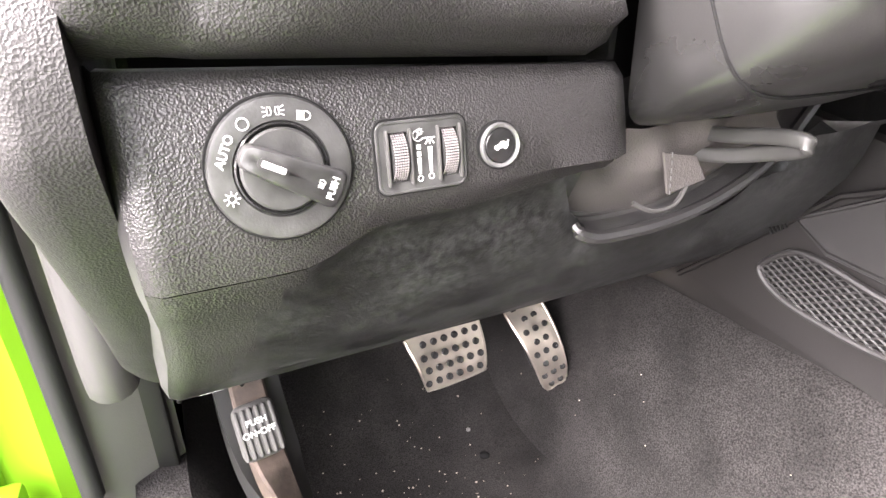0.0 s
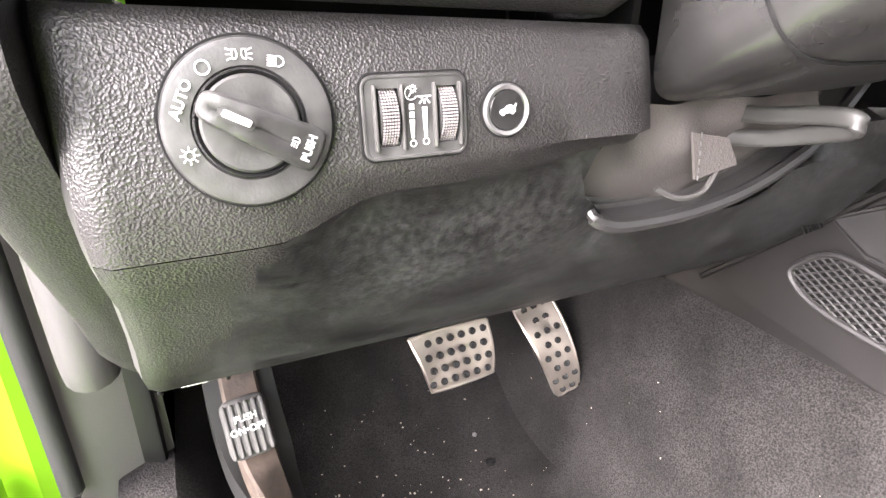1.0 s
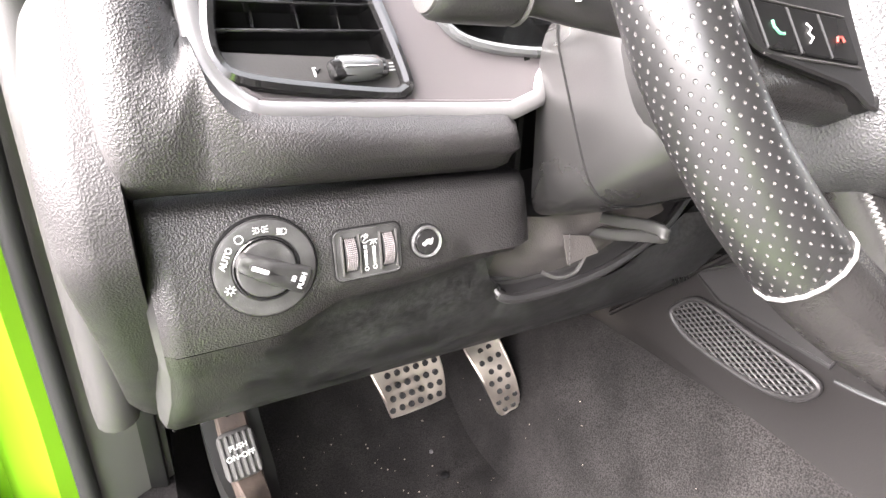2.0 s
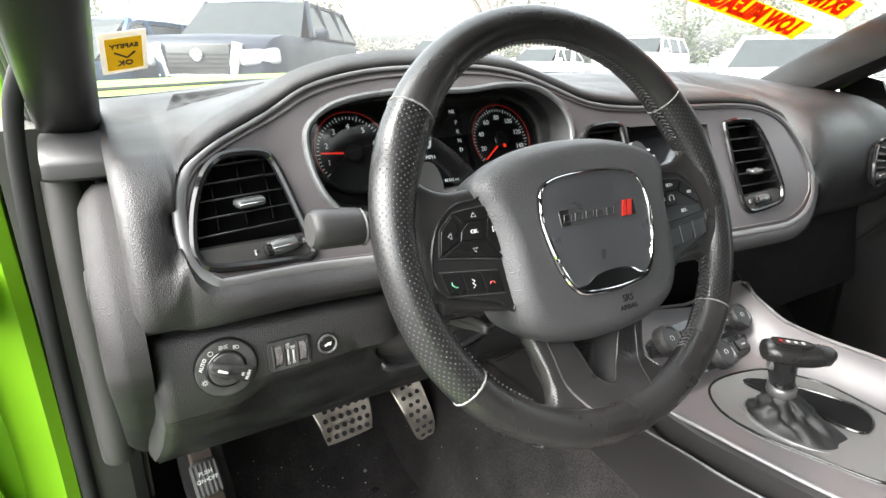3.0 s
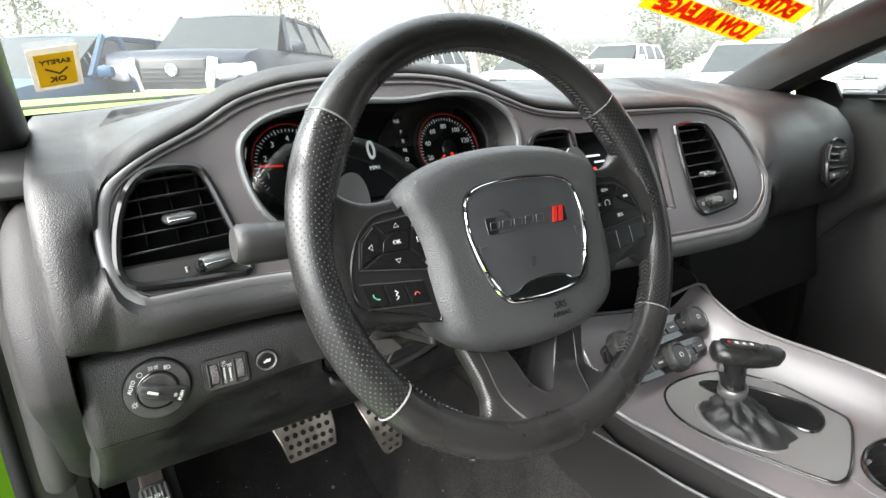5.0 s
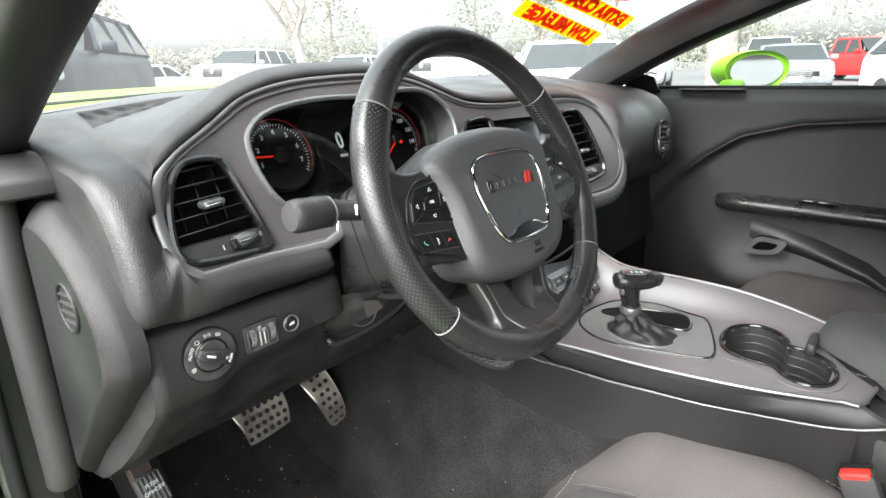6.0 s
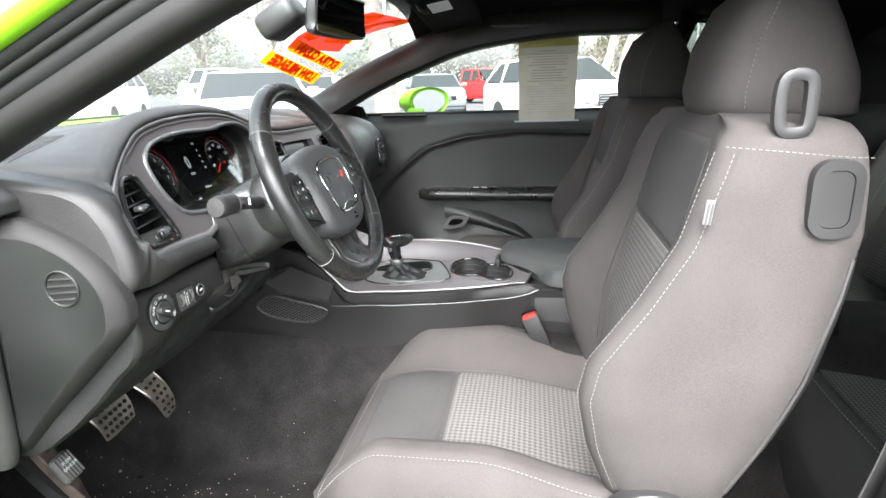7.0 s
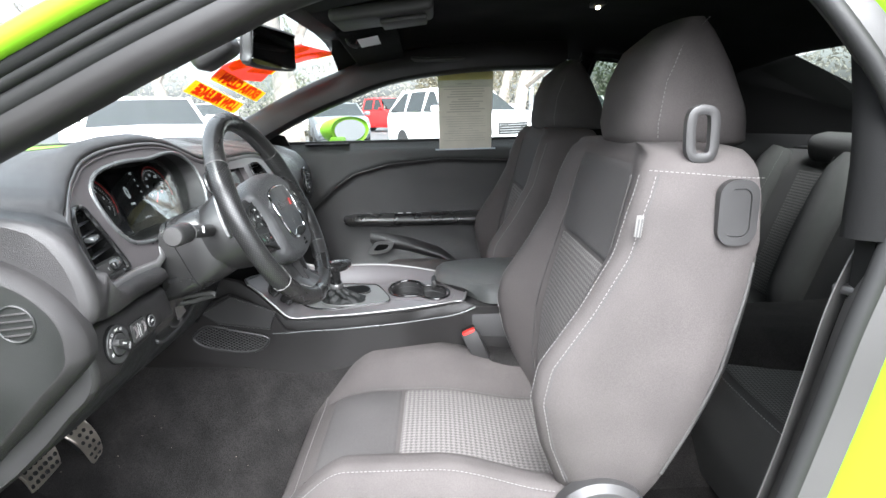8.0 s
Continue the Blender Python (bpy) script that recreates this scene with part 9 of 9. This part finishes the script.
def vehicle(kind, m, colour, label, tail=False):
    """A parked vehicle, its nose at the pose's origin and its body along the pose's +y."""
    ln, wd, rf, _, sf, r0, r1, tl, belt, bon = SHAPES[kind]
    v = thing("parked_" + kind, m.translation, label, "pickup truck" if kind == "pickup" else "car", "parked vehicles")
    pt = paint(*colour)
    h = wd / 2

    def ring(y, zb, zt, w, tuck=0.94):
        pts = [(-w * 0.90, zb), (-w * 0.98, zb + 0.10), (-w, zb + 0.28), (-w, zt - 0.22), (-w * 0.985, zt - 0.08), (-w * tuck, zt), (0, zt + 0.02), (w * tuck, zt), (w * 0.985, zt - 0.08), (w, zt - 0.22), (w, zb + 0.28), (w * 0.98, zb + 0.10), (w * 0.90, zb)]
        return [m @ Vector((x, y, z)) for x, z in pts]
    deck = belt if kind in ("suv", "crossover") else (belt - 0.02 if kind == "sedan" else belt - 0.05)
    st = [(0.0, 0.42, bon - 0.24, h * 0.80), (0.04, 0.30, bon - 0.14, h * 0.88), (0.16, 0.26, bon - 0.05, h * 0.95), (0.45, 0.24, bon, h * 0.99), (sf, 0.24, belt, h), (r0, 0.24, belt + 0.01, h), (r1, 0.24, belt + 0.02, h), (tl, 0.26, deck, h * 0.99), (ln - 0.06, 0.30, deck - 0.05, h * 0.96), (ln, 0.40, deck - 0.14, h * 0.88)]
    body = part("body", loft([ring(*q) for q in st]), pt, v, smooth=35)

    def cab(y, z, w):
        return [m @ Vector((x, y, z)) for x in (-w, -w * 0.94, w * 0.94, w)]
    k = h * 0.80
    roof = [[m @ Vector((x * k, y, rf - dz - 0.05 * abs(x) ** 3)) for x in (-1, -0.9, -0.5, 0, 0.5, 0.9, 1)] for y, dz in ((r0, 0.05), (r0 + 0.25, 0.0), ((r0 + r1) / 2, -0.01), (r1 - 0.2, 0.0), (r1, 0.06))]
    bm = loft(roof, False, False)
    up = bmesh.ops.extrude_face_region(bm, geom=list(bm.faces))
    for q in up["geom"]:
        if isinstance(q, bmesh.types.BMVert):
            q.co.z -= 0.05
    part("roof", bm, pt, v, smooth=35)

    def pane(name, pts, mat=M_WINDOW):
        b = bmesh.new()
        b.faces.new([b.verts.new(m @ Vector(p)) for p in pts])
        e = bmesh.ops.extrude_face_region(b, geom=list(b.faces))
        for q in e["geom"]:
            if isinstance(q, bmesh.types.BMVert):
                q.co.z -= 0.02
        return part(name, b, mat, body, smooth=0)
    pane("windscreen", [(-h * 0.90, sf - 0.10, belt), (h * 0.90, sf - 0.10, belt), (k * 0.96, r0, rf - 0.06), (-k * 0.96, r0, rf - 0.06)])
    rear = (r1 + tl) / 2 if kind != "pickup" else tl
    pane("rear_window", [(-h * 0.88, tl, belt + 0.02), (-k * 0.94, r1, rf - 0.07), (k * 0.94, r1, rf - 0.07), (h * 0.88, tl, belt + 0.02)])
    n = 2 if kind in ("sedan", "pickup") else 3
    for s in (-1, 1):
        y0, y1 = sf + 0.25, tl - 0.15
        for i in range(n):
            a, b = y0 + (y1 - y0) * i / n + 0.05, y0 + (y1 - y0) * (i + 1) / n - 0.05

            def top(y):
                return min(max(y, r0 + 0.1), r1 - 0.1)
            pane("side_window", [(s * h * 0.985, a, belt + 0.04), (s * h * 0.985, b, belt + 0.04), (s * k * 1.0, top(b), rf - 0.11), (s * k * 1.0, top(a), rf - 0.11)])
        for i in range(n + 1):
            y = y0 + (y1 - y0) * i / n
            t = min(max(y, r0 + 0.05), r1 - 0.05)
            part("pillar", sweep([m @ Vector((s * h * 0.96, y, belt)), m @ Vector((s * k * 0.98, t, rf - 0.06))], 0.045, sides=6), pt, body)
        part("door_mirror", box((0.20, 0.10, 0.14), m @ pose(s * (h + 0.10), sf + 0.35, belt + 0.07), 0.04), pt, body)
        part("headlamp", box((0.34 if kind != "suv" else 0.48, 0.22, 0.17 if kind != "suv" else 0.19), m @ pose(s * h * 0.74, 0.085 if kind != "suv" else 0.10, bon - 0.27, 0, -4 * s, s * 20), 0.05, 3), M_LAMPGLASS, body, "clear headlamp")
        part("tail_lamp", box((0.16, 0.10, 0.26), m @ pose(s * h * 0.85, ln - 0.05, deck - 0.22), 0.03), M_TAIL, body, "red tail lamp")
        for y in (0.92, ln - 1.02):
            r = 0.37 if kind in ("suv", "pickup") else 0.33
            wm = m @ pose(s * (h - 0.10), y, r, 0, 90 * s, 0)
            w = part("wheel", lathe([(r * 0.66, -0.11), (r * 0.94, -0.11), (r, -0.08), (r, 0.08), (r * 0.94, 0.11), (r * 0.66, 0.11)], wm, 28), M_TYRE, v, "black tyre and alloy rim")
            part("rim", lathe([(r * 0.66, -0.05), (r * 0.66, 0.10), (r * 0.60, 0.10), (r * 0.55, 0.06), (r * 0.2, 0.085), (0.001, 0.085)], wm, 20), M_RIM, w)
    grille = part("grille", box((wd * (0.40 if kind == "suv" else 0.40), 0.08, 0.36 if kind == "suv" else 0.24), m @ pose(0, 0.02, bon - 0.30), 0.02), M_PLASTIC, body, "dark front grille")
    for i in range(4):
        part("grille_bar", box((wd * 0.38, 0.02, 0.012), m @ pose(0, -0.025, bon - 0.38 + 0.05 * i)), M_PLASTIC if kind == "suv" else M_RIM, grille)
    if kind == "suv":
        for s in (-1, 1):
            part("grille_side", box((0.13, 0.10, 0.42), m @ pose(s * wd * 0.235, 0.0, bon - 0.31, 0, s * 14, 0), 0.02), M_CHROME, grille, "chrome grille bar")
        part("grille_badge", lathe([(0.075, 0), (0.075, 0.02), (0.06, 0.03), (0.052, 0.01), (0.001, 0.01)], m @ pose(0, -0.035, bon - 0.25, 90, 0, 0), 24), M_CHROME, grille, "round chrome badge")
        part("grille_chrome", box((wd * 0.52, 0.08, 0.05), m @ pose(0, 0.0, bon - 0.50), 0.01), M_CHROME, grille)
    part("bumper", box((wd * 0.93, 0.16, 0.22), m @ pose(0, 0.06, 0.48), 0.06, 3), pt, body)
    part("plate_bar", box((0.30, 0.02, 0.14), m @ pose(0, -0.03, 0.50), 0.005, 1), M_WHITE, body)
    return v


def facing(x, y, deg):
    """Nose at (x, y), pointing deg clockwise from the far side of the street (-y)."""
    return pose(x, y, 0, 0, 0, deg)


NAVY, BLUE, WHITE, SILVER, REDC, GREY = ("navy", (0.006, 0.010, 0.020)), ("blue", (0.014, 0.040, 0.085)), ("white", (0.78, 0.78, 0.78)), ("silver", (0.42, 0.43, 0.44)), ("red", (0.45, 0.02, 0.02)), ("grey", (0.12, 0.13, 0.14))
vehicle("suv", facing(0.55, 7.5, -34), NAVY, "dark navy SUV with a chrome grille parked facing the car")
vehicle("crossover", facing(-1.85, 7.2, -36), BLUE, "blue crossover parked beside the navy SUV")
vehicle("sedan", facing(6.6, 3.6, -62), WHITE, "white sedan parked facing the car")
vehicle("crossover", facing(10.6, -1.9, -62), WHITE, "white crossover parked beyond the passenger window")
vehicle("pickup", facing(30.0, 0.6, -40), REDC, "red pickup truck parked far off")
vehicle("sedan", facing(17.0, 2.6, -75), GREY, "dark grey sedan parked far off")
far_row = [("suv", 15.5, 14.5, -70, WHITE), ("crossover", 13.5, 17.5, -66, WHITE), ("suv", 10.5, 20.5, -60, SILVER), ("sedan", 7.0, 22.0, -55, WHITE), ("crossover", 3.6, 23.5, -50, REDC), ("suv", 18.5, 11.5, -72, WHITE), ("crossover", 21.0, 8.5, -76, SILVER), ("sedan", 25.0, 12.0, -70, WHITE), ("suv", 27.5, 5.5, -80, WHITE), ("sedan", 30.0, -3.0, -90, SILVER), ("crossover", 25.0, -7.5, -95, WHITE), ("sedan", 14.5, -6.5, -98, WHITE), ("crossover", -4.5, 22.0, -20, WHITE), ("suv", -9.0, 17.0, 0, SILVER)]
for kind, x, y, a, col in far_row:
    vehicle(kind, facing(x, y, a), col, col[0] + " " + kind + " parked in a far row")

M_BARK = material("grey_bark", (0.22, 0.19, 0.165), 0.9, bump=1.0, size=25, vary=0.35, coarse=8)


def bare_tree(x, y, height, seed, label="bare winter tree with fine twigs"):
    rng = random.Random(seed)
    t = thing("bare_tree", (x, y, 0), label, "tree", "bare trees")
    trunk, limbs, twigs = bmesh.new(), bmesh.new(), bmesh.new()

    def grow(p, d, length, r, level):
        pts, q = [p], p.copy()
        dd = d.copy()
        for i in range(4):
            dd = (dd + Vector((rng.uniform(-1, 1), rng.uniform(-1, 1), rng.uniform(-0.3, 0.7))) * 0.16).normalized()
            q = q + dd * (length / 4)
            pts.append(q.copy())
        radii = [r * (1 - 0.13 * i) for i in range(5)]
        sweep(pts, radii, sides=(9, 6, 5, 4, 3)[min(level, 4)], bm=(trunk if level == 0 else limbs if level < 3 else twigs), caps=False, up=(0.31, 0.52, 0.8))
        if level < 4:
            for i in range((7, 5, 4, 3)[level]):
                at = pts[1 + rng.randrange(4)] if level else pts[2 + rng.randrange(3)]
                side = Vector((rng.uniform(-1, 1), rng.uniform(-1, 1), rng.uniform(0.0, 0.9))).normalized()
                grow(at, (dd * 0.55 + side).normalized(), length * rng.uniform(0.45, 0.66), r * 0.45, level + 1)
    grow(Vector((x, y, 0)), Vector((0, 0, 1)), height * 0.5, height * 0.032, 0)
    part("trunk", trunk, M_BARK, t)
    part("limbs", limbs, M_BARK, t)
    part("twigs", twigs, M_BARK, t)


for x, y, h, sd in ((17.5, 24.0, 10.0, 1), (28.0, 13.0, 11.0, 2), (7.6, 1.9, 7.0, 3), (33.0, -4.0, 10.0, 4), (20.0, -9.0, 8.0, 5), (-6.0, 30.0, 10.0, 6), (36.0, 22.0, 12.0, 7), (13.8, -2.4, 6.5, 9)):
    bare_tree(x, y, h, sd)


def leafy(x, y, height, width, seed, color, label, name="evergreen_tree"):
    """Trunk with limbs and a ragged crown of many small leaf sprays."""
    rng = random.Random(seed)
    t = thing(name, (x, y, 0), label, "tree" if height > 3 else "bush", "green trees and bushes")
    bm = sweep([(x, y, 0), (x + 0.1, y, height * 0.5), (x, y + 0.1, height * 0.92)], [height * 0.025, height * 0.015, height * 0.004], sides=8)
    for k in range(14):
        z = height * rng.uniform(0.2, 0.8)
        a = rng.uniform(0, 6.28)
        r = width * 0.4 * (1 - z / height)
        sweep([(x, y, z), (x + r * math.cos(a), y + r * math.sin(a), z + 0.1 * r)], [height * 0.006, height * 0.002], sides=5, bm=bm)
    part("trunk", bm, M_BARK, t)
    verts, faces = [], []
    for k in range(2900):
        f = rng.random() ** 0.8
        z = height * (0.10 + 0.90 * f)
        lump = 1 + 0.35 * math.sin(5 * f + seed) + 0.25 * math.sin(13 * f + 2 * seed)
        r = width * 0.5 * (1 - f) ** 0.7 * lump * math.sqrt(rng.uniform(0.15, 1.0))
        a = rng.uniform(0, 6.28)
        c = Vector((x + r * math.cos(a), y + r * math.sin(a), z))
        s = height * rng.uniform(0.008, 0.02)
        u = Vector((rng.uniform(-1, 1), rng.uniform(-1, 1), rng.uniform(-1, 1))).normalized() * s
        w = u.orthogonal().normalized() * s * 0.6
        i = len(verts)
        verts += [c - u, c + w, c + u, c - w]
        faces.append((i, i + 1, i + 2, i + 3))
    me = bpy.data.meshes.new("crown")
    me.from_pydata([tuple(q) for q in verts], [], faces)
    me.materials.append(let_light_through(material("foliage", color, 0.8, vary=0.4, coarse=2.0), 0.5))
    ob = new("crown", me)
    ob.parent = t
    ob.matrix_parent_inverse = world_of(t).inverted()


GREENS = ((0.12, 0.14, 0.09), (0.14, 0.15, 0.10), (0.17, 0.15, 0.10))
for k, (x, y, h, w) in enumerate(((30, 18, 7, 5), (38, 10, 8, 6), (40, 0, 7, 6), (36, -12, 8, 6), (24, 30, 8, 6), (12, 38, 8, 7), (-2, 40, 8, 7), (28, -16, 6, 6), (44, -6, 9, 7), (34, 26, 8, 6))):
    leafy(x, y, h, w, 20 + k, GREENS[k % 3], "dark green tree at the car park's edge")
for k, (x, y, h, w) in enumerate(((15.5, -4.8, 1.3, 1.6), (19.5, 4.0, 1.2, 1.4), (11.5, 6.5, 1.1, 1.3), (15.0, -8.8, 2.4, 2.4))):
    leafy(x, y, h, w, 50 + k, (0.14, 0.12, 0.055), "low dry bush beside the parking bays", "bush")


def lamp_post(x, y):
    p = thing("street_lamp", (x, y, 0), "pale steel car park lamp post", "street lamp", "car park lamps")
    part("post", lathe([(0.14, 0), (0.14, 0.5), (0.08, 0.55), (0.06, 8.0)], pose(x, y, 0), 12), M_RIM, p)
    part("lamp_head", box((0.7, 0.3, 0.12), pose(x + 0.3, y, 8.0), 0.03), M_RIM, p)


for x, y in ((12.0, 13.0), (24.0, 6.0), (29.0, -8.0), (1.5, 27.0), (18.0, -3.5)):
    lamp_post(x, y)


def far_wood():
    """Ragged belt of winter woodland round the car park."""
    rng = random.Random(77)
    verts, faces = [], []
    for k in range(20000):
        a = radians(rng.uniform(-40, 140))
        d = rng.uniform(62, 85)
        top = 6.8 + 2.2 * math.sin(9 * a) + 1.8 * math.sin(23 * a + 1)
        z = top * rng.random() ** 0.7
        c = Vector((d * math.sin(a), d * math.cos(a), z))
        s = rng.uniform(0.16, 0.48)
        u = Vector((rng.uniform(-1, 1), rng.uniform(-1, 1), rng.uniform(-1, 1))).normalized() * s
        w = u.orthogonal().normalized() * s * 0.4
        i = len(verts)
        verts += [c - u, c + w, c + u, c - w]
        faces.append((i, i + 1, i + 2, i + 3))
    me = bpy.data.meshes.new("far_wood")
    me.from_pydata([tuple(q) for q in verts], [], faces)
    me.materials.append(let_light_through(material("winter_wood", (0.24, 0.23, 0.20), 0.9, vary=0.3, coarse=0.15), 0.5))
    tagged(new("far_wood", me), "hazy belt of bare woodland beyond the car park", "woods", kind="stuff")


far_wood()


def rear_body():
    """Rear quarters, boot lid and wheels of the coupe."""
    for sx in (-1, 1):
        part("rear_quarter", box((0.05, 1.34, 0.50), pose(sx * 0.865, -1.74, 0.62), 0.02, 3), M_GREEN, car)
        for y in (1.72, -1.42):
            wm = pose(sx * 0.80, y, 0.35, 0, 90 * sx, 0)
            w = part("wheel", lathe([(0.24, -0.11), (0.33, -0.11), (0.35, -0.08), (0.35, 0.08), (0.33, 0.11), (0.24, 0.11)], wm, 32), M_TYRE, car, "black tyre and alloy rim")
            part("rim", lathe([(0.24, -0.05), (0.24, 0.10), (0.22, 0.10), (0.20, 0.06), (0.08, 0.085), (0.001, 0.085)], wm, 24), M_RIM, w)
    part("boot_lid", box((1.68, 0.50, 0.05), pose(0, -2.16, 0.885, 3, 0, 0), 0.02, 3), M_GREEN, car, "lime green boot lid")
    part("tail_panel", box((1.68, 0.06, 0.48), pose(0, -2.39, 0.63), 0.025, 3), M_GREEN, car)


rear_body()
